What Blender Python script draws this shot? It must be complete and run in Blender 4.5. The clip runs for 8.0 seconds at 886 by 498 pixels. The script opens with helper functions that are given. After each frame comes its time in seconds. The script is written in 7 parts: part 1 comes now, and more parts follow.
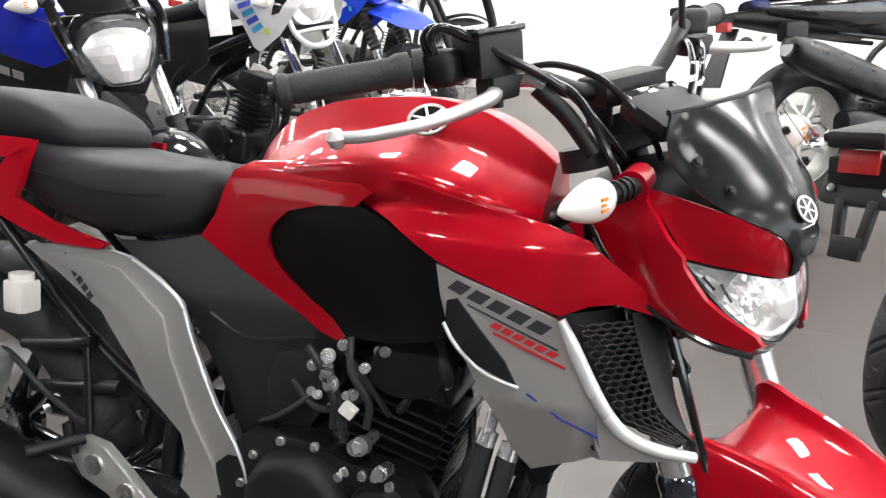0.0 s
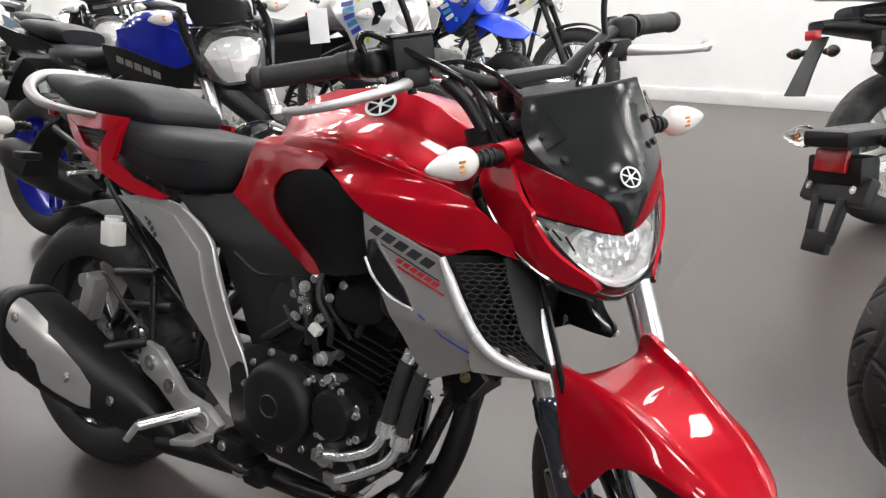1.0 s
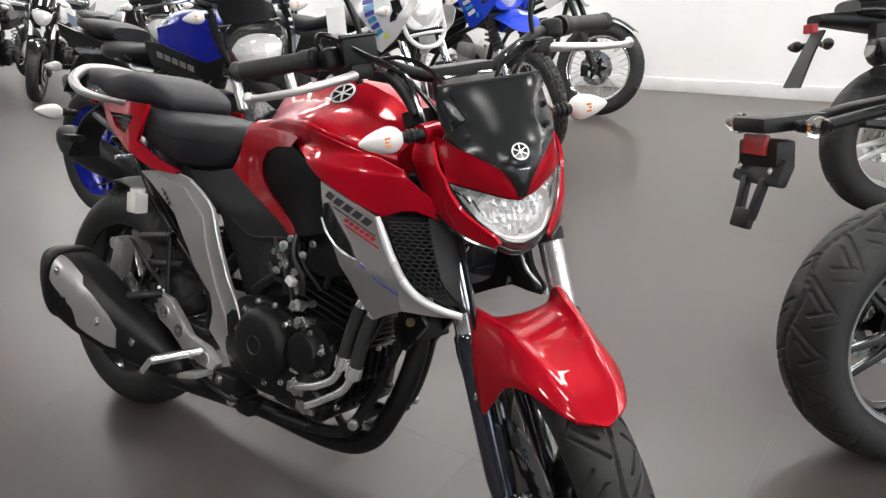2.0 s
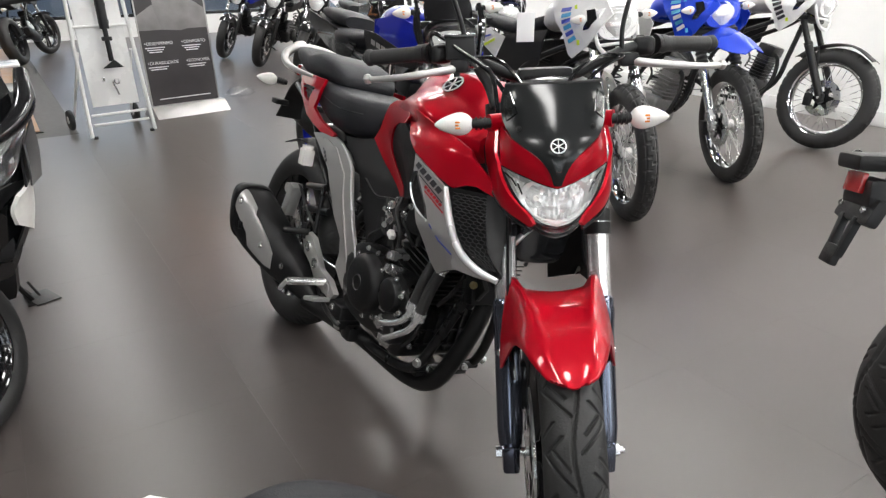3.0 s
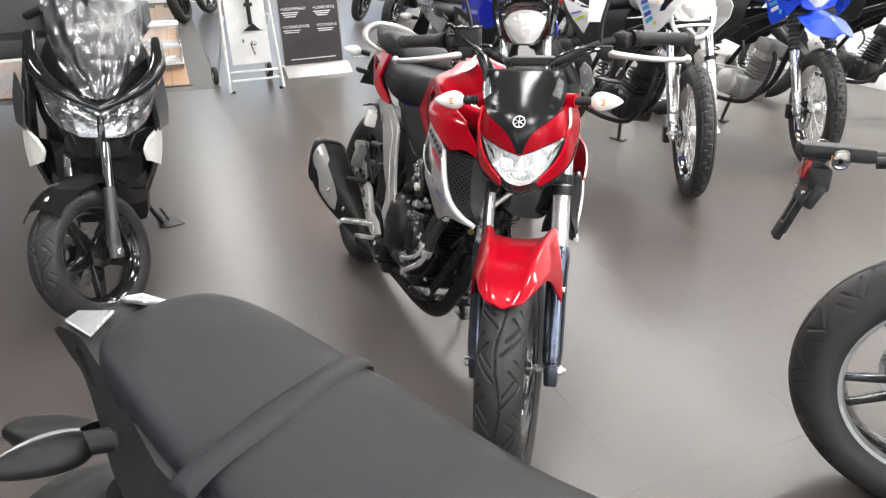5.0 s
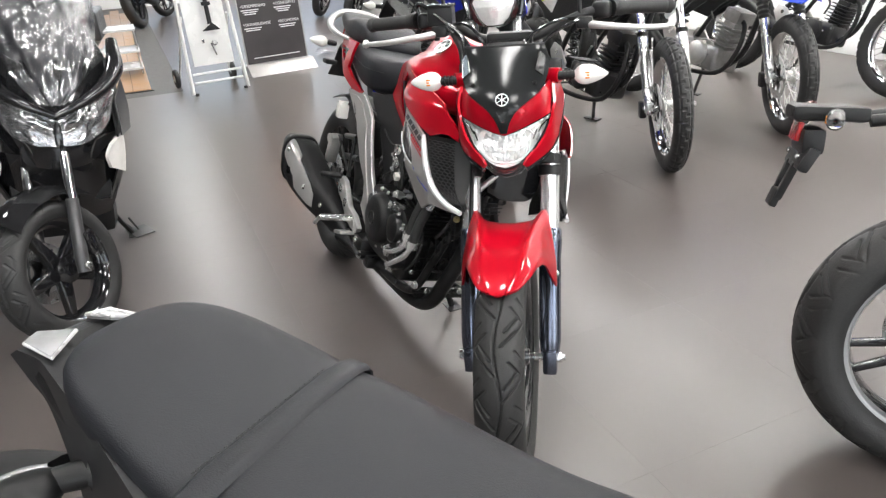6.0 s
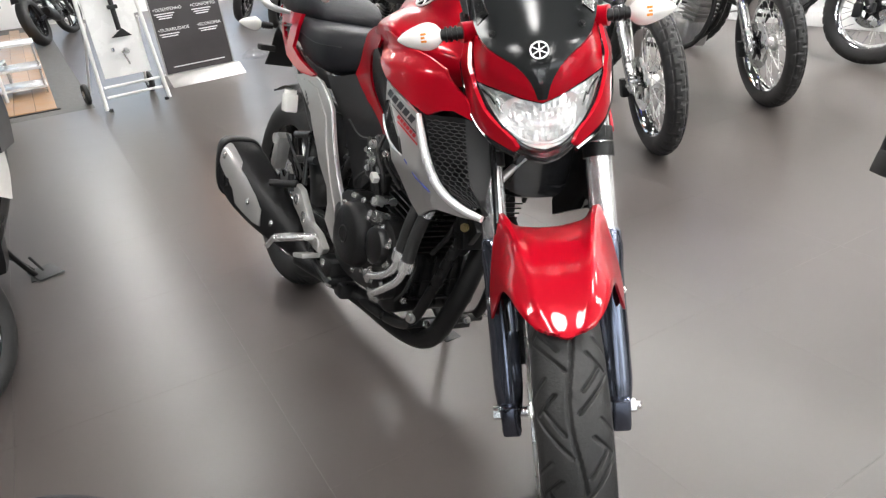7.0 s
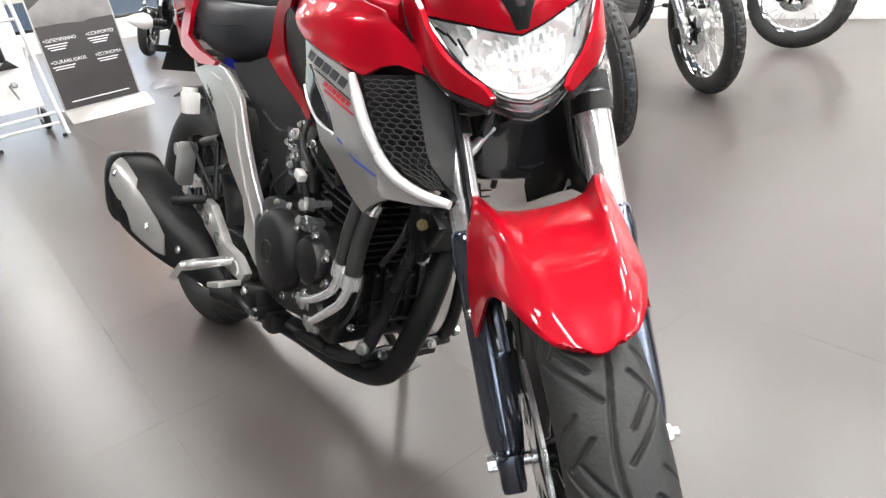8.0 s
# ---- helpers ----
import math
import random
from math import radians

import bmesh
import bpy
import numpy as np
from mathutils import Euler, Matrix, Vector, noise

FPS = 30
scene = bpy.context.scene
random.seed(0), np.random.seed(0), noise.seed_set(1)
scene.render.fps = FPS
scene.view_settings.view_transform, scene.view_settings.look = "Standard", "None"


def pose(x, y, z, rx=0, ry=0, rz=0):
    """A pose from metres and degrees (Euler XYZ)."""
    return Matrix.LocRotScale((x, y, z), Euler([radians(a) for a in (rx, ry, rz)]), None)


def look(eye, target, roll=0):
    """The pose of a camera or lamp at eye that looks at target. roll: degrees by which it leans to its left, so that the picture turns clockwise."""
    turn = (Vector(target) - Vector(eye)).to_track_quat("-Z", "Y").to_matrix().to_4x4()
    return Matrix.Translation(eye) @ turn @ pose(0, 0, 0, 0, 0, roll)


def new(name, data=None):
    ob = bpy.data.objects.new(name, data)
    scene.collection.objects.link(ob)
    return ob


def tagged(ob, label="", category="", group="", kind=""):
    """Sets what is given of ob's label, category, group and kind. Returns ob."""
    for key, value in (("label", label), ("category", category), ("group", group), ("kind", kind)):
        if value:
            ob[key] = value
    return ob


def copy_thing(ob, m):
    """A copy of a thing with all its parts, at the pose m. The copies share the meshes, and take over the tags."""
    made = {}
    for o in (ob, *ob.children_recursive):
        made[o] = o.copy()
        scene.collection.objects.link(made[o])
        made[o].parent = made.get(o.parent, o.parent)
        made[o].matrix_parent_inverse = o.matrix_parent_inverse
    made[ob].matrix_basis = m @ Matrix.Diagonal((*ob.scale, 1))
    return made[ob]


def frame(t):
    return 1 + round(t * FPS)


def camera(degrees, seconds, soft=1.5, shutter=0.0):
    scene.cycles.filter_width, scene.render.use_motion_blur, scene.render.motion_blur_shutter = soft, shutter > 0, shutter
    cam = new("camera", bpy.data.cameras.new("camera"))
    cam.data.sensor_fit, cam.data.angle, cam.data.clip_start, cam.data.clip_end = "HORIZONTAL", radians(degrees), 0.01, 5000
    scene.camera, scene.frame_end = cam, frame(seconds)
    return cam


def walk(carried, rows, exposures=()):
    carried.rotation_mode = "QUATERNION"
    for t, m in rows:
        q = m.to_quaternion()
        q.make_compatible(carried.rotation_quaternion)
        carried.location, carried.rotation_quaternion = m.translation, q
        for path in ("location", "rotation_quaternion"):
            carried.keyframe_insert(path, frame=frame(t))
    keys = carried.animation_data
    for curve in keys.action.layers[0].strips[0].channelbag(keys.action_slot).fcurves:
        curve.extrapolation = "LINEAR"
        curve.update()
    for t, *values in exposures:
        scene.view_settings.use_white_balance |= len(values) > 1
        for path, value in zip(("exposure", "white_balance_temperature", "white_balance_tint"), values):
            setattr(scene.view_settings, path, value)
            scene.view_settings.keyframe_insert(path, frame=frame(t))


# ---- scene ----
cam = camera(65.9, 8.0, soft=1.3, shutter=0.0)
PATH = [
    (0, (0.454, -0.687, 1.142), (-0.172, 1.027, 0.321), -0.9),
    (0.5, (0.625, -0.746, 1.165), (-0.155, 0.941, 0.425), 0.0),
    (1, (0.826, -0.772, 1.153), (-0.181, 0.768, 0.369), -2.5),
    (1.2, (0.87, -0.785, 1.154), (-0.165, 0.736, 0.369), -4.0),
    (2.3, (1.214, -0.851, 1.183), (-0.025, 0.51, 0.401), -1.7),
    (2.5, (1.288, -0.82, 1.183), (-0.088, 0.438, 0.458), -0.7),
    (3, (1.475, -0.775, 1.19), (-0.084, 0.216, 0.425), -0.5),
    (3.5, (1.624, -0.817, 1.232), (0.044, 0.132, 0.455), 0.2),
    (4, (1.789, -0.749, 1.259), (0.148, 0.02, 0.413), -0.1),
    (4.5, (1.923, -0.675, 1.283), (0.219, -0.05, 0.444), 1.3),
    (4.7, (1.934, -0.662, 1.29), (0.25, -0.032, 0.46), 0.0),
    (5.8, (1.912, -0.655, 1.274), (0.236, -0.008, 0.395), -0.8),
    (6, (1.862, -0.656, 1.252), (0.204, 0.042, 0.377), -3.3),
    (6.5, (1.624, -0.662, 1.177), (-0.003, 0.192, 0.388), -5.1),
    (7, (1.406, -0.598, 1.081), (-0.18, 0.254, 0.21), -5.7),
    (7.5, (1.21, -0.517, 0.986), (-0.309, 0.44, 0.105), -7.0),
    (8, (1.16, -0.502, 0.921), (-0.344, 0.527, 0.098), -8.2),
]
walk(cam, [(t, look(eye, target, roll)) for t, eye, target, roll in PATH], [(0.0, 0.47), (0.5, 0.27), (1.0, 0.02), (2.5, -0.03), (3.5, 0.02), (4.0, 0.42), (4.5, 0.55), (5.8, 0.6), (6.5, 0.18), (7.0, 0.46), (8.0, 0.87)])

# ---- light ----
world = bpy.data.worlds.new("world")
scene.world = world
world.use_nodes = True
wn = world.node_tree
sky = wn.nodes.new("ShaderNodeTexSky")
sky.sky_type, sky.sun_disc = "NISHITA", False
sky.sun_elevation, sky.sun_rotation = radians(50), radians(120)
wn.nodes["Background"].inputs[1].default_value = 0.15
wn.links.new(sky.outputs[0], wn.nodes["Background"].inputs[0])
LAMP = 32.0      # glow of the ceiling panels
DAY = 150.0      # daylight through the glazed front, watts


def area(name, eye, target, sx, sy, watts, colour):
    d = bpy.data.lights.new(name, "AREA")
    d.shape, d.size, d.size_y, d.energy, d.color = "RECTANGLE", sx, sy, watts, colour
    ob = new(name, d)
    ob.matrix_world = look(eye, target)
    return ob


area("daylight_front", (6.85, -1.5, 1.7), (0, -1.5, 1.2), 9.0, 2.6, DAY, (0.95, 0.98, 1.0))
area("daylight_back", (-12.85, -1.5, 1.7), (0, -1.5, 1.2), 9.0, 2.6, DAY * 0.2, (0.93, 0.97, 1.0))

# ---- materials ----
def material(name, colour, rough=0.5, metal=0.0, vary=0.12, scale=8.0, bump=0.0, bscale=300.0, coat=0.0, grain=0.0, glow=0.0, glass=0.0, per_piece=0.0, rvary=0.08, spec=0.5):
    """Principled surface with variation at two scales, fine relief and uneven gloss."""
    m = bpy.data.materials.new(name)
    m.use_nodes = True
    t, n = m.node_tree, m.node_tree.nodes
    p = n["Principled BSDF"]
    co = n.new("ShaderNodeTexCoord")
    big = n.new("ShaderNodeTexNoise")
    big.inputs["Scale"].default_value, big.inputs["Detail"].default_value = scale, 6
    fine = n.new("ShaderNodeTexNoise")
    fine.inputs["Scale"].default_value, fine.inputs["Detail"].default_value = bscale, 3
    for tex in (big, fine):
        t.links.new(co.outputs["Object"], tex.inputs["Vector"])
    mixed = n.new("ShaderNodeMath")
    mixed.operation = "MULTIPLY_ADD"
    t.links.new(fine.outputs[0], mixed.inputs[0])
    mixed.inputs[1].default_value = 0.35 + grain
    t.links.new(big.outputs[0], mixed.inputs[2])
    last = mixed.outputs[0]
    if per_piece:
        info, add = n.new("ShaderNodeObjectInfo"), n.new("ShaderNodeMath")
        add.operation, add.inputs[1].default_value = "MULTIPLY_ADD", per_piece
        t.links.new(info.outputs["Random"], add.inputs[0])
        t.links.new(last, add.inputs[2])
        last = add.outputs[0]
    ramp = n.new("ShaderNodeMapRange")
    ramp.inputs[1].default_value, ramp.inputs[2].default_value = 0.35, 1.0
    ramp.inputs[3].default_value, ramp.inputs[4].default_value = 1 - vary, 1 + vary
    t.links.new(last, ramp.inputs[0])
    hue = n.new("ShaderNodeVectorMath")
    hue.operation = "SCALE"
    hue.inputs[0].default_value = colour
    t.links.new(ramp.outputs[0], hue.inputs["Scale"])
    t.links.new(hue.outputs[0], p.inputs["Base Color"])
    rr = n.new("ShaderNodeMapRange")
    rr.inputs[1].default_value, rr.inputs[2].default_value = 0.3, 0.8
    rr.inputs[3].default_value, rr.inputs[4].default_value = max(0.01, rough - rvary), min(1, rough + rvary)
    t.links.new(big.outputs[0], rr.inputs[0])
    t.links.new(rr.outputs[0], p.inputs["Roughness"])
    p.inputs["Metallic"].default_value = metal
    p.inputs["Specular IOR Level"].default_value = spec
    if bump:
        b = n.new("ShaderNodeBump")
        b.inputs["Strength"].default_value, b.inputs["Distance"].default_value = bump, 0.002
        t.links.new(fine.outputs[0], b.inputs["Height"])
        t.links.new(b.outputs[0], p.inputs["Normal"])
    if coat:
        p.inputs["Coat Weight"].default_value, p.inputs["Coat Roughness"].default_value = coat, 0.015
    if glass > 1.5:
        glass = 1.0
        p.inputs["Specular IOR Level"].default_value = 1.0
    if glass:
        p.inputs["Transmission Weight"].default_value, p.inputs["IOR"].default_value = glass, 1.45
    if glow:
        p.inputs["Emission Color"].default_value, p.inputs["Emission Strength"].default_value = (1.0, 0.985, 0.96, 1), glow
    return m


RED = material("red_lacquer", (0.44, 0.0020, 0.013), 0.34, 0.20, 0.10, 3, coat=0.65, bscale=2500, grain=0.2, rvary=0.03, spec=0.10)
SILVER = material("satin_silver_paint", (0.44, 0.43, 0.42), 0.38, 0.55, 0.08, 6, bscale=2500, grain=0.25)
BLACK = material("black_grained_plastic", (0.0075, 0.0075, 0.008), 0.46, 0, 0.25, 14, 0.25, 900, spec=0.38)
COVERBLACK = material("satin_black_cover", (0.015, 0.015, 0.016), 0.5, 0, 0.2, 12, 0.2, 900, spec=0.5)
DEEPBLACK = material("deep_black_plastic", (0.0035, 0.0035, 0.004), 0.55, 0, 0.25, 14, 0.2, 900, spec=0.2)
GLOSSBLACK = material("gloss_black_plastic", (0.012, 0.012, 0.013), 0.12, 0, 0.2, 8, coat=0.6, rvary=0.04)
VINYL = material("seat_vinyl", (0.0115, 0.0122, 0.0150), 0.55, 0, 0.18, 9, 0.25, 700, grain=0.3, spec=0.32)
RUBBER = material("tyre_rubber", (0.019, 0.019, 0.019), 0.6, 0, 0.35, 12, 0.3, 260, grain=0.3)
ENGINE = material("black_engine_enamel", (0.009, 0.009, 0.0095), 0.33, 0.0, 0.25, 20, 0.15, 500)
STEEL = material("polished_steel", (0.70, 0.70, 0.69), 0.28, 0.9, 0.1, 12, 0.05, 400)
CHROME = material("chrome", (0.85, 0.85, 0.85), 0.05, 1.0, 0.03, 6, rvary=0.03)
ALU = material("cast_aluminium", (0.64, 0.63, 0.61), 0.36, 0.75, 0.15, 25, 0.2, 500)
BRASS = material("zinc_brass_bolt", (0.62, 0.52, 0.28), 0.32, 1.0, 0.15, 30)
BLUEFORK = material("blue_black_fork", (0.15, 0.165, 0.21), 0.16, 0.9, 0.15, 9)
LENS = material("clear_lens", (0.98, 0.98, 0.98), 0.03, 0, 0.0, 5, glass=1.0, rvary=0.01)
REFLECTOR = material("lamp_reflector", (0.95, 0.95, 0.94), 0.15, 0.55, 0.05, 30, 0.3, 90)
DARKREFLECTOR = material("smoked_lamp_reflector", (0.42, 0.42, 0.43), 0.14, 0.95, 0.2, 30, 1.0, 55)
WHITELENS = material("milky_indicator_lens", (0.86, 0.84, 0.80), 0.12, 0, 0.06, 40, coat=0.6)
AMBER = material("amber_bulb", (0.85, 0.28, 0.04), 0.2, 0, 0.15, 60)
REDLENS = material("red_reflector", (0.42, 0.012, 0.015), 0.15, 0, 0.15, 120, 0.4, 300, coat=0.5)
GREYINK = material("dark_ink", (0.03, 0.03, 0.035), 0.45)
REDINK = material("red_ink", (0.50, 0.02, 0.03), 0.4)
BLUEINK = material("blue_ink", (0.05, 0.08, 0.45), 0.4)
WHITEINK = material("white_ink", (0.80, 0.80, 0.80), 0.4)
BLUE = material("blue_lacquer", (0.012, 0.022, 0.36), 0.30, 0.15, 0.1, 3, coat=0.9, grain=0.15, bscale=2500, spec=0.1)
ENDURO = material("enduro_blue_plastic", (0.015, 0.06, 0.62), 0.30, 0, 0.08, 5, coat=0.4)
WHITE = material("white_plastic", (0.80, 0.80, 0.79), 0.28, 0, 0.04, 5, coat=0.4)
CYAN = material("cyan_ink", (0.06, 0.36, 0.62), 0.4)
LIME = material("lime_ink", (0.62, 0.75, 0.03), 0.4)
FLOOR = material("grey_porcelain_tile", (0.0835, 0.0715, 0.0668), 0.32, 0, 0.05, 1.7, 0.03, 180, per_piece=0.03, rvary=0.012)
GROUT = material("grey_grout", (0.085, 0.08, 0.075), 0.6, 0, 0.15, 20, 0.3, 300)
WALL = material("white_wall_paint", (0.90, 0.90, 0.89), 0.6, 0, 0.03, 2, 0.12, 250)
DARKWALL = material("charcoal_wall_paint", (0.07, 0.07, 0.073), 0.6, 0, 0.05, 2, 0.12, 250)
CEIL = material("grey_ceiling_paint", (0.09, 0.09, 0.092), 0.75, 0, 0.03, 2, 0.12, 250)
PANEL = material("lamp_diffuser", (0.9, 0.9, 0.9), 0.5, 0, 0.0, 2, glow=LAMP)
WOOD = material("oak_laminate", (0.33, 0.185, 0.085), 0.34, 0, 0.30, 5, 0.12, 60, per_piece=0.25)
DARKTRIM = material("dark_floor_trim", (0.03, 0.03, 0.03), 0.5)
PAINTEDMETAL = material("white_painted_tube", (0.78, 0.78, 0.76), 0.35, 0, 0.05, 9)
LEATHER = material("black_leather", (0.025, 0.025, 0.027), 0.42, 0, 0.25, 10, 0.4, 200)
GLASS = material("window_glass", (0.98, 0.99, 0.99), 0.01, 0, 0.0, 3, glass=1.0, rvary=0.005)
ORANGE = material("orange_print", (0.72, 0.26, 0.10), 0.4, 0, 0.25, 6)
DARKPRINT = material("charcoal_print", (0.045, 0.040, 0.042), 0.38, 0, 0.2, 5)
GREYPRINT = material("grey_print", (0.22, 0.21, 0.21), 0.4, 0, 0.3, 7)
BROWNWOOD = material("varnished_wood", (0.28, 0.10, 0.035), 0.3, 0, 0.3, 6, 0.1, 60)

SMOKE = material("smoked_screen", (0.016, 0.017, 0.0175), 0.18, 0, 0.15, 6, rvary=0.05, spec=0.32)
WHITEEDGE = material("bright_silver_edge", (0.80, 0.80, 0.80), 0.30, 0.35, 0.05, 6)


def film_material(name, gloss):
    """Thin clear plastic: mostly see-through, with sharp gloss."""
    m = bpy.data.materials.new(name)
    m.use_nodes = True
    t, n = m.node_tree, m.node_tree.nodes
    n.remove(n["Principled BSDF"])
    clear, shine, mix = n.new("ShaderNodeBsdfTransparent"), n.new("ShaderNodeBsdfGlossy"), n.new("ShaderNodeMixShader")
    clear.inputs[0].default_value = (0.97, 0.97, 0.98, 1)
    shine.inputs["Roughness"].default_value = 0.26
    mix.inputs[0].default_value = gloss
    t.links.new(clear.outputs[0], mix.inputs[1])
    t.links.new(shine.outputs[0], mix.inputs[2])
    t.links.new(mix.outputs[0], n["Material Output"].inputs[0])
    return m


FILM = film_material("crinkled_clear_film", 0.10)

FORKTUBE = material("bright_fork_tube", (0.90, 0.90, 0.90), 0.20, 0.75, 0.04, 8, rvary=0.04)
GREYCAST = material("grey_engine_casting", (0.30, 0.295, 0.29), 0.42, 0.7, 0.25, 25, 0.25, 400)

SCREENGREY = material("smoked_windscreen", (0.024, 0.025, 0.028), 0.34, 0, 0.2, 9, rvary=0.08, spec=0.35)
DARKGREY = material("dark_grey_paint", (0.06, 0.06, 0.062), 0.35, 0.2, 0.1, 8, coat=0.3)
LEVER = material("satin_lever_alloy", (0.62, 0.61, 0.60), 0.42, 0.75, 0.08, 14, 0.05, 400)
GREYRIM = material("grey_painted_rim", (0.30, 0.30, 0.30), 0.38, 0.45, 0.12, 20, 0.1, 400)
CRYSTAL = material("ribbed_clear_lamp", (0.55, 0.55, 0.56), 0.22, 0.55, 0.08, 60, 0.35, 70)


# ---- tools ----
V = Vector


def spline(pts, n):
    """n steps between each two of the points, along a smooth curve through them."""
    p = np.array(pts, float)
    q = np.vstack([2 * p[0] - p[1], p, 2 * p[-1] - p[-2]])
    out = []
    for i in range(1, len(q) - 2):
        for k in range(n):
            s = k / n
            a, b, c, d = q[i - 1], q[i], q[i + 1], q[i + 2]
            out.append(0.5 * (2 * b + (c - a) * s + (2 * a - 5 * b + 4 * c - d) * s * s + (3 * b - a - 3 * c + d) * s ** 3))
    out.append(q[-2])
    return np.array(out)


def surface(rows, nu=5, nv=5):
    """A smooth grid through rows of control points."""
    across = np.array([spline(r, nv) for r in rows])
    return np.stack([spline(across[:, j], nu) for j in range(across.shape[1])], 1)


def add_grid(bm, g, ring=False, loop=False):
    """Faces over a grid of places; ring closes the columns, loop the rows."""
    vs = [[bm.verts.new(p) for p in row] for row in g]
    R_, C_ = len(vs), len(vs[0])
    for i in range(R_ if loop else R_ - 1):
        for j in range(C_ if ring else C_ - 1):
            a, b = vs[i][j], vs[i][(j + 1) % C_]
            c, d = vs[(i + 1) % R_][(j + 1) % C_], vs[(i + 1) % R_][j]
            try:
                bm.faces.new((a, b, c, d))
            except ValueError:
                pass
    return vs


def shell(g, thick=0.003):
    """A sheet of that thickness over a grid, with closed rims."""
    g = np.asarray(g, float)
    du, dv = np.gradient(g, axis=0), np.gradient(g, axis=1)
    nrm = np.cross(du, dv)
    nrm /= np.maximum(np.linalg.norm(nrm, axis=2, keepdims=True), 1e-9)
    bm = bmesh.new()
    a, b = add_grid(bm, g), add_grid(bm, g - nrm * thick)
    R_, C_ = len(a), len(a[0])
    edge = [(i, 0) for i in range(R_)] + [(R_ - 1, j) for j in range(1, C_)] + [(i, C_ - 1) for i in range(R_ - 2, -1, -1)] + [(0, j) for j in range(C_ - 2, 0, -1)]
    for k in range(len(edge)):
        (i, j), (m, n) = edge[k], edge[(k + 1) % len(edge)]
        bm.faces.new((a[i][j], a[m][n], b[m][n], b[i][j]))
    bmesh.ops.remove_doubles(bm, verts=bm.verts, dist=1e-5)
    bmesh.ops.recalc_face_normals(bm, faces=bm.faces)
    return bm


def loft(rings, nu=4, closed=True, cap=True):
    """A closed body through rings of equally many points."""
    rows = np.stack([spline([r[j] for r in rings], nu) for j in range(len(rings[0]))], 1)
    bm = bmesh.new()
    vs = add_grid(bm, rows, ring=closed)
    if cap:
        for end in (vs[0], vs[-1]):
            try:
                bm.faces.new(end)
            except ValueError:
                pass
    bmesh.ops.recalc_face_normals(bm, faces=bm.faces)
    return bm


def oval(x, y, z, w, h, n=20, power=2.5, flat=0.0):
    """A rounded ring across the x axis; flat pulls its lower half flatter."""
    ring = []
    for k in range(n):
        a = 2 * math.pi * k / n
        c, s = math.cos(a), math.sin(a)
        yy = w * math.copysign(abs(c) ** (2 / power), c)
        zz = h * math.copysign(abs(s) ** (2 / power), s)
        ring.append((x, y + yy, z + zz * (1 - flat if zz < 0 else 1)))
    return ring


def tube(pts, r, n=10, steps=6, smooth=True):
    """A round bar along a curve; r: one radius or one for each point."""
    p = spline(pts, steps) if smooth and len(pts) > 2 else np.array(pts, float)
    rr = np.full(len(p), r) if np.isscalar(r) else np.interp(np.linspace(0, len(r) - 1, len(p)), range(len(r)), r)
    up, rows = V((0.123, 0.456, 0.881)), []
    for i in range(len(p)):
        d = V(p[min(i + 1, len(p) - 1)] - p[max(i - 1, 0)]).normalized()
        a = d.cross(up)
        a = a.normalized() if a.length > 1e-4 else d.orthogonal().normalized()
        b = a.cross(d).normalized()
        up = b
        rows.append([V(p[i]) + (a * math.cos(q) + b * math.sin(q)) * float(rr[i]) for q in np.arange(n) * 2 * math.pi / n])
    bm = bmesh.new()
    vs = add_grid(bm, rows, ring=True)
    bm.faces.new(vs[0]), bm.faces.new(vs[-1])
    bmesh.ops.recalc_face_normals(bm, faces=bm.faces)
    return bm


def rod(a, b, r, r2=None, n=16):
    return tube([a, b], [r, r if r2 is None else r2], n, smooth=False)


def lathe(profile, n=48, axis="y", at=(0, 0, 0), loop=False):
    """A turned body: profile of (radius, along the axis)."""
    rows = []
    for k in range(n):
        c, s = math.cos(2 * math.pi * k / n), math.sin(2 * math.pi * k / n)
        place = {"y": lambda r, h: (r * c, h, r * s), "x": lambda r, h: (h, r * c, r * s), "z": lambda r, h: (r * c, r * s, h)}[axis]
        rows.append([V(at) + V(place(r, h)) for r, h in profile])
    bm = bmesh.new()
    add_grid(bm, rows, ring=loop, loop=True)
    bmesh.ops.remove_doubles(bm, verts=bm.verts, dist=1e-6)
    bmesh.ops.recalc_face_normals(bm, faces=bm.faces)
    return bm


def soften(bm, width, seg=2, angle=0.5):
    es = [e for e in bm.edges if len(e.link_faces) == 2 and e.calc_face_angle(0) > angle]
    if es and width:
        bmesh.ops.bevel(bm, geom=es, offset=width, segments=seg, profile=0.6, affect="EDGES", clamp_overlap=True)
    return bm


def box(sx, sy, sz, at=(0, 0, 0), bevel=0.004, m=None, seg=2):
    bm = bmesh.new()
    bmesh.ops.create_cube(bm, size=1.0)
    bmesh.ops.scale(bm, vec=(sx, sy, sz), verts=bm.verts)
    soften(bm, bevel, seg)
    if m:
        bm.transform(m)
    bmesh.ops.translate(bm, vec=at, verts=bm.verts)
    return bm


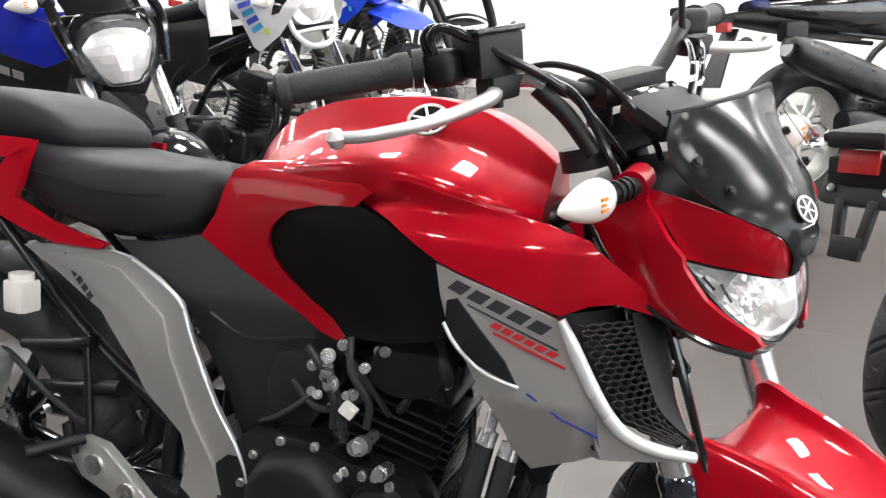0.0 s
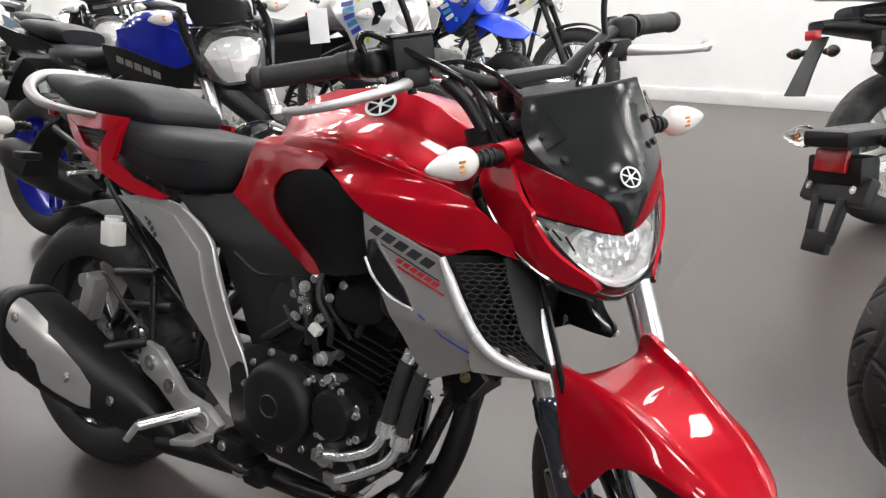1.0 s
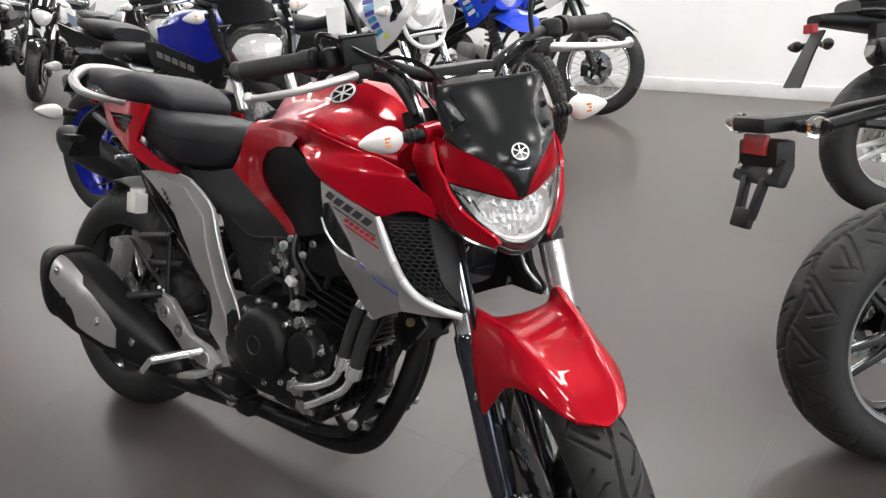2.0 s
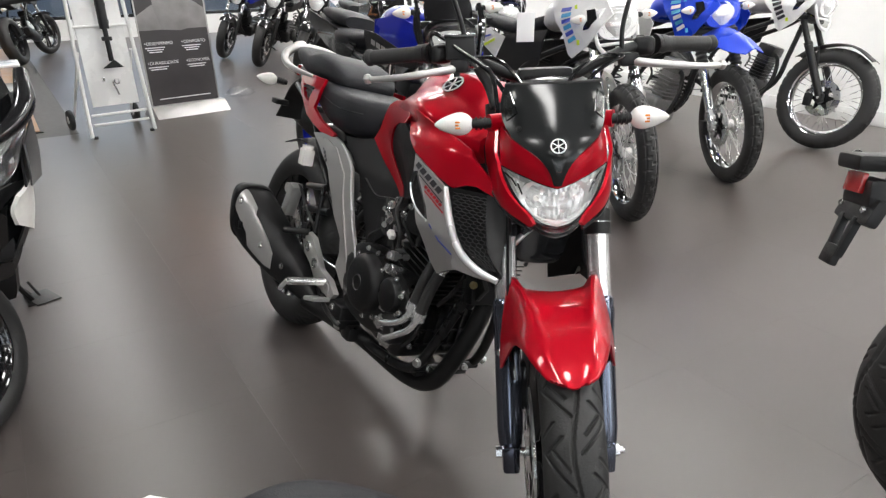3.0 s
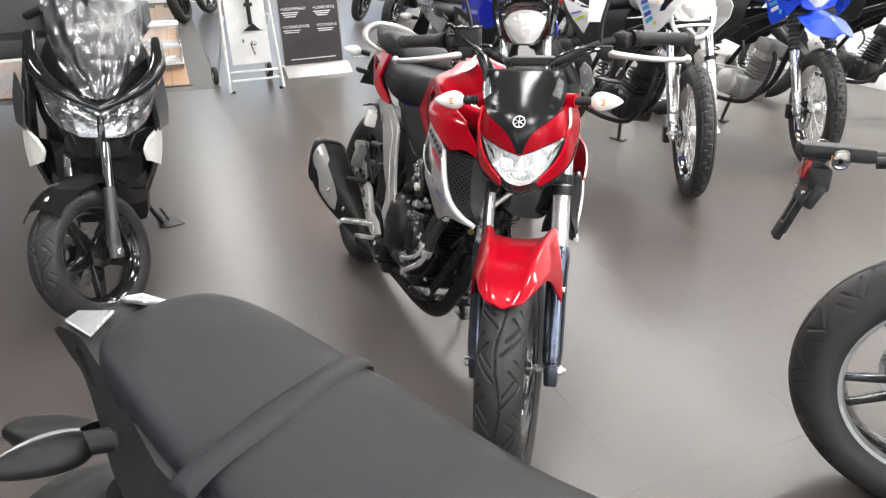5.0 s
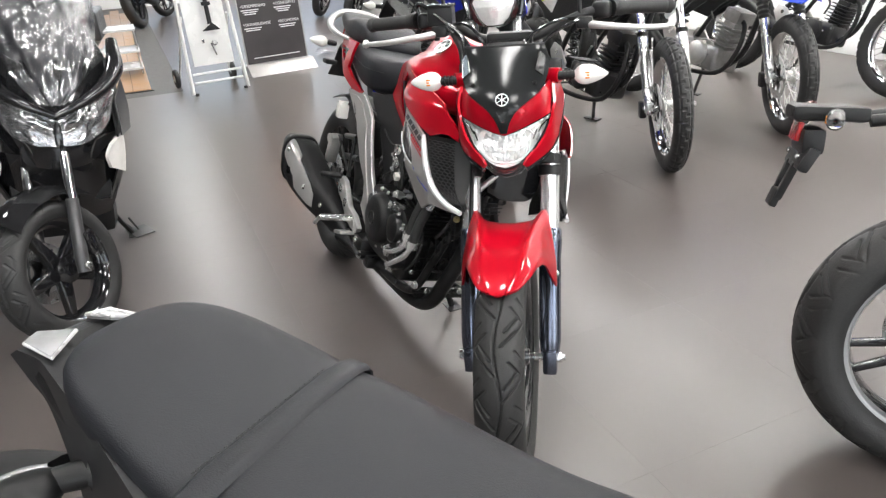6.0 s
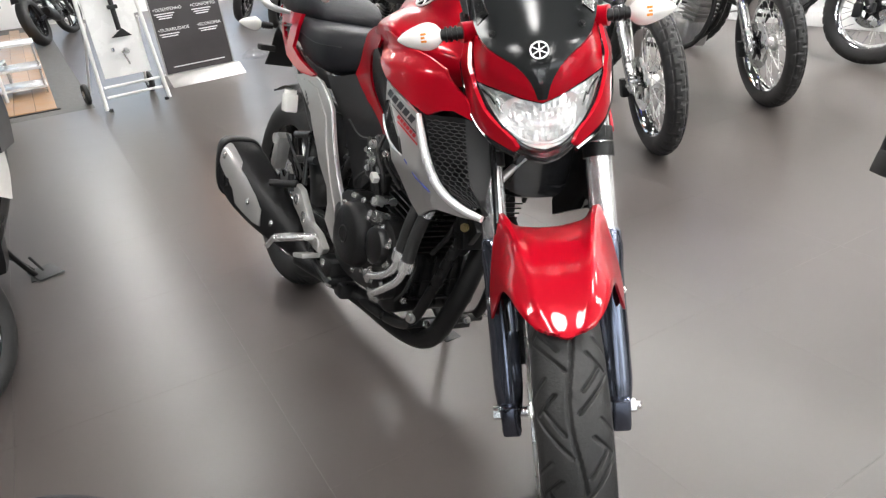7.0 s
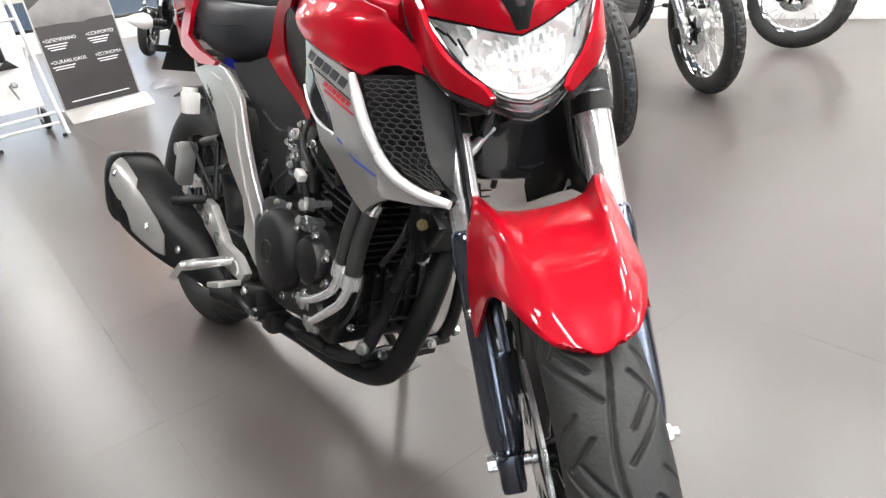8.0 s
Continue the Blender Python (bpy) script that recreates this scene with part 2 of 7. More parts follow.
def plate(outline, a, b, plane="xz", bevel=0.003, curve=0, seg=2):
    """A slab with that outline, from a to b across the plane; curve rounds the outline."""
    pts = outline
    if curve:
        pts = [tuple(p) for p in spline(list(outline) + [outline[0]], curve)[:-1]]
    put = {"xz": lambda u, v, w: (u, w, v), "xy": lambda u, v, w: (u, v, w), "yz": lambda u, v, w: (w, u, v)}[plane]
    bm = bmesh.new()
    lo = [bm.verts.new(put(u, v, a)) for u, v in pts]
    hi = [bm.verts.new(put(u, v, b)) for u, v in pts]
    bm.faces.new(lo), bm.faces.new(hi)
    for i in range(len(pts)):
        j = (i + 1) % len(pts)
        bm.faces.new((lo[i], lo[j], hi[j], hi[i]))
    bmesh.ops.recalc_face_normals(bm, faces=bm.faces)
    return soften(bm, bevel, seg, 0.9 if curve else 0.5)


def panel(outline, depth, thick=0.004, cuts=5, curve=0, creases=()):
    """A bent sheet: a side outline in x and z, laid onto the surface y = depth(x, z)."""
    pts = outline
    if curve:
        pts = [tuple(p) for p in spline(list(outline) + [outline[0]], curve)[:-1]]
    bm = bmesh.new()
    vs = [bm.verts.new((u, 0, v)) for u, v in pts]
    bm.faces.new(vs).normal_update()
    for axis, value in creases:
        at, no = ((value, 0, 0), (1, 0, 0)) if axis == "x" else ((0, 0, value), (0, 0, 1))
        bmesh.ops.bisect_plane(bm, geom=bm.verts[:] + bm.edges[:] + bm.faces[:], dist=1e-6, plane_co=at, plane_no=no)
    bmesh.ops.triangulate(bm, faces=bm.faces)
    longest = 0.9 / cuts * 0.35
    for _ in range(6):
        es = [e for e in bm.edges if e.calc_length() > longest]
        if not es:
            break
        bmesh.ops.subdivide_edges(bm, edges=es, cuts=1)
        bmesh.ops.triangulate(bm, faces=[f for f in bm.faces if len(f.verts) > 3])
    for v in bm.verts:
        v.co.y = depth(v.co.x, v.co.z)
    bmesh.ops.recalc_face_normals(bm, faces=bm.faces)
    made = bmesh.ops.extrude_face_region(bm, geom=bm.faces[:])
    inward = 1 if sum(v.co.y for v in bm.verts) < 0 else -1
    bmesh.ops.translate(bm, vec=(0, thick * inward, 0), verts=[g for g in made["geom"] if isinstance(g, bmesh.types.BMVert)])
    bmesh.ops.recalc_face_normals(bm, faces=bm.faces)
    return bm


def join(*bms):
    """Several pieces of one part in one mesh."""
    out = bmesh.new()
    for b in bms:
        me = bpy.data.meshes.new("join")
        b.to_mesh(me)
        out.from_mesh(me)
        bpy.data.meshes.remove(me)
        b.free()
    return out


def mirrored(bm):
    bm.transform(Matrix.Diagonal((1, -1, 1, 1)))
    bmesh.ops.reverse_faces(bm, faces=bm.faces)
    return bm


def mesh_of(name, bm, mat, m=None, sharp=38):
    me = bpy.data.meshes.new(name)
    if m is not None:
        bm.transform(m)
    for f in bm.faces:
        f.smooth = True
    bm.to_mesh(me)
    bm.free()
    me.set_sharp_from_angle(angle=radians(sharp))
    for one in mat if isinstance(mat, (list, tuple)) else (mat,):
        me.materials.append(one)
    return me


def part(name, bm, mat, parent, label="", m=None, sharp=38):
    """One mesh object under a thing or a part."""
    ob = new(name, mesh_of(name, bm, mat, m, sharp))
    ob.parent = parent
    return tagged(ob, label) if label else ob


def thing(name, label, category, m=None, group="", kind=""):
    """An Empty at a thing's base, which parents its parts."""
    ob = new(name)
    ob.empty_display_size = 0.1
    if m is not None:
        ob.matrix_world = m
    return tagged(ob, label, category, group, kind)


def solid(name, bm, mat, label, category="", kind="", group="", m=None):
    ob = new(name, mesh_of(name, bm, mat))
    if m is not None:
        ob.matrix_world = m
    return tagged(ob, label, category, group, kind)


def lettering(name, text, size, mat, parent, m, depth=0.0006):
    """Flat raised words; m lays their x and y into the parent."""
    cu = bpy.data.curves.new(name, "FONT")
    cu.body, cu.size, cu.extrude, cu.align_x = text, size, depth, "LEFT"
    tmp = bpy.data.objects.new(name, cu)
    me = bpy.data.meshes.new_from_object(tmp)
    bpy.data.objects.remove(tmp)
    me.materials.append(mat)
    ob = new(name, me)
    ob.parent, ob.matrix_local = parent, m
    return ob


# ---- room ----
X0, X1, Y0, Y1, H = -13.0, 7.0, -6.5, 4.96, 3.5


def slab(name, a, b, mat, label, kind="structure", bevel=0.0):
    at = [(p + q) / 2 for p, q in zip(a, b)]
    return solid(name, box(*[abs(q - p) for p, q in zip(a, b)], at, bevel), mat, label, kind=kind)


slab("ceiling", (X0 - .2, Y0 - .2, H), (X1 + .2, Y1 + .2, H + .2), CEIL, "dark grey painted showroom ceiling")
slab("wall_north", (X0 - .2, Y1, -.1), (X1 + .2, Y1 + .2, H), WALL, "bright white painted showroom wall")
slab("wall_south", (X0 - .2, Y0 - .2, -.1), (X1 + .2, Y0, H), DARKWALL, "charcoal painted wall behind the walkway")
slab("baseboard", (X0, Y1 - .014, 0.0), (X1, Y1, .11), WHITE, "low white baseboard along the wall", bevel=.003)


def glazed_wall(name, x, out):
    """An end wall with four openings, each with a frame and a pane."""
    w = thing(name, "white end wall with tall shop windows", "", kind="structure")
    lo, hi, z0, z1 = Y0, Y1, .35, 3.0
    edges = np.linspace(lo + .6, hi - .6, 5)
    pieces = [box(.2, hi - lo, z0 + .1, (x + out * .1, (lo + hi) / 2, z0 / 2 - .05), 0), box(.2, hi - lo, H - z1, (x + out * .1, (lo + hi) / 2, (H + z1) / 2), 0)]
    stops = [lo, edges[0]] + [e for k in range(1, 4) for e in (edges[k] - .12, edges[k] + .12)] + [edges[4], hi]
    for k in range(0, len(stops), 2):
        pieces.append(box(.2, stops[k + 1] - stops[k], z1 - z0, (x + out * .1, (stops[k] + stops[k + 1]) / 2, (z0 + z1) / 2), 0))
    part("wall", join(*pieces), WALL, w)
    for k in range(1, len(stops) - 1, 2):
        a, b = stops[k], stops[k + 1]
        bars = [box(.06, b - a, .06, (x + out * .1, (a + b) / 2, z), .004) for z in (z0 + .03, z1 - .03)]
        bars += [box(.06, .06, z1 - z0 - .12, (x + out * .1, y, (z0 + z1) / 2), .004) for y in (a + .03, b - .03)]
        fr = part("window_frame", join(*bars), GLOSSBLACK, w, "dark window frame")
        pane = part("pane", box(.008, b - a - .12, z1 - z0 - .12, (x + out * .1, (a + b) / 2, (z0 + z1) / 2), 0), GLASS, fr)
        pane.visible_shadow = False
    return w


glazed_wall("wall_east", X1, 1)
glazed_wall("wall_west", X0, -1)
solid("ground", box(400, 400, .1, (0, 0, -.16), 0), GROUT, "grey paved ground outside the shop", kind="structure")


def ceiling_light(x, y):
    lamp = thing("ceiling_light", "square white ceiling light panel, lit", "ceiling light", pose(x, y, H), "ceiling lights")
    ring = [box(.64, .03, .03, (0, s * .305, -.015), .003) for s in (-1, 1)] + [box(.03, .58, .03, (s * .305, 0, -.015), .003) for s in (-1, 1)]
    part("frame", join(*ring), WHITE, lamp)
    part("diffuser", box(.58, .58, .012, (0, 0, -.016), .002), PANEL, lamp, "glowing white diffuser")
    return lamp


first_light = ceiling_light(0.75, -0.25)
for i in range(-5, 3):
    for dx, y in ((0, -2.55), (0, -0.25), (0, 2.05), (0, 3.95), (1.2, 3.95)):
        # unseen panel at i = -1, y = -2.55 is added to brighten the left floor
        if (i, y) != (0, -0.25) and (y > -1 or i >= -1) and not (y == -0.25 and i == -1):
            copy_thing(first_light, pose(0.75 + 2.4 * i + dx, y, H))


# ---- wheels ----
def tread_road(u, s, period=0.1162):
    """Depth of the grooves of a road tyre, u metres round it and s from edge to edge (-1 to 1)."""
    half = 0.075

    def groove(d, width):
        return np.clip((width - d) / 0.0016, 0, 1)

    wave = 0.10 * np.sin(np.pi * u / period)
    deep = groove(np.abs(s - wave) * half, 0.0034)
    for side in (-1, 1):
        q = (u + (period * 0.5 if side > 0 else 0.0)) % period
        a = s * side
        for u0, s0, u1, s1 in ((0.000, 0.10, 0.062, 0.92), (0.030, 0.20, 0.066, 0.62), (0.084, 0.34, 0.058, 0.74), (0.108, 0.52, 0.080, 1.0)):
            for shift in (-period, 0.0, period):
                dx, dy = u1 - u0, (s1 - s0) * half
                px, py = q + shift - u0, (a - s0) * half
                k = np.clip((px * dx + py * dy) / (dx * dx + dy * dy), 0, 1)
                d = np.hypot(px - k * dx, py - k * dy)
                deep = np.maximum(deep, groove(d, 0.0032))
    return deep * 0.0065


def tread_block(u, s, period=0.062):
    """Depth of the gaps between the blocks of an enduro tyre."""
    bend = 0.18 * np.abs(s)
    q = (u / period + np.where(s > 0, 0.5, 0.0) + bend) % 1.0
    across = np.minimum(q, 1 - q) * period < 0.0065
    rows = (np.abs(np.abs(s) - 0.34) < 0.055) | (np.abs(s) < 0.035)
    gap = (across | rows) & (np.abs(s) < 0.80)
    return np.where(gap, 0.007, 0.0)


def tyre_mesh(R, W, rim, tread, around, across):
    """A tyre: rounded crown with its tread cut in, sidewalls and beads."""
    th = np.arange(around) * 2 * np.pi / around
    a = np.linspace(-np.radians(128), np.radians(128), across)
    mid = rim + (R - rim) * 0.42
    s = np.clip(a / np.radians(88), -1.2, 1.2)
    A, T_ = np.meshgrid(a, th)
    cut = tread(T_ * R, np.clip(A / np.radians(80), -1.3, 1.3))
    r = mid + (R - mid) * np.sign(np.cos(A)) * np.abs(np.cos(A)) ** np.where(np.cos(A) > 0, 0.92, 0.9) * np.where(np.cos(A) < 0, (mid - rim) / (R - mid) / 0.62, 1) - cut * np.cos(A)
    y = W / 2 * np.sin(A) * np.where(np.cos(A) < 0, 0.9 + 0.1 * np.sin(np.abs(A)), 1)
    g = np.stack([r * np.cos(T_), y, r * np.sin(T_)], 2)
    n, m = g.shape[:2]
    idx = np.arange(n * m).reshape(n, m)
    nxt = np.roll(idx, -1, 0)
    faces = np.stack([idx[:, :-1], nxt[:, :-1], nxt[:, 1:], idx[:, 1:]], 2).reshape(-1, 4)
    me = bpy.data.meshes.new("tyre")
    me.from_pydata(g.reshape(-1, 3).tolist(), [], faces.tolist())
    me.validate()
    me.polygons.foreach_set("use_smooth", np.ones(len(me.polygons), bool))
    bm = bmesh.new()
    bm.from_mesh(me)
    bpy.data.meshes.remove(me)
    bmesh.ops.recalc_face_normals(bm, faces=bm.faces)
    return bm


def wheel(parent, name, m, R, W, rim, tread=tread_road, around=240, across=40, spokes="cast", paint=None, disc=0, label="", hub_w=0.06, disc_r=0.13):
    """A wheel under a thing: the rim with its tyre, hub, spokes and brake disc. m lays it in (axle along y). disc: side of the disc, 0 for none."""
    paint = paint or GLOSSBLACK
    w = W * 0.36
    prof = [(rim - .004, -w), (rim + .008, -w - .004), (rim + .009, -w + .003), (rim - .006, -w + .010), (rim - .018, -w * .45), (rim - .018, w * .45), (rim - .006, w - .010), (rim + .009, w - .003), (rim + .008, w + .004), (rim - .004, w), (rim - .020, w * .5), (rim - .028, 0), (rim - .020, -w * .5)]
    r_ob = part(name, lathe(prof, 72, loop=True), paint if spokes != "wire" else CHROME, parent, label, m)
    part("tyre", tyre_mesh(R, W, rim, tread, around, across), RUBBER, r_ob, "black rubber tyre", m, sharp=180 if tread is tread_road else 30)
    hub = [(.0, -hub_w), (.018, -hub_w), (.022, -hub_w * .8), (.045, -hub_w * .7), (.045, -hub_w * .5), (.030, -hub_w * .35), (.030, hub_w * .35), (.045, hub_w * .5), (.045, hub_w * .7), (.022, hub_w * .8), (.018, hub_w), (0, hub_w)]
    part("hub", lathe(hub, 28), paint if spokes != "wire" else ALU, r_ob, "", m)
    if spokes == "wire":
        kinds = []
        for side, twist in ((-1, 1.0), (1, 1.0), (-1, -1.0), (1, -1.0)):
            kinds.append(mesh_of("spoke", rod((.040 * math.cos(twist), side * hub_w * .6, .040 * math.sin(twist)), (rim - .022, 0, 0), .0021, n=6), STEEL))
        for k in range(32):
            ob = new("spoke", kinds[k % 4])
            ob.parent = r_ob
            ob.matrix_local = m @ pose(0, 0, 0, 0, 360 / 32 * k, 0)
    elif spokes == "cast":
        bm = plate([(.034, -.016), (rim * .45, 0), (rim - .02, .020), (rim - .02, .036), (rim * .45, .020), (.034, .016)], -.010, .010, bevel=.003)
        me = mesh_of("spoke", bm, paint)
        for k in range(10):
            ob = new("spoke", me)
            ob.parent = r_ob
            ob.matrix_local = m @ pose(0, 0, 0, 0, 36 * k, 0) @ Matrix.Diagonal((1, 1, 1 if k % 2 else -1, 1))
    elif spokes == "five":
        me = mesh_of("spoke", plate([(.03, -.026), (rim - .02, -.014), (rim - .02, .014), (.03, .026)], -.014, .014, bevel=.006, seg=3), paint)
        for k in range(5):
            ob = new("spoke", me)
            ob.parent = r_ob
            ob.matrix_local = m @ pose(0, 0, 0, 0, 72 * k, 0)
    if disc:
        y = disc * (hub_w + .012)
        d = part("brake_disc", lathe([(disc_r * .62, y - .002), (disc_r, y - .002), (disc_r, y + .002), (disc_r * .62, y + .002)], 64, loop=True), STEEL, r_ob, "drilled steel brake disc", m)
        hole = mesh_of("drilled_hole", rod((0, -.0026, 0), (0, .0026, 0), .004, n=8), GLOSSBLACK)
        for i in range(18):
            a, q = 2 * math.pi * i / 18, disc_r * (.72 + .1 * (i % 3))
            ob = new("drilled_hole", hole)
            ob.parent, ob.matrix_local = d, m @ pose(q * math.cos(a), y, q * math.sin(a))
        star = [((disc_r * .68 if k % 4 in (0, 1) else .046) * math.cos(q), (disc_r * .68 if k % 4 in (0, 1) else .046) * math.sin(q)) for k in range(24) for q in (2 * math.pi * (k // 4) / 6 + (0, .16, .40, .66)[k % 4],)]
        part("disc_carrier", plate(star, y - .003, y + .003, bevel=0), paint, r_ob, "", m)
    return r_ob


def bolt(parent, at, way, r=.006, h=.006, mat=None, m=None):
    a, d = V(at), V(way).normalized()
    head = join(rod(a, a + d * h * .45, r * 1.3, n=14), rod(a + d * h * .45, a + d * h, r, r * .9, n=6))
    return part("bolt", head, mat or STEEL, parent, "", m)


def indicator(parent, root, out, m=None, lens=None, size=1.0, tag="turn signal with clear lens"):
    """A stalked turn signal: out is the way in which it points."""
    a, d = V(root), V(out).normalized()
    body = part("indicator_stalk", join(rod(a, a + d * .045 * size, .011 * size, .010 * size, 12), *[rod(a + d * (.012 + .009 * k) * size, a + d * (.016 + .009 * k) * size, .0135 * size, n=12) for k in range(3)]), BLACK, parent, tag, m)
    rings = []
    side = d.cross(V((0, 0, 1))).normalized()
    up = side.cross(d)
    for q, w in ((.040, .010), (.050, .020), (.066, .024), (.088, .019), (.108, .010), (.118, .002)):
        c = a + d * q * size
        rings.append([c + (side * .85 * math.cos(t) + up * math.sin(t)) * w * size for t in np.arange(16) * math.pi / 8])
    part("indicator_lens", loft(rings, 4), lens or WHITELENS, body, "milky clear lens", m)
    f = (V((1, 0, 0)) - d * d.x).normalized() * (1 if root[0] > 0 else -1)
    c = a + d * .070 * size + f * .0188 * size
    part("bulb", join(*[box(.0025, .010 * size, .004 * size, c + V((0, 0, q * size)), .001) for q in (-.006, 0, .006)]), AMBER, body, "amber bulb showing through", m)
    return body


# ---- the red motorcycle ----
BIKE = Matrix.Translation((-0.019, -0.053, 0.0046)) @ pose(0, 0, 0, 0, 0, 0.3) @ pose(0, 0, 0, -16.06, 0, 0)
RAKE = radians(24.7)
FOOT = V((0.785, 0, 0))
AXIS = V((-math.sin(RAKE), 0, math.cos(RAKE)))


def steered(degrees):
    return Matrix.Translation(FOOT) @ Matrix.Rotation(radians(degrees), 4, AXIS) @ Matrix.Translation(-FOOT)


S_ = steered(-38.8)
bike = thing("motorcycle", "red and silver naked street motorcycle leaning on its side stand", "motorcycle", BIKE)

# wheels
wheel(bike, "front_wheel", S_ @ pose(.688, 0, .296), .296, .106, .216, around=1500, across=110, disc=-1, disc_r=.141, label="black cast front wheel", hub_w=.045)
wheel(bike, "rear_wheel", pose(-.68, 0, .315), .315, .142, .216, around=480, across=40, disc=-1, disc_r=.11, label="black cast rear wheel", hub_w=.055)


def ramp_up(v, soft=.012):
    """Nought below, rising above, with a rounded start."""
    return soft * math.log1p(math.exp(min(v / soft, 50)))


def both(name, make, mat, label="", m=None, sharp=38):
    """The same part on the right and the left side."""
    a = part(name, make(), mat, bike, label, m, sharp)
    b = part(name, mirrored(make()), mat, bike, label, m, sharp)
    return a, b


# fork
def leg_at(z, y):
    return (.688 - (z - .296) * .375, y, z)


for sy in (-1, 1):
    y = sy * .094
    low = part("fork_lower", lathe([(0, -.02), (.020, -.02), (.024, .01), (.026, .03), (.026, .22), (.028, .245), (.029, .262), (.0275, .270), (.0275, .285), (.022, .292), (0, .292)], 28, "z", (0, 0, 0)), BLUEFORK, bike, "dark blue-black fork leg",
               S_ @ Matrix.Translation(leg_at(.312, y)) @ pose(0, 0, 0, 0, -20.6, 0))
    part("fork_tube", rod(leg_at(.56, y), leg_at(.86, y), .0225, n=28), FORKTUBE, bike, "polished chrome fork tube", S_)
    part("axle_lug", box(.052, .034, .062, leg_at(.292, y), .008), BLUEFORK, low, "", S_)
    part("fork_clamp", join(*[rod(leg_at(z, y), leg_at(z + .022, y), .027, n=24) for z in (.70, .725)]), BLACK, bike, "", S_)
part("front_axle", join(rod((.688, -.122, .296), (.688, .118, .296), .009, n=14)), STEEL, bike, "", S_)
part("axle_nut", join(rod((.688, .111, .296), (.688, .121, .296), .012, n=6), rod((.688, .121, .296), (.688, .130, .296), .007, n=12)), STEEL, bike, "bright steel axle nut", S_)
part("axle_nut", rod((.688, -.112, .296), (.688, -.124, .296), .012, n=6), STEEL, bike, "", S_)
part("brake_caliper", join(box(.075, .045, .10, (.600, -.078, .40), .012, pose(0, 0, 0, 0, -20, 0)), rod((.590, -.105, .43), (.590, -.06, .43), .017), rod((.610, -.105, .375), (.610, -.06, .375), .017)), GLOSSBLACK, bike, "black front brake caliper", S_)
part("triple_clamp", join(box(.055, .215, .024, leg_at(.738, 0), .008, pose(0, 0, 0, 0, -24.7, 0)), rod((.505, 0, .70), (.40, 0, .97), .026)), BLACK, bike, "", S_)
part("top_clamp", join(box(.055, .13, .022, (.430, 0, .942), .009, pose(0, 0, 0, 0, -20.6, 0)), *[rod((.442, q_ * .094, .930), (.436, q_ * .094, .955), .030, n=20) for q_ in (-1, 1)], box(.034, .19, .020, (.438, 0, .943), .008, pose(0, 0, 0, 0, -20.6, 0))), BLACK, bike, "", S_)


# front mudguard
def guard_row(phi, edge, low, side, ridge, shoulder, mid, bow=0.0, tuck=0.0):
    """A cross row round the wheel at phi degrees ahead of its top: pairs of half-width and radius; bow turns its middle back, tuck its low edges ahead."""
    half = [edge, low, side, ridge, shoulder]
    row = [(-w, r) for w, r in half] + [(0, mid)] + [(w, r) for w, r in reversed(half)]
    out = []
    for y, r in row:
        p = radians(phi - bow * (1 - (abs(y) / edge[0]) ** 2) + tuck * max(0, 1 - r / .335))
        out.append((.688 + r * math.sin(p), y, .296 + r * math.cos(p)))
    return out


guard = [guard_row(35, (.022, .309), (.019, .311), (.015, .3125), (.010, .313), (.006, .3135), .314, -3.0),
         guard_row(33, (.042, .305), (.039, .307), (.033, .309), (.024, .311), (.013, .311), .3115, -2.5),
         guard_row(27, (.059, .297), (.056, .302), (.048, .307), (.037, .312), (.022, .311), .311, -1),
         guard_row(18, (.074, .284), (.071, .294), (.061, .304), (.046, .313), (.028, .311), .310),
         guard_row(8, (.086, .254), (.083, .277), (.070, .301), (.055, .317), (.036, .312), .310),
         guard_row(-1, (.097, .213), (.094, .252), (.080, .299), (.063, .325), (.044, .315), .312, 0, 6),
         guard_row(-9, (.105, .186), (.102, .238), (.087, .301), (.072, .335), (.051, .319), .314, 2, 11),
         guard_row(-15, (.108, .176), (.106, .230), (.094, .304), (.081, .347), (.058, .324), .316, 3, 15),
         guard_row(-20, (.106, .182), (.104, .232), (.093, .302), (.080, .345), (.058, .322), .310, -1, 15)]
part("front_mudguard", shell(surface(guard, 6, 5), .004), RED, bike, "glossy red front mudguard", S_, sharp=28)
for sy in (-1, 1):
    bolt(bike, (.640, sy * .110, .492), (0, sy, 0), .007, .007, STEEL, S_)

# head lamp and its cowl
def mirror_row(right, n=6):
    """A row through points from the middle outwards, given on one side and laid out on both."""
    line = [tuple(p) for p in spline(right, n)]
    return [(x, -y, z) for x, y, z in reversed(line[1:])] + line


BROW = [(.634, .0, .820), (.631, .028, .829), (.617, .058, .841), (.599, .080, .849), (.578, .100, .857)]
UPPER = [(.641, .0, .842), (.645, .020, .862), (.640, .038, .880), (.610, .078, .907), (.520, .100, .926)]
JAW = [(.636, .0, .744), (.637, .026, .752), (.633, .048, .769), (.614, .074, .800), (.580, .102, .853)]
rows = [mirror_row(UPPER), mirror_row([tuple(np.array(a) * .5 + np.array(b) * .5 + np.array((.005, .002, .002))) for a, b in zip(UPPER, BROW)]), mirror_row([(x + .004, y, z + .001) for x, y, z in BROW])]
part("cowl", shell(surface(rows, 5, 1), .004), RED, bike, "glossy red headlamp cowl", S_, sharp=40)


def cheek(x, z):
    return -(.128 - .20 * max(0, x - .49) - .80 * ramp_up(x - .588, .008) - .25 * max(0, .80 - z) - .30 * max(0, z - .88))


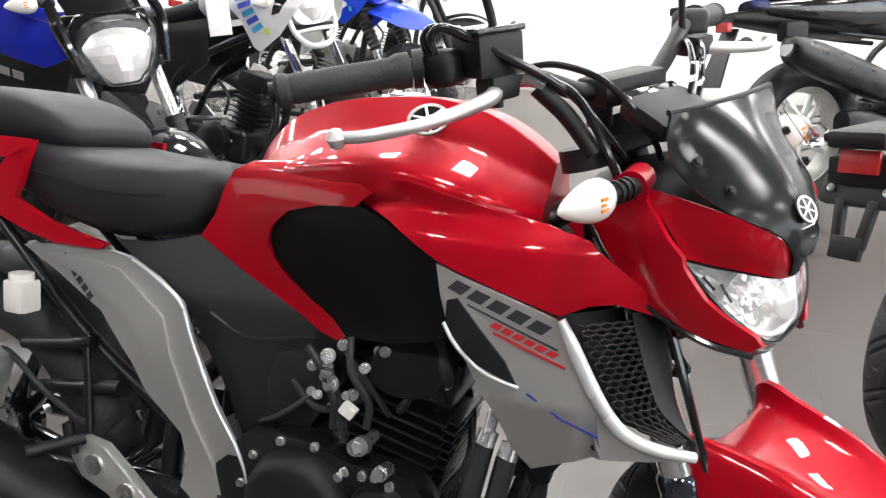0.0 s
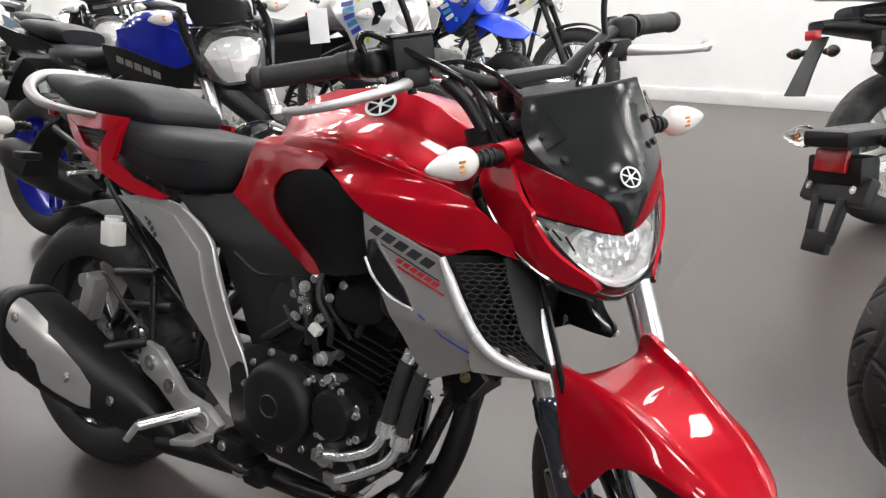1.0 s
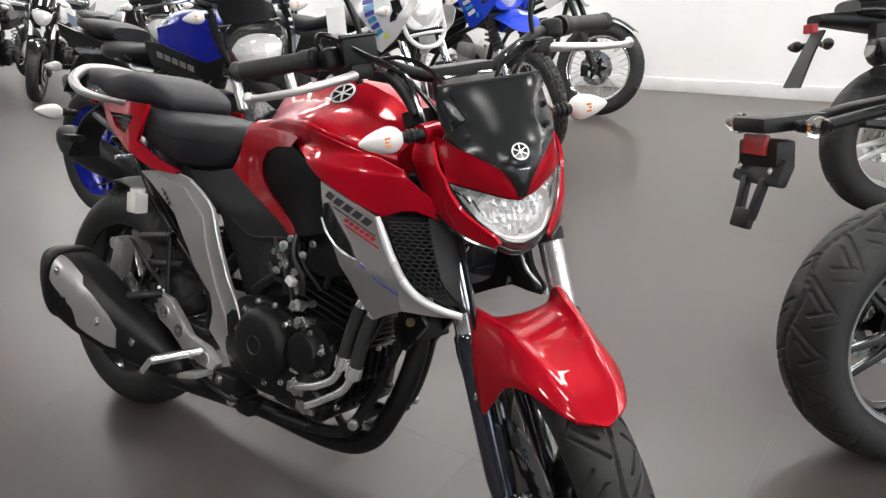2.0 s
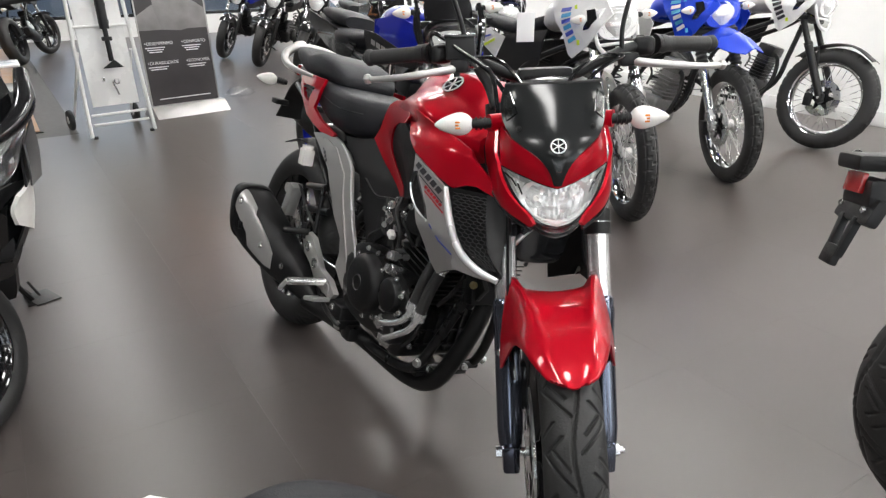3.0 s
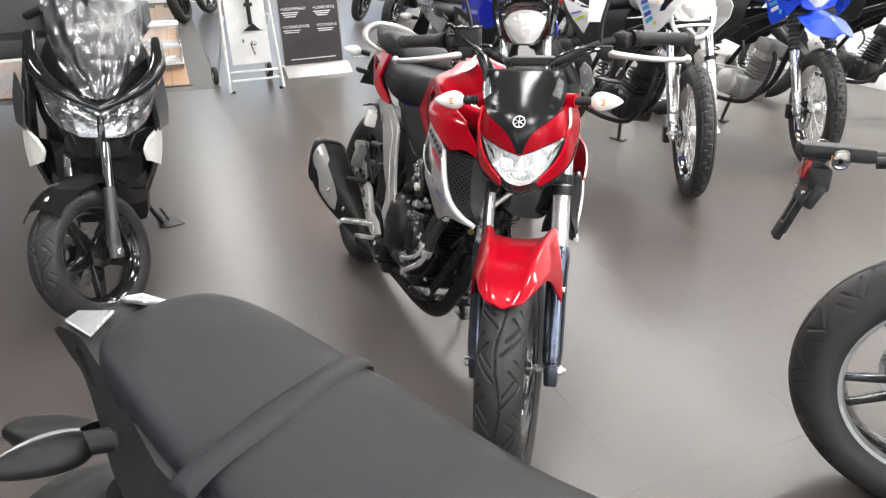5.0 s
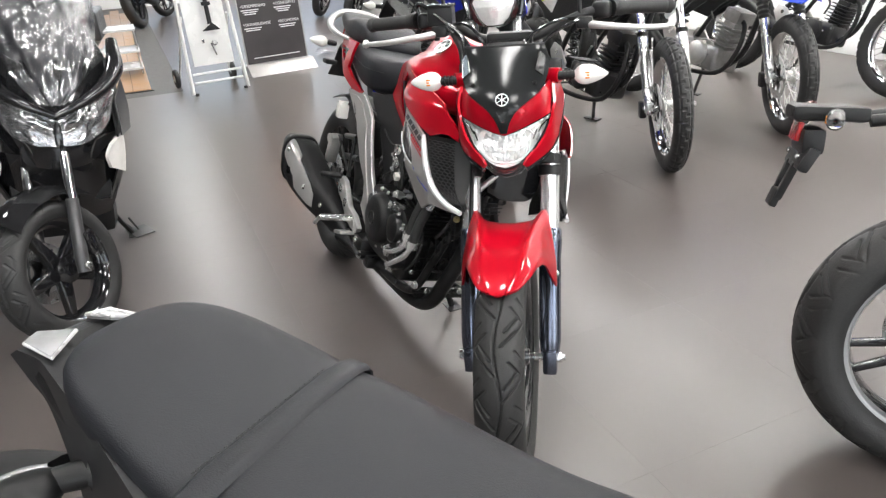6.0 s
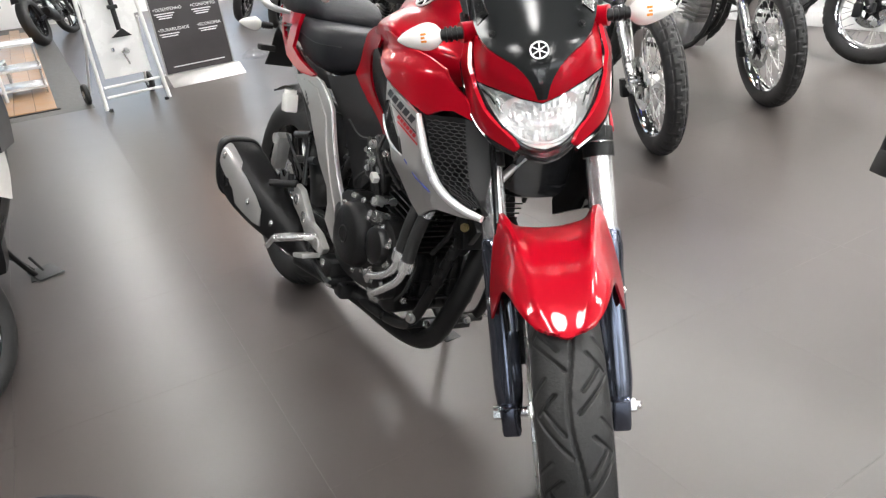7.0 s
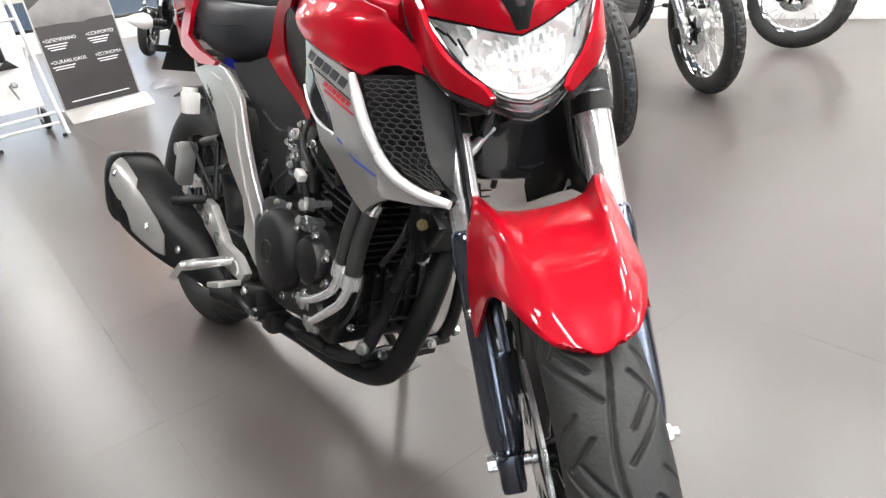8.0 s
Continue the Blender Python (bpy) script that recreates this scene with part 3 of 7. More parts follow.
both("cowl_side", lambda: panel([(.500, .936), (.478, .915), (.470, .888), (.498, .850), (.540, .806), (.592, .772), (.632, .748), (.640, .756), (.637, .768), (.620, .790), (.602, .815), (.584, .850), (.582, .862), (.560, .888), (.532, .920)], cheek, .006, cuts=24), RED, "glossy red cowl side", S_, 40)
both("cheek_edge", lambda: tube([(x, cheek(x, z) + .002, z) for x, z in ((.478, .878), (.505, .838), (.548, .796), (.596, .762), (.632, .742))], .0045, 8, 4), GLOSSBLACK, "black rim under the cowl", S_)
eyebrow, jaw = mirror_row(BROW), mirror_row(JAW)
mids = [[tuple(np.array(a) * (1 - q) + np.array(b) * q + np.array((.012 * math.sin(q * math.pi) * max(0, 1 - (abs(a[1]) / .10) ** 2), 0, 0))) for a, b in zip(eyebrow, jaw)] for q in (.33, .67)]
face = surface([eyebrow, *mids, jaw], 4, 1)
chance = random.Random(5)
bowl = face.copy()
for i in range(1, bowl.shape[0] - 1):
    for j in range(1, bowl.shape[1] - 1):
        bowl[i, j, 0] -= .020 + .010 * chance.random()
        bowl[i, j, 2] += .003 * (chance.random() - .5)
lamp = part("headlamp", shell(bowl + np.array((-.010, 0, 0)), .003), REFLECTOR, bike, "clear headlamp with faceted chrome reflector", S_, sharp=12)
lens = part("headlamp_lens", shell(face, .003), LENS, lamp, "clear polycarbonate lens", S_, sharp=60)
lens.visible_shadow = False
for sy in (-1, 1):
    part("reflector_bowl", lathe([(.006, .0), (.014, .002), (.024, .006), (.031, .011), (.0325, .011), (.0325, .0)], 28, "x", (.594, sy * .036, .797)), REFLECTOR, lamp, "round polished bowl", S_)
    part("bulb", rod((.598, sy * .036, .797), (.610, sy * .036, .797), .006, n=14), WHITELENS, lamp, "", S_)
    part("corner_rib", join(*[rod((.604 - .014 * k, sy * (.070 + .011 * k), .826 + .008 * k), (.612 - .014 * k, sy * (.062 + .010 * k), .806 + .013 * k), .0016, n=6) for k in range(3)]), GLOSSBLACK, lamp, "", S_)
part("daytime_strip", tube([(.612, -.058, .786), (.630, -.036, .766), (.634, 0, .757), (.630, .036, .766), (.612, .058, .786)], .0030, 8, 5), REFLECTOR, lamp, "clear daytime light strip", S_)
part("lamp_rim", join(tube([(x - .003, y, z) for x, y, z in jaw], .0035, 8, 1), tube([(x - .003, y, z) for x, y, z in eyebrow], .0026, 8, 1)), GLOSSBLACK, lamp, "", S_)
chin_a = mirror_row([(.634, 0, .742), (.634, .026, .750), (.628, .050, .764)], 4)
chin_b = mirror_row([(.618, 0, .719), (.616, .026, .727), (.604, .056, .748)], 4)
low_lens = part("position_lamp", shell(surface([[(x + .001, y, z) for x, y, z in chin_a], [tuple((np.array(a) + np.array(b)) / 2 + np.array((.003, 0, 0))) for a, b in zip(chin_a, chin_b)]], 3, 1), .003), LENS, lamp, "clear lower lens", S_)
low_lens.visible_shadow = False
part("chin", shell(surface([[(x - .012, y * 1.1, z + .002) for x, y, z in chin_a], chin_b, [(.55, y * 1.5, .716 + abs(y) * .8) for _, y, _ in chin_b]], 4, 1), .004), GLOSSBLACK, bike, "black headlamp chin", S_)
part("lamp_housing", loft([oval(.39, 0, .84, .05, .06), oval(.46, 0, .85, .080, .080), oval(.53, 0, .845, .088, .080), oval(.572, 0, .82, .070, .055)], 3), BLACK, bike, "", S_)

# screen
def screen_row(z, x, half, back):
    return [(x - back * abs(s) ** 1.8, half * s, z) for s in np.linspace(-1, 1, 9)]


scr = surface([screen_row(1.002, .556, .089, .010), screen_row(.976, .581, .097, .032), screen_row(.950, .604, .097, .044), screen_row(.926, .624, .089, .040), screen_row(.906, .637, .073, .026), screen_row(.882, .647, .038, .008), screen_row(.855, .649, .017, .004), screen_row(.826, .640, .007, .001)], 5, 4)
screen = part("screen", shell(scr + np.array((.004, 0, .0)), .004), SMOKE, bike, "dark smoked fly screen", S_, sharp=50)
part("screen_lip", tube([(.556 - .010 * abs(q) ** 1.8, .089 * q, 1.003) for q in np.linspace(-1, 1, 9)], .0035, 8, 2), BLACK, screen, "", S_)
for sy in (-1, 1):
    for at in ((.575, sy * .080, .955), (.606, sy * .068, .928)):
        bolt(screen, at, (.75, sy * .3, .5), .0042, .005, BLACK, S_)
    part("screen_strip", shell(surface([[(.566, sy * .080, .990), (.556, sy * .092, .976)], [(.606, sy * .070, .955), (.590, sy * .088, .940)]], 3, 3) + np.array((.010, 0, .002)), .003), LENS, screen, "clear side strip", S_)


nose = part("screen_nose", loft([[(.652 + dx, w * c_, .866 + h * s_) for c_, s_ in ((-1, 1), (1, 1), (.25, -1), (-.25, -1))] for dx, w, h in ((-.004, .017, .017), (.004, .014, .014), (.008, .007, .008))], 2), LENS, screen, "small clear prism below the badge", S_, sharp=25)
nose.visible_shadow = False


def emblem(name, parent, m, size, ring_mat, back_mat, owner_m=None):
    """A round badge: a ring, three crossed bars and a hub."""
    full = (owner_m or Matrix()) @ m
    back = part(name, lathe([(0, -.001), (size, -.001), (size, .001), (0, .0012)], 32, "z"), back_mat, parent, "round badge with a ring and crossed bars", full)
    bars = [box(size * 1.7, size * .13, .0012, (0, 0, .0016), .0003, pose(0, 0, 0, 0, 0, 30 + 60 * k)) for k in range(3)]
    part("ring", join(lathe([(size * .84, .0008), (size * .84, .0022), (size, .0022), (size, .0008)], 32, "z", loop=True), lathe([(0, .0026), (size * .2, .0024), (size * .2, .0008)], 16, "z"), *bars), ring_mat, back, "", full)
    return back


def facing(at, normal, up=(0, 0, 1)):
    """A pose whose z axis is the normal and whose y axis is as near up as can be."""
    z = V(normal).normalized()
    x = V(up).cross(z).normalized()
    y = z.cross(x)
    return Matrix.Translation(at) @ Matrix((x, y, z)).transposed().to_4x4()


emblem("badge", bike, facing((.6475, 0, .900), (.85, 0, .53)), .0145, WHITEINK, GLOSSBLACK, S_)

# front turn signals
for sy in (-1, 1):
    part("indicator_mount", join(rod((.512, sy * .088, .930), (.526, sy * .120, .930), .017, n=18)), RED, bike, "red indicator mount", S_)
    indicator(bike, (.527, sy * .114, .930), (0, sy, 0), S_, size=.95)

# handlebar and controls
B_ = S_ @ Matrix.Translation((.068, 0, .006))
part("handlebar", tube([(.20, -.39, 1.045), (.272, -.22, 1.052), (.315, -.13, 1.030), (.338, -.06, 1.002), (.342, 0, 1.0), (.338, .06, 1.002), (.315, .13, 1.030), (.272, .22, 1.052), (.20, .39, 1.045)], .0112, 14, 6), BLACK, bike, "matt black handlebar", B_)
part("handlebar_clamp", join(box(.05, .11, .035, (.342, 0, 1.0), .008), *[rod((.342, y, .96), (.342, y, 1.01), .016) for y in (-.04, .04)]), BLACK, bike, "", B_)
for sy in (-1, 1):
    a, b = V((.203, sy * .385, 1.0455)), V((.262, sy * .248, 1.052))
    d = (b - a).normalized()
    part("grip", lathe([(0, 0), (.015, 0), (.0185, .004), (.0185, .012), (.0155, .016)] + [(.0168 if k % 2 else .0161, .020 + .0035 * (k // 2) * 2 + (.0035 if k % 2 else 0)) for k in range(28)] + [(.0165, .125), (.0195, .132), (.0195, .146), (.012, .148)], 20, "z"), RUBBER, bike, "ribbed black rubber grip", B_ @ Matrix.Translation(a) @ d.to_track_quat("Z", "Y").to_matrix().to_4x4())
    part("switchgear", join(box(.040, .044, .040, (.279, sy * .216, 1.050), .014, pose(0, 0, 0, 0, 0, sy * -20), 3), rod((.262, sy * .247, 1.052), (.268, sy * .238, 1.052), .021), box(.012, .016, .012, (.258, sy * .212, 1.066), .003), box(.014, .012, .010, (.256, sy * .222, 1.046), .003)), BLACK, bike, "black switch housing", B_)
    lever = part("lever", tube([(.322, sy * .180, 1.022), (.342, sy * .215, 1.018), (.345, sy * .29, 1.010), (.325, sy * .345, 1.006), (.308, sy * .368, 1.006)], [.010, .0085, .007, .0065, .006], 10, 6), LEVER, bike, "satin alloy lever", B_)
    part("lever_ball", lathe([(0, -.011), (.006, -.009), (.0105, 0), (.006, .009), (0, .011)], 16, "z", (.306, sy * .372, 1.006)), LEVER, lever, "", B_)
    part("lever_perch", join(box(.035, .04, .028, (.318, sy * .175, 1.026), .008), rod((.324, sy * .182, 1.005), (.324, sy * .182, 1.040), .007)), BLACK, bike, "", B_)
for sy in (-1, 1):
    part("mirror_stem", tube([(.305, sy * .165, 1.03), (.302, sy * .166, 1.10), (.292, sy * .20, 1.20), (.270, sy * .28, 1.34)], .0050, 10, 5), BLACK, bike, "black mirror stem", B_)
    part("mirror", loft([[(.262 + dx, sy * (.310 + w * math.cos(t)), 1.365 + h * math.sin(t)) for t in np.arange(18) * math.pi / 9] for dx, w, h in ((-.004, .062, .036), (.004, .066, .040), (.018, .058, .034), (.026, .025, .014))], 3), BLACK, bike, "black mirror head", B_)
res = part("brake_reservoir", box(.052, .062, .046, (.300, -.172, 1.060), .005), BLACK, bike, "square black brake fluid reservoir", B_)
part("reservoir_lid", box(.056, .066, .007, (.300, -.172, 1.086), .002), GLOSSBLACK, res, "", B_)
for dx, dy in ((-.02, -.024), (.02, .024)):
    bolt(res, (.300 + dx, -.172 + dy, 1.089), (0, 0, 1), .004, .003, STEEL, B_)
for k, pts in enumerate(([(.315, -.135, 1.040), (.345, -.105, 1.040), (.385, -.07, 1.015), (.415, -.03, .95), (.42, 0, .86)], [(.330, -.142, 1.03), (.37, -.11, 1.01), (.42, -.10, .93), (.47, -.085, .80), (.56, -.09, .56), (.60, -.085, .44)], [(.315, .15, 1.035), (.355, .11, 1.035), (.405, .05, 1.005), (.41, .02, .93), (.38, .03, .84)], [(.29, .20, 1.03), (.345, .15, 1.03), (.395, .08, .99), (.40, .05, .90)])):
    part("cable", tube(pts, .0052 if k == 1 else .0040, 8, 8), GLOSSBLACK, bike, "black control cable", B_)
for k in range(2):
    part("throttle_cable", tube([(.272 + .012 * k, -.232, 1.066), (.274 + .012 * k, -.236, 1.086), (.290 + .010 * k, -.222, 1.092), (.322 + .006 * k, -.175, 1.060), (.365, -.11, 1.01), (.40, -.06, .93)], .0048, 10, 7), GLOSSBLACK, bike, "throttle cable", B_)
part("cable_sleeve", tube([(.338, -.136, 1.02), (.365, -.115, .985), (.395, -.105, .945)], .0105, 10, 5), BLACK, bike, "", B_)
part("banjo_bolt", join(rod((.322, -.150, 1.030), (.336, -.138, 1.030), .009, n=12), rod((.333, -.150, 1.035), (.348, -.134, 1.022), .0065, n=6)), STEEL, bike, "", B_)
meter = part("instrument_panel", box(.070, .105, .028, (.412, 0, .975), .013, pose(0, 0, 0, 0, 25, 0)), BLACK, bike, "black instrument panel", B_)
part("instrument_display", box(.05, .09, .004, (.402, 0, .991), .002, pose(0, 0, 0, 0, 25, 0)), GLOSSBLACK, meter, "", B_)

# fuel tank
def tank_ring(x, w, top, low):
    """A section with a flat top, sloping shoulders and full flanks."""
    runs = ([(0, 0), (.22, .004), (.40, .028)], [(.40, .028), (.49, .13), (.62, .28)], [(.62, .28), (.80, .38), (.97, .50), (1.0, .60), (.93, .80), (.6, .96), (0, 1.0)])
    half = [(0.0, 0.0)] + [tuple(p_) for run in runs for p_ in spline(run, 4)[1:]]
    right = [(x, -w * a_, top - (top - low) * b_) for a_, b_ in half]
    return right + [(x, -y_, z_) for _, y_, z_ in reversed(right[1:-1])]


def tank_body():
    rings = [tank_ring(-.145, .040, .808, .775), tank_ring(-.132, .064, .842, .765), tank_ring(-.108, .088, .892, .765), tank_ring(-.060, .110, .936, .775), tank_ring(.01, .140, .962, .790), tank_ring(.09, .172, .972, .800), tank_ring(.17, .192, .974, .795), tank_ring(.235, .186, .960, .780), tank_ring(.285, .158, .934, .775), tank_ring(.325, .118, .902, .785)]
    return loft(rings, 6)


tank = part("fuel_tank", tank_body(), RED, bike, "glossy red fuel tank", sharp=36)
part("filler_cap", join(lathe([(0, .014), (.022, .014), (.026, .010), (.038, .008), (.042, 0), (.042, -.02)], 32, "z", (.095, 0, .966))), STEEL, tank, "round steel filler cap")
emblem("badge", bike, facing((.170, -.1135, .9405), (.05, -.73, .68), (-.3, .0, 1)), .027, WHITEEDGE, GLOSSBLACK)
emblem("badge", bike, facing((.170, .1135, .9405), (.05, .73, .68), (-.3, .0, 1)), .027, WHITEEDGE, GLOSSBLACK)


# side shrouds
def shroud_depth(x, z):
    y = .216 - .42 * ramp_up(x - .345, .02) - .35 * ramp_up(.20 - x, .02)
    y -= .75 * ramp_up(z - .812, .005) - 1.1 * ramp_up(z - .838, .004)
    return -(y - .20 * ramp_up(.770 - z, .008))


both("tank_shroud", lambda: panel([(.098, .842), (.120, .862), (.180, .868), (.285, .846), (.345, .836), (.392, .822), (.402, .812), (.440, .785), (.478, .752), (.472, .744), (.425, .756), (.400, .752), (.370, .738), (.301, .760), (.230, .783), (.165, .818)], shroud_depth, .006, cuts=44), RED, "glossy red tank shroud", None, 40)


def flank(x, z):
    """Half-width of the tank's side skin: full above, drawn in towards the engine."""
    a, b, q = (min(1, max(0, v)) for v in ((x + .22) / .46, (x + .10) / .36, (.825 - z) / .17))
    a, b, q = (v * v * (3 - 2 * v) for v in (a, b, q))
    return (.083 + .122 * a) * (1 - q) + (.088 + .107 * b ** 1.7) * q - .9 * ramp_up(z - .862, .010)


both("tank_lower_strip", lambda: panel([(-.186, .750), (-.160, .785), (-.144, .822), (-.126, .852), (-.090, .868), (-.030, .874), (.050, .872), (.104, .862), (.132, .848), (.108, .829), (.050, .824), (-.012, .808), (-.046, .783), (-.056, .760), (-.050, .735), (-.022, .706), (.010, .684), (.052, .663), (.076, .645), (.060, .636), (.028, .641), (-.036, .671), (-.098, .703)], lambda x, z: -flank(x, z), .006, cuts=60), RED, "glossy red tank side", None, 60)
both("knee_panel", lambda: panel([(-.058, .760), (-.048, .785), (-.013, .810), (.050, .827), (.108, .832), (.150, .820), (.200, .796), (.236, .774), (.262, .700), (.215, .680), (.150, .660), (.076, .645), (.052, .660), (.010, .682), (-.024, .704), (-.052, .735)], lambda x, z: -(flank(x, z) - .004 + .004 * math.sin(9 * x)), .008, cuts=24), DEEPBLACK, "matt black knee panel", None, 45)


def scoop_depth(x, z):
    y = .216 - .42 * max(0, x - .40) - .15 * max(0, .26 - x)
    return -(y - .45 * max(0, .64 - z) * (1 if x < .42 else .35))


SCOOP = [(.228, .780), (.301, .758), (.368, .738), (.388, .712), (.408, .676), (.430, .640), (.452, .616), (.486, .600), (.524, .594), (.520, .587), (.478, .584), (.430, .584), (.390, .566), (.352, .546), (.330, .570), (.312, .612), (.278, .668), (.248, .712), (.236, .745)]
both("radiator_scoop", lambda: panel(SCOOP, scoop_depth, .006, cuts=16, creases=(("x", .40), ("x", .26), ("z", .64), ("x", .42))), SILVER, "satin silver radiator scoop", None, 45)
both("scoop_lining", lambda: panel(SCOOP, lambda x, z: scoop_depth(x, z) + .010, .003, cuts=14), BLACK, "black inner lining of the scoop", None, 45)
EDGE = [(.372, .739), (.388, .712), (.408, .676), (.430, .640), (.452, .616), (.486, .600), (.526, .593)]
both("scoop_edge", lambda: tube([(x + .002, scoop_depth(x, z) - .001, z) for x, z in EDGE], [.005, .0075, .008, .008, .008, .0075, .006], 10, 5), WHITEEDGE, "pale silver scoop edge")
both("scoop_vent", lambda: panel([(.246, .716), (.278, .678), (.334, .658), (.318, .684), (.286, .716), (.258, .746), (.246, .742)], lambda x, z: scoop_depth(x, z) - .004, .004, cuts=14), GLOSSBLACK, "black vent recess")
both("vent_lip", lambda: tube([(x, scoop_depth(x, z) - .004, z) for x, z in ((.244, .716), (.262, .692), (.296, .667), (.336, .657))], .0024, 8, 5), WHITEEDGE)


def decal(name, pts, w, mat, depth, lift=.0065, slant=0.0):
    """A flat printed stroke along a line of x and z on a side surface; slant leans its ends."""
    def make():
        rows = []
        line = np.array(pts, float)
        d = line[-1] - line[0]
        nrm = np.array((-d[1], d[0])) / np.hypot(*d)
        for q in (-.5, .5):
            off = (nrm + d / np.hypot(*d) * slant) * w * q
            rows.append([(x + off[0], depth(x + off[0], z + off[1]) - lift + .0056, z + off[1]) for x, z in line])
        return shell(np.array(rows), .0006)
    return both(name, make, mat)


def on(p, q, s):
    return (p[0] + (q[0] - p[0]) * s, p[1] + (q[1] - p[1]) * s)


a, b = (.250, .7605), (.366, .7225)
for k in range(5):
    s = k / 5
    decal("decal_bar", [on(a, b, s), on(a, b, s + .150)], .0135, GREYINK, scoop_depth, slant=.55)
for k in range(6):
    s = k / 6
    decal("decal_bar", [on((.300, .7225), (.376, .698), s), on((.300, .7225), (.376, .698), s + .13)], .007, REDINK, scoop_depth, slant=.6)
decal("decal_line", [(.302, .7130), (.384, .687)], .003, REDINK, scoop_depth)
decal("decal_line", [(.270, .7400), (.374, .7055)], .002, GREYINK, scoop_depth)
decal("decal_line", [(.345, .652), (.385, .628), (.425, .612)], .003, BLUEINK, scoop_depth)

# grille in the scoop
inner = [(.470, -.122, .748), (.477, -.122, .712), (.486, -.124, .676), (.498, -.132, .638), (.520, -.152, .598)]
outer = [(x + .004, scoop_depth(x, z) + .006, z) for x, z in ((.374, .738), (.390, .708), (.410, .672), (.442, .630), (.520, .597))]
GR = surface([outer, [tuple((np.array(p) * .5 + np.array(q) * .5) + np.array((.006, 0, 0))) for p, q in zip(outer, inner)], inner], 12, 12)


def on_grille(u, v):
    """A place on the grille, u across and v down, 0 to 1."""
    i, j = min(max(u, 0), 1) * (GR.shape[0] - 1), min(max(v, 0), 1) * (GR.shape[1] - 1)
    a_, b_ = int(min(i, GR.shape[0] - 2)), int(min(j, GR.shape[1] - 2))
    f, g = i - a_, j - b_
    return GR[a_, b_] * (1 - f) * (1 - g) + GR[a_ + 1, b_] * f * (1 - g) + GR[a_, b_ + 1] * (1 - f) * g + GR[a_ + 1, b_ + 1] * f * g


def honeycomb():
    bars, cu, cv = [], .120, .043
    for i in range(-1, 9):
        for j in range(-1, 26):
            u0, v0 = (i + (.5 if j % 2 else 0)) * cu, j * cv
            corners = [(u0, v0), (u0 + cu / 2, v0 + cv * .33), (u0 + cu / 2, v0 + cv), (u0, v0)]
            for (ua, va), (ub, vb) in ((corners[0], corners[1]), (corners[1], corners[2]), (corners[1], (u0 + cu, v0))):
                if max(ua, ub) <= .62 and min(ua, ub) >= .02 and .02 <= min(va, vb) and max(va, vb) <= .93:
                    bars.append(tube([on_grille(ua, va) + (.005, -.004, 0), on_grille(ub, vb) + (.005, -.004, 0)], .0017, 5, smooth=False))
    return join(*bars)


both("grille_back", lambda: shell(GR + np.array((-.016, .014, 0)), .004), DEEPBLACK, "", None, 60)
both("grille", honeycomb, BLACK, "black honeycomb grille")
both("grille_frame", lambda: shell(GR[14:], .008), BLACK, "matt black inner duct", None, 60)

# seats
part("rider_seat", loft([oval(-.600, 0, .838, .080, .016, power=3), oval(-.560, 0, .836, .115, .026, power=4), oval(-.50, 0, .832, .132, .036, power=4.6), oval(-.44, 0, .812, .138, .052, power=4.6), oval(-.36, 0, .797, .140, .060, power=4.6), oval(-.29, 0, .793, .136, .060, power=4.6), oval(-.240, 0, .795, .120, .056, power=4.2), oval(-.208, 0, .800, .098, .052, power=3.6), oval(-.184, 0, .808, .072, .036, power=3.2), oval(-.170, 0, .815, .044, .020, power=3), oval(-.162, 0, .818, .022, .008)], 6), VINYL, bike, "black vinyl rider seat", sharp=60)
part("pillion_seat", loft([oval(-.424, 0, .874, .060, .008, power=3), oval(-.432, 0, .876, .088, .020, power=4), oval(-.464, 0, .885, .104, .032, power=4.6), oval(-.52, 0, .896, .112, .041, power=4.6), oval(-.60, 0, .904, .114, .045, power=4.6), oval(-.69, 0, .902, .108, .036, power=4.2), oval(-.76, 0, .916, .100, .034, power=3.4), oval(-.83, 0, .929, .086, .024, power=3), oval(-.89, 0, .938, .060, .012, power=3), oval(-.91, 0, .940, .036, .005)], 6), VINYL, bike, "black vinyl pillion seat", sharp=60)
part("seat_seam", tube([(-.54, -.128, .836), (-.44, -.1405, .822), (-.36, -.1425, .808), (-.29, -.1385, .804), (-.225, -.114, .806)], .0012, 6, 5), BLACK, bike, "stitched seam along the seat side")

# tail
def tail_depth(x, z):
    return -(.150 - .22 * max(0, -x - .52) - .2 * max(0, z - .83))


both("tail_panel_upper", lambda: panel([(-.735, .862), (-.57, .872), (-.446, .870), (-.470, .838), (-.498, .840), (-.655, .838)], tail_depth, .010, cuts=14), RED, "glossy red tail panel", None, 50)
both("tail_panel_lower", lambda: panel([(-.735, .862), (-.655, .836), (-.604, .800), (-.530, .792), (-.498, .838), (-.446, .868), (-.462, .810), (-.478, .780), (-.415, .753), (-.344, .737), (-.300, .729), (-.314, .720), (-.40, .720), (-.459, .733), (-.543, .760), (-.664, .804)], tail_depth, .010, cuts=14), RED, "glossy red tail panel", None, 50)
both("tail_insert", lambda: panel([(-.660, .840), (-.498, .844), (-.528, .788), (-.606, .796)], lambda x, z: tail_depth(x, z) + .012, .006, cuts=12), BLACK, "black slatted insert")
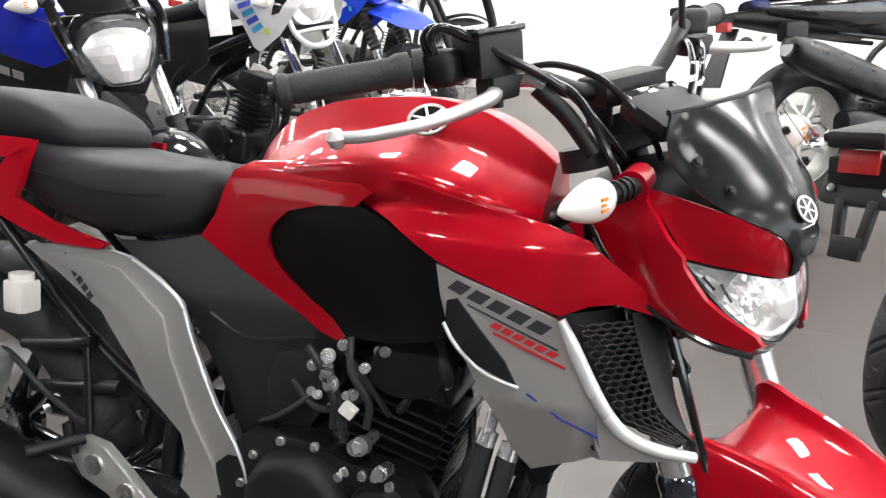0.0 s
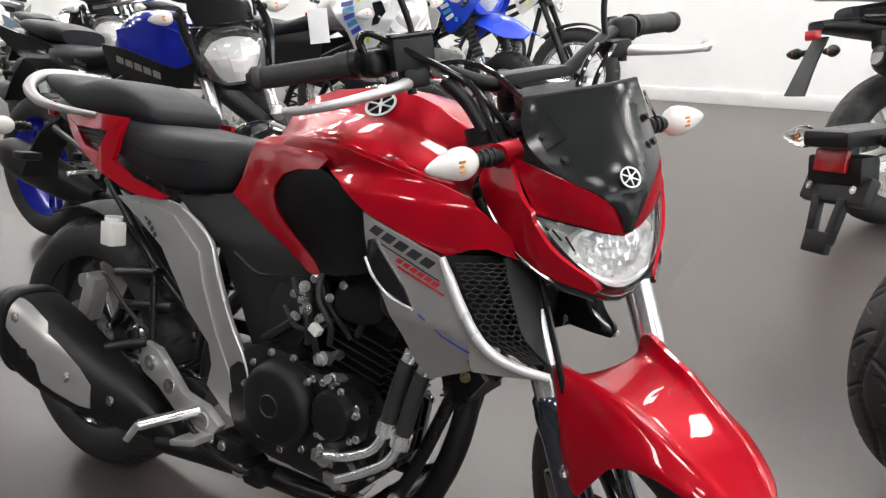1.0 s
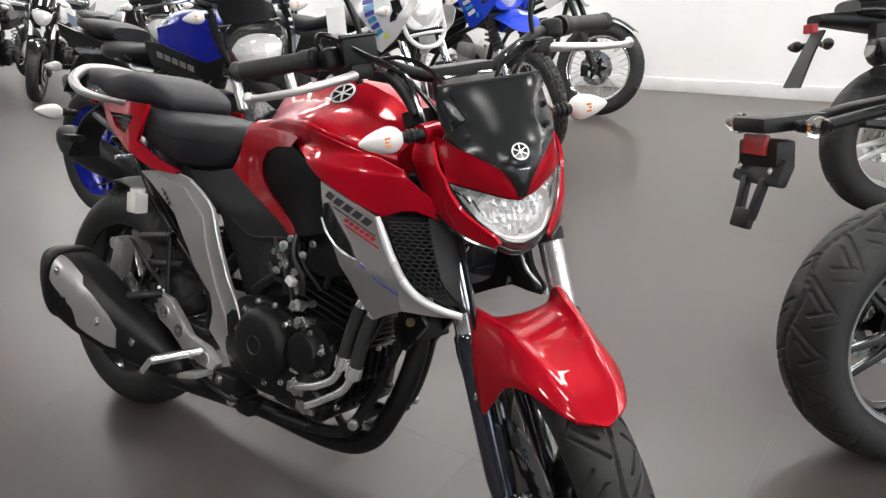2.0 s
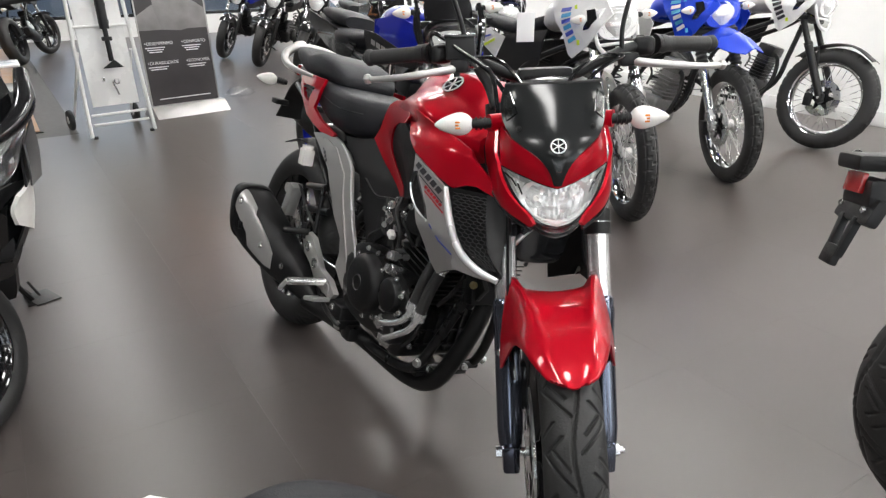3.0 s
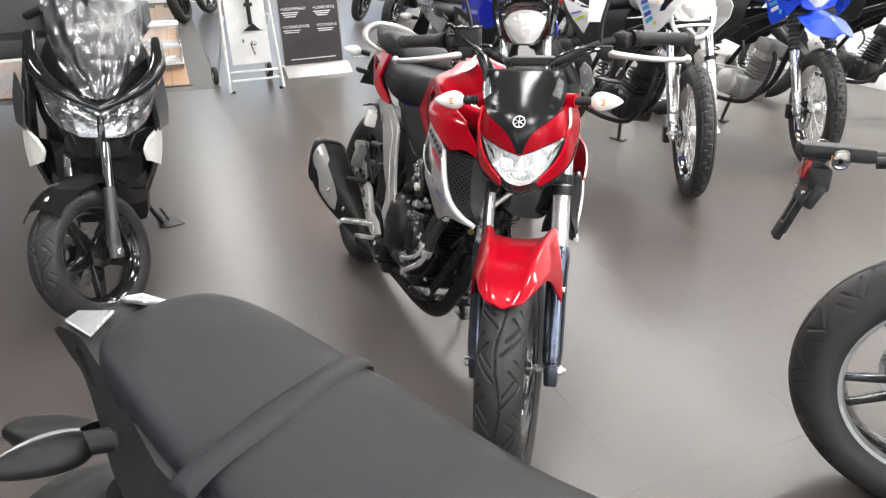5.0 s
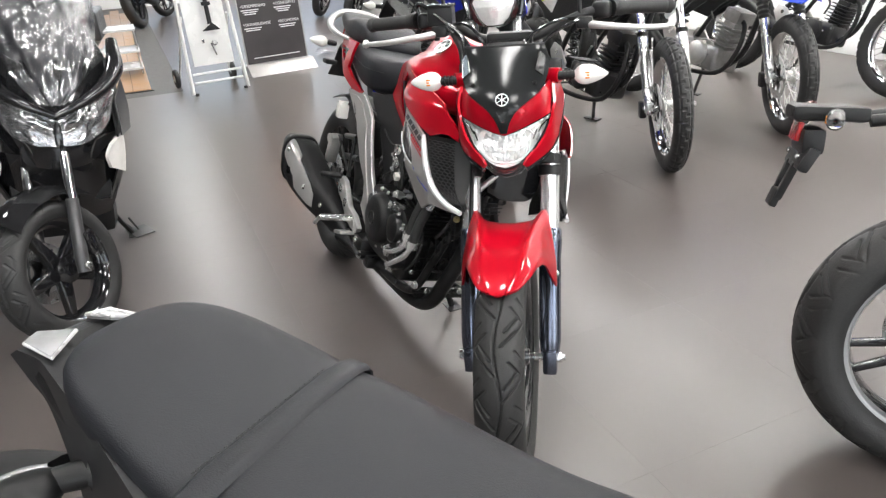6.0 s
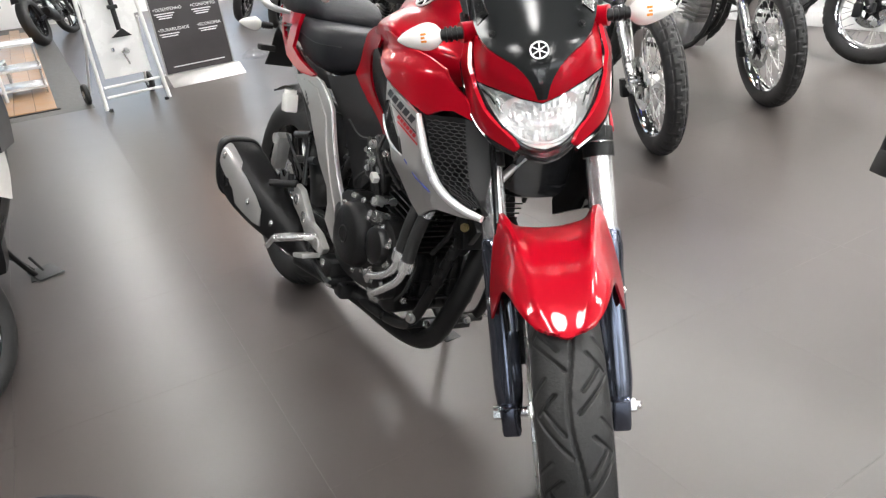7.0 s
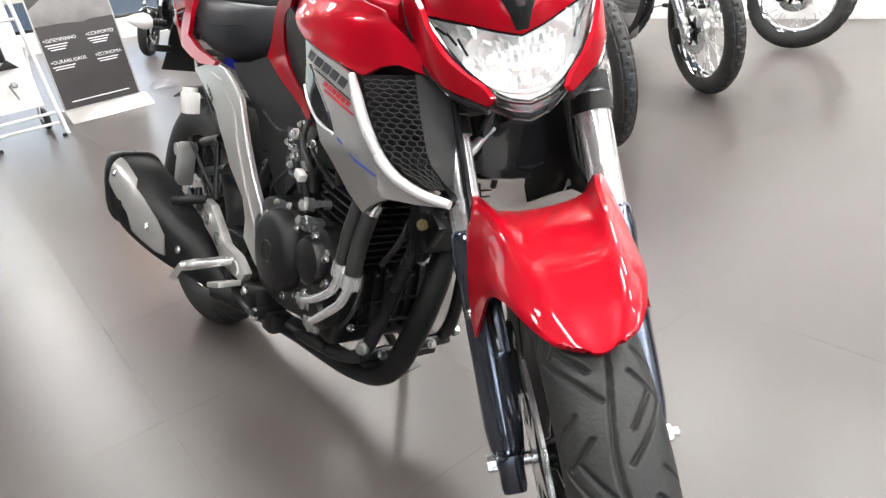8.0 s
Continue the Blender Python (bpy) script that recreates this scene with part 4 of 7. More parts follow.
for k in range(3):
    both("slat", lambda k=k: tube([(-.640 + .022 * k, tail_depth(-.62, .82) + .006, .830 - .012 * k), (-.515 - .006 * k, tail_depth(-.52, .82) + .006, .832 - .013 * k)], .003, 6, smooth=False), BLACK)
part("tail_core", loft([oval(-.34, 0, .775, .125, .05, power=3), oval(-.50, 0, .82, .135, .045, power=3), oval(-.66, 0, .848, .112, .042, power=3), oval(-.78, 0, .868, .085, .036, power=3), oval(-.86, 0, .880, .05, .02)], 4), BLACK, bike, "black tail unit")
part("grab_rail", tube([(-.56, -.132, .868), (-.68, -.138, .872), (-.78, -.136, .884), (-.848, -.120, .910), (-.880, -.080, .938), (-.890, -.030, .950), (-.890, .030, .950), (-.880, .080, .938), (-.848, .120, .910), (-.78, .136, .884), (-.68, .138, .872), (-.56, .132, .868)], [.005, .009, .012, .0145, .0135, .012, .012, .0135, .0145, .012, .009, .005], 12, 5), SILVER, bike, "satin silver grab rail")
part("tail_lamp", box(.03, .12, .04, (-.868, 0, .868), .010), REDLENS, bike, "red tail lamp")
part("rear_mudguard", shell(surface([[(-.84, y, .845 - .1 * y * y) for y in (-.05, 0, .05)], [(-.94, y, .800) for y in (-.045, 0, .045)], [(-1.00, y, .735) for y in (-.040, 0, .040)], [(-1.02, y, .68) for y in (-.050, 0, .050)]], 5, 4), .006), BLACK, bike, "short black rear mudguard")
for sy in (-1, 1):
    indicator(bike, (-.985, sy * .045, .812), (-.1, sy, 0), size=.95)
    part("rear_reflector_arm", box(.05, .05, .02, (-.94, sy * .075, .742), .006), BLACK, bike)


# silver side panels and black covers
def side_depth(x, z):
    return -(.146 - .06 * max(0, .58 - z) - .05 * max(0, z - .66) + (.0 if x > -.3 else -.05 * (-.3 - x)))


SIDE = [(-.478, .706), (-.400, .718), (-.323, .722), (-.269, .715), (-.215, .690), (-.172, .660), (-.152, .610), (-.112, .517), (-.072, .450), (-.050, .366), (-.073, .320), (-.120, .330), (-.176, .374), (-.163, .419), (-.172, .461), (-.235, .517), (-.258, .556), (-.314, .626), (-.40, .672)]
both("side_panel", lambda: panel(SIDE, side_depth, .010, cuts=14, creases=(("z", .58), ("z", .66), ("x", -.3))), SILVER, "satin silver side panel", None, 50)
both("side_facet", lambda: panel([(-.425, .700), (-.352, .706), (-.278, .694), (-.200, .636), (-.186, .580), (-.150, .490), (-.112, .420), (-.094, .360), (-.128, .374), (-.140, .440), (-.175, .520), (-.222, .570), (-.262, .622), (-.335, .668)], lambda x, z: side_depth(x, z) - .004, .005, cuts=14), SILVER, "raised silver facet", None, 30)
both("side_panel_edge", lambda: tube([(x + .001, side_depth(x, z) - .000, z) for x, z in ((-.300, .720), (-.262, .712), (-.215, .690), (-.172, .660), (-.152, .610), (-.112, .517), (-.072, .450), (-.050, .366), (-.072, .322))], [.0015, .002, .0025, .003, .003, .003, .003, .0025, .0015], 8, 4), WHITEEDGE, "pale bright edge")
for k in range(6):
    decal("decal_bar", [on((-.392, .702), (-.330, .640), k / 6), on((-.392, .702), (-.330, .640), k / 6 + .12)], .011, GREYINK, side_depth)


def cover_depth(x, z):
    return -(.120 - .11 * max(0, x + .28) - .28 * max(0, z - .66) - .05 * max(0, .60 - z) + .06 * max(0, x + .02))


both("side_cover", lambda: panel([(-.330, .728), (-.25, .734), (-.170, .754), (-.098, .703), (-.036, .671), (.060, .640), (.072, .612), (.062, .572), (.034, .532), (.006, .486), (-.026, .446), (-.046, .400), (-.09, .440), (-.13, .540), (-.19, .650)], cover_depth, .010, cuts=14), COVERBLACK, "matt black side cover", None, 45)
both("cover_boss", lambda: plate([(-.035, .605), (.050, .608), (.060, .575), (.0, .525), (-.050, .488), (-.055, .56)], -.104, -.086, bevel=.006), COVERBLACK)
both("cover_step", lambda: tube([(x, cover_depth(x, z) - .001, z) for x, z in ((-.15, .64), (-.09, .610), (-.02, .620), (.062, .628))], .004, 6, 4), COVERBLACK)

# frame
part("frame", join(*[tube([(.372, s * .03, .86), (.28, s * .055, .80), (.10, s * .060, .70), (-.10, s * .060, .60), (-.22, s * .070, .48), (-.24, s * .08, .34)], .017, 12, 5) for s in (-1, 1)], *[tube([(-.12, s * .06, .64), (-.35, s * .09, .66), (-.60, s * .09, .76), (-.84, s * .06, .82)], .011, 10, 4) for s in (-1, 1)], *[tube([(-.22, s * .10, .46), (-.40, s * .10, .58), (-.58, s * .09, .73)], .010, 10, 4) for s in (-1, 1)], tube([(.385, 0, .80), (.36, 0, .66), (.335, 0, .52)], .020, 12, 4)), ENGINE, bike, "black tubular frame")


# ---- engine, exhaust and running gear of the red motorcycle ----
engine = part("engine", join(box(.30, .25, .15, (.045, 0, .345), .030, pose(0, 0, 0, 0, 6, 0), 3), box(.16, .22, .08, (-.11, 0, .40), .02), box(.16, .18, .06, (.08, 0, .275), .02)), ENGINE, bike, "black enamelled single-cylinder engine")
tilt = pose(.125, 0, .42, 0, 12, 0)
part("cylinder", box(.115, .13, .16, (0, 0, .08), .012, None), ENGINE, engine, "", tilt)
for k in range(8):
    part("cooling_fin", box(.135, .185, .005, (0, 0, .018 + .0165 * k), .0015), ENGINE, engine, "", tilt)
part("cylinder_head", join(box(.135, .165, .07, (0, 0, .185), .014), box(.15, .12, .05, (0, 0, .235), .016)), ENGINE, engine, "", tilt)
for y in (-.075, .075):
    for xx in (-.05, .05):
        bolt(engine, (xx, y * 1.13, .19), (0, y, 0), .007, .008, STEEL, tilt)
cc = (.028, .402)
part("clutch_cover", lathe([(0, -.172), (.018, -.172), (.020, -.174), (.022, -.172), (.060, -.170), (.070, -.166), (.076, -.156), (.080, -.140), (.080, -.10)], 44, "y", (cc[0], 0, cc[1])), BLACK, engine, "round matt black clutch cover")
part("crankcase_cover", join(plate([(-.115, .43), (-.06, .485), (.03, .495), (.10, .478), (.185, .475), (.222, .43), (.212, .38), (.165, .345), (.12, .30), (.03, .285), (-.07, .30), (-.11, .35)], -.138, -.09, bevel=.008, curve=4), ), ENGINE, engine, "black crankcase cover")
for k in range(11):
    a_ = 2 * math.pi * k / 11 + .2
    bolt(engine, (cc[0] + .095 * math.cos(a_), -.137, cc[1] + .090 * math.sin(a_)), (0, -1, 0), .0055, .008, STEEL)
part("ignition_cover", lathe([(0, -.160), (.030, -.159), (.040, -.155), (.044, -.146), (.046, -.12)], 32, "y", (.150, 0, .415)), ENGINE, engine)
for k in range(5):
    a_ = 2 * math.pi * k / 5 + .5
    bolt(engine, (.150 + .052 * math.cos(a_), -.137, .415 + .052 * math.sin(a_)), (0, -1, 0), .005, .008, STEEL)
part("left_cover", lathe([(0, .165), (.05, .163), (.075, .155), (.082, .13), (.082, .10)], 36, "y", (.03, 0, .375)), ENGINE, engine)
part("oil_filter_cap", lathe([(0, -.158), (.02, -.157), (.026, -.150), (.026, -.12)], 24, "y", (.190, 0, .330)), ENGINE, engine)

# oil cooler hoses with bright fittings
for k, (dx, dz) in enumerate(((0, 0), (.030, -.012))):
    dx += .062
    top, low = (.222 + dx, -.135, .544 + dz), (.208 + dx, -.152, .446 + dz)
    hose = part("oil_hose", tube([top, (.216 + dx, -.146, .50 + dz), low], .0135, 12, 5), RUBBER, bike, "black oil hose")
    part("hose_fitting", join(rod((.226 + dx, -.128, .562 + dz), top, .013, n=12), rod((.228 + dx, -.122, .586 + dz), (.226 + dx, -.128, .562 + dz), .008, n=10)), FORKTUBE, hose, "bright steel fitting")
    part("hose_fitting", rod(low, (.204 + dx, -.153, .424 + dz), .0165, n=14), FORKTUBE, hose, "bright steel fitting")
    part("oil_pipe", tube([(.204 + dx, -.153, .426 + dz), (.186 + dx, -.158, .392 + dz), (.140 + dx, -.160, .364 + dz * 1.5), (.090 + dx, -.156, .346 + dz * 2.6)], .0080, 12, 6), FORKTUBE, hose, "bright oil pipe")
    part("pipe_flange", join(rod((.086 + dx, -.160, .340 + dz * 2.6), (.086 + dx, -.128, .340 + dz * 2.6), .014, n=14), box(.05, .008, .022, (.082 + dx, -.152, .338 + dz * 2.6), .003)), STEEL, hose)
cooler = part("oil_cooler", box(.030, .13, .11, (.335, 0, .525), .006, pose(0, 0, 0, 0, -14, 0)), BLACK, bike, "black oil cooler with thin fins")
for k in range(9):
    part("cooler_fin", box(.034, .125, .003, (.325 + .003 * k, 0, .480 + .0112 * k), .0005, pose(0, 0, 0, 0, -14, 0)), BLACK, cooler)
for lo, hi in ((-.055, -.04), (.04, .055)):
    part("engine_bracket", plate([(.30, .515), (.36, .545), (.385, .52), (.34, .455), (.315, .46)], lo, hi), ENGINE, bike)
for pts, r_ in (([(.42, -.05, .78), (.435, -.075, .70), (.40, -.06, .62), (.36, -.03, .57)], .006), ([(.43, .02, .76), (.42, -.02, .68), (.385, .01, .62), (.35, .03, .58)], .0045), ([(.44, -.03, .74), (.41, .03, .70), (.40, .04, .63), (.37, .06, .58)], .005)):
    part("loom", tube(pts, r_, 8, 6), RUBBER, bike, "black cable behind the fork")
for at in ((.415, -.062, .665), (.405, .0, .66)):
    bolt(bike, at, (1, -.2, 0), .006, .010, STEEL)
bolt(bike, (.350, -.060, .520), (.5, -.8, 0), .007, .012, BRASS)

# air intake and throttle body clutter between tank and engine
part("throttle_body", join(rod((-.02, -.02, .60), (.12, -.02, .585), .034, n=20), rod((.0, -.085, .60), (.0, .04, .60), .018), box(.05, .04, .05, (.04, -.075, .62), .008), rod((.045, -.10, .585), (.045, -.05, .585), .012, n=12)), ENGINE, bike, "black throttle body")
part("air_box", box(.20, .13, .13, (-.10, 0, .63), .03), BLACK, bike, "black air box")
part("inner_filler", box(.36, .20, .20, (.17, 0, .72), .05), BLACK, bike, "black inner tank cover")
part("frame_cover", loft([oval(.425, .050, .690, .060, .075, power=4), oval(.412, .046, .690, .074, .092, power=4), oval(.300, .030, .695, .085, .100, power=4)], 3), GLOSSBLACK, bike, "gloss black cover behind the steering head", sharp=50)
part("frame_tube", rod((.410, -.095, .580), (.418, .000, .680), .008), ALU, bike, "bare metal brace tube")
for pts, r_ in (([(.04, -.10, .60), (.075, -.13, .56), (.085, -.12, .50)], .006), ([(.06, -.09, .62), (.11, -.13, .60), (.14, -.10, .54)], .0045), ([(.0, -.12, .57), (.05, -.135, .545), (.10, -.12, .56), (.13, -.1, .60)], .005), ([(-.05, -.12, .50), (.0, -.14, .53), (.06, -.12, .58)], .004), ([(.16, -.09, .63), (.17, -.11, .58), (.155, -.10, .55)], .0065)):
    part("hose", tube(pts, r_, 8, 6), RUBBER, bike, "thin black hose")
for at in ((.052, -.128, .588), (.085, -.124, .566), (.062, -.12, .545), (.035, -.13, .565), (.10, -.115, .60), (.12, -.105, .63)):
    bolt(bike, at, (.2, -1, .2), .0048, .008, STEEL)
part("head_cover", plate([(.118, .590), (.150, .578), (.195, .582), (.222, .600), (.220, .640), (.185, .675), (.145, .665), (.120, .625)], -.128, -.06, bevel=.010, curve=4, seg=3), BLACK, bike, "smooth black cylinder head cover")
part("sensor", join(rod((.118, -.095, .505), (.118, -.13, .505), .009, n=6), rod((.118, -.13, .505), (.118, -.145, .508), .013, n=12)), STEEL, bike)
part("spark_plug_cap", tube([(.215, -.085, .60), (.225, -.12, .615), (.205, -.115, .66)], .009, 10, 5), RUBBER, bike)

# exhaust
part("exhaust_header", tube([(.270, .035, .555), (.315, .020, .500), (.330, -.005, .420), (.312, -.030, .320), (.262, -.040, .232), (.17, -.055, .203), (.0, -.095, .225), (-.16, -.118, .222), (-.29, -.145, .222)], .0225, 16, 6), BLACK, bike, "matt black exhaust header pipe")


CAN = np.array([(-.25, -.125, .230, .022, .024), (-.31, -.140, .256, .032, .038), (-.37, -.158, .284, .043, .054), (-.43, -.186, .318, .054, .069), (-.49, -.208, .350, .061, .079), (-.55, -.228, .384, .065, .086), (-.605, -.240, .412, .064, .080), (-.640, -.245, .430, .054, .064), (-.652, -.246, .436, .040, .046)])


def can_side(x, z, lift=.005):
    """The outer side of the silencer at a place along it."""
    yc, zc, w, h = (float(np.interp(-x, -CAN[:, 0], CAN[:, k])) for k in (1, 2, 3, 4))
    q_ = min(.98, abs((z - zc - .0) / h))
    return yc - w * (1 - q_ ** 3.2) ** (1 / 3.2) - lift


silencer = part("silencer", loft([oval(r_[0], r_[1], r_[2], r_[3], r_[4], 24, 3.2) for r_ in CAN], 5), BLACK, bike, "matt black silencer", sharp=60)
part("silencer_tip", rod((-.645, -.246, .432), (-.668, -.248, .445), .024, n=20), GLOSSBLACK, silencer)
part("end_band", loft([oval(x_, -.240, z_, w_, h_, 28, 3.2) for x_, z_, w_, h_ in ((-.588, .403, .068, .087), (-.596, .408, .0695, .0875), (-.616, .418, .0665, .0795), (-.622, .421, .062, .074))], 2), BLACK, silencer, "raised black end band", sharp=30)


def can_point(x, degrees, grow):
    """A place on the silencer's skin at an angle round it: 90 is its top, 180 its outer side."""
    yc, zc, w, h = (float(np.interp(-x, -CAN[:, 0], CAN[:, k])) for k in (1, 2, 3, 4))
    c, q_ = math.cos(radians(degrees)), math.sin(radians(degrees))
    return (x, yc + w * grow * math.copysign(abs(c) ** (2 / 3.2), c), zc + h * grow * math.copysign(abs(q_) ** (2 / 3.2), q_))


SHIELD = ((-.408, 170, 192), (-.43, 152, 196), (-.475, 138, 195), (-.500, 135, 193), (-.512, 118, 180), (-.55, 113, 177), (-.572, 112, 175), (-.582, 116, 172))
part("heat_shield", shell(np.array([[can_point(x, a0 + (a1 - a0) * q_, 1.07) for q_ in np.linspace(0, 1, 15)] for x, a0, a1 in SHIELD]), .006), SILVER, silencer, "satin silver heat shield", sharp=40)
part("shield_slot", panel([(-.548, .392), (-.530, .388), (-.526, .366), (-.544, .362)], lambda x, z: can_side(x, z, .007), .003, cuts=18), GLOSSBLACK, silencer)
for bx, bz in ((-.562, .448), (-.448, .342), (-.372, .302)):
    bolt(silencer, (bx, can_side(bx, bz), bz), (0, -1, .1), .008, .006, STEEL)

# swingarm, shock, chain, rear brake
part("swingarm", join(*[tube([(-.20, s * .09, .335), (-.40, s * .105, .335), (-.70, s * .105, .315)], [.028, .026, .024], 12, 4) for s in (-1, 1)], rod((-.33, -.10, .335), (-.33, .10, .335), .026)), GLOSSBLACK, bike, "black swingarm")
part("rear_axle", join(rod((-.68, -.125, .315), (-.68, .125, .315), .010), rod((-.68, -.120, .315), (-.68, -.134, .315), .017, n=6)), STEEL, bike)
part("shock_absorber", join(rod((-.28, 0, .62), (-.34, 0, .36), .020), tube([(-.285 - .055 * k / 40 + .032 * math.cos(k * .9), .032 * math.sin(k * .9), .60 - .20 * k / 40) for k in range(41)], .006, 6, 1)), ENGINE, bike, "black rear shock with spring")
part("rear_hugger", shell(surface([[(-.68 + .345 * math.cos(radians(a_)), y, .315 + .345 * math.sin(radians(a_)) - .25 * y * y * 10) for y in (-.075, 0, .075)] for a_ in (30, 60, 90, 115)], 5, 4), .004), BLACK, bike, "black tyre hugger")
part("rear_reservoir", join(box(.040, .036, .052, (-.468, -.148, .628), .006), rod((-.468, -.148, .652), (-.468, -.148, .664), .018)), WHITELENS, bike, "white rear brake fluid bottle")
part("rear_caliper", join(box(.040, .040, .110, (-.560, -.130, .470), .010, pose(0, 0, 0, 0, 18, 0)), rod((-.572, -.150, .505), (-.572, -.10, .505), .016)), ALU, bike, "silver rear brake caliper")
part("brake_hose", tube([(-.60, -.11, .49), (-.54, -.12, .52), (-.46, -.115, .46), (-.36, -.12, .42)], .005, 8, 6), RUBBER, bike)
part("chain_guard", box(.42, .020, .035, (-.45, .115, .40), .006, pose(0, 0, 0, 0, -3, 0)), BLACK, bike)
bracket = part("footrest_bracket", plate([(-.368, .402), (-.340, .426), (-.298, .420), (-.240, .374), (-.215, .352), (-.150, .342), (-.105, .315), (-.125, .292), (-.20, .296), (-.240, .312), (-.290, .344), (-.340, .362)], -.160, -.140, bevel=.005), ALU, bike, "grey cast footrest bracket")
for at in ((-.313, -.160, .388), (-.252, -.160, .356), (-.150, -.160, .316)):
    part("bracket_boss", lathe([(.006, -.004), (.016, -.004), (.016, .002), (.010, .004), (0, .001)], 20, "y", at), STEEL, bracket)
part("footrest", join(rod((-.165, -.150, .330), (-.226, -.246, .309), .011, n=12), rod((-.224, -.248, .312), (-.239, -.262, .280), .007, n=8)), STEEL, bike, "ribbed alloy footrest")
part("heel_plate", box(.070, .05, .012, (-.150, -.185, .285), .004, pose(0, 0, 0, 0, -16, 0)), ALU, bike)
part("brake_pedal", tube([(-.19, -.165, .300), (-.12, -.170, .272), (-.04, -.175, .262), (.0, -.178, .268)], .006, 10, 5), ENGINE, bike, "black brake pedal")
part("rear_footrest", join(rod((-.335, -.155, .425), (-.385, -.215, .415), .010), rod((-.36, -.165, .448), (-.35, -.165, .40), .008)), BLACK, bike)
part("linkage", join(rod((-.37, -.118, .56), (-.355, -.128, .42), .007), rod((-.52, -.10, .53), (-.36, -.115, .56), .010), rod((-.50, -.10, .46), (-.30, -.12, .50), .011)), ENGINE, bike)
part("sump_clutter", join(box(.08, .06, .05, (-.085, -.13, .275), .012), rod((-.045, -.16, .250), (-.045, -.10, .250), .014, n=12), box(.05, .05, .04, (-.03, -.12, .235), .01)), ENGINE, bike)
bolt(bike, (-.045, -.160, .250), (0, -1, 0), .010, .010, ALU)
bolt(bike, (-.09, -.162, .285), (0, -1, 0), .008, .008, STEEL)
part("side_stand", join(tube([(-.06, .10, .26), (-.055, .165, .16), (-.05, .222, .066)], .011, 10, 4), box(.07, .05, .010, (-.05, .228, .058), .003, pose(0, 0, 0, 14, 0, 0))), ENGINE, bike, "black side stand, folded out")

# front of the engine: ribs, fins, cradle tubes and the lower cross bar
for k in range(7):
    part("front_rib", box(.018, .004, .13 - .006 * abs(k - 3), (.196, -.075 + .025 * k, .345), .0015, pose(0, 0, 0, 0, 6, 0)), ENGINE, engine)
for k in range(3):
    part("front_rib", box(.016, .17, .005, (.198 - .003 * k, 0, .300 + .04 * k), .0015), ENGINE, engine)
for at in ((.204, -.085, .395), (.206, .085, .395), (.200, -.09, .30), (.200, .09, .30), (.208, .02, .41)):
    bolt(engine, at, (1, 0, 0), .006, .009, STEEL)
for sy in (-1, 1):
    cradle = part("cradle_tube", tube([(.345, sy * .02, .56), (.325, sy * .055, .47), (.292, sy * .078, .36), (.250, sy * .088, .275), (.18, sy * .09, .238), (.02, sy * .10, .225)], .0125, 12, 5), ENGINE, bike, "black frame cradle tube")
    bolt(cradle, (.262, sy * .098, .285), (.3, sy, 0), .009, .012, STEEL)
part("cradle_bar", join(rod((.245, -.10, .262), (.245, .10, .262), .010, n=14), box(.05, .16, .014, (.215, 0, .240), .004)), ENGINE, bike, "black cross bar below the engine")
for y_ in (-.055, .055):
    bolt(bike, (.252, y_, .262), (1, 0, .2), .007, .012, STEEL)
part("oil_line", tube([(.205, -.035, .41), (.235, -.02, .46), (.225, .02, .52), (.20, .05, .56)], .006, 8, 6), RUBBER, bike, "thin black hose")
part("wiring", tube([(.20, -.11, .30), (.225, -.10, .34), (.215, -.08, .40), (.19, -.09, .45)], .004, 8, 6), RUBBER, bike)
for k in range(10):
    part("front_fin", box(.022, .155 - .004 * (k % 2), .004, (.070, 0, .012 + .0135 * k), .001), ENGINE, engine, "", tilt)
for at in ((.09, -.142, .458), (.125, -.142, .468), (.165, -.142, .462), (.20, -.142, .43), (.205, -.142, .39), (.13, -.142, .35)):
    bolt(engine, at, (0, -1, 0), .0055, .009, STEEL)
part("oil_sender", join(rod((.155, -.13, .478), (.158, -.165, .488), .011, n=6), rod((.158, -.160, .486), (.160, -.178, .492), .008, n=12)), STEEL, engine, "bright steel sender")

# bright fasteners, clamps, connectors, added for glints in the gap between tank and engine
for at, way, r_ in (((.062, -.138, .622), (.3, -1, .3), .008), ((.040, -.138, .606), (.2, -1, 0), .006), ((.082, -.136, .640), (.4, -1, .2), .006), ((.070, -.140, .585), (.1, -1, .2), .009), ((.10, -.136, .575), (.5, -1, 0), .006), ((.112, -.142, .505), (.3, -1, .3), .009), ((.112, -.130, .612), (.6, -1, .2), .006), ((.05, -.138, .565), (0, -1, .3), .005), ((.14, -.13, .64), (.4, -1, 0), .006)):
    bolt(engine, at, way, r_, .010, STEEL)
for pts in ([(.03, -.135, .63), (.06, -.145, .60), (.075, -.14, .56), (.07, -.13, .52)], [(.09, -.13, .65), (.10, -.145, .61), (.125, -.14, .57), (.12, -.13, .53)]):
    part("hose", tube(pts, .0055, 8, 6), RUBBER, bike, "thin black hose")
part("hose_clip", join(box(.018, .010, .012, (.066, -.146, .600), .003), rod((.060, -.148, .612), (.075, -.148, .612), .003, n=8)), STEEL, bike, "bright hose clip")
part("wire_plug", box(.022, .016, .016, (.100, -.146, .556), .003, pose(0, 0, 0, 0, 30, 0)), WHITELENS, bike, "white wire plug")


# ---- the other machines ----
def turn_about(foot_x, rake, degrees):
    f, ax = V((foot_x, 0, 0)), V((-math.sin(radians(rake)), 0, math.cos(radians(rake))))
    return Matrix.Translation(f) @ Matrix.Rotation(radians(degrees), 4, ax) @ Matrix.Translation(-f)


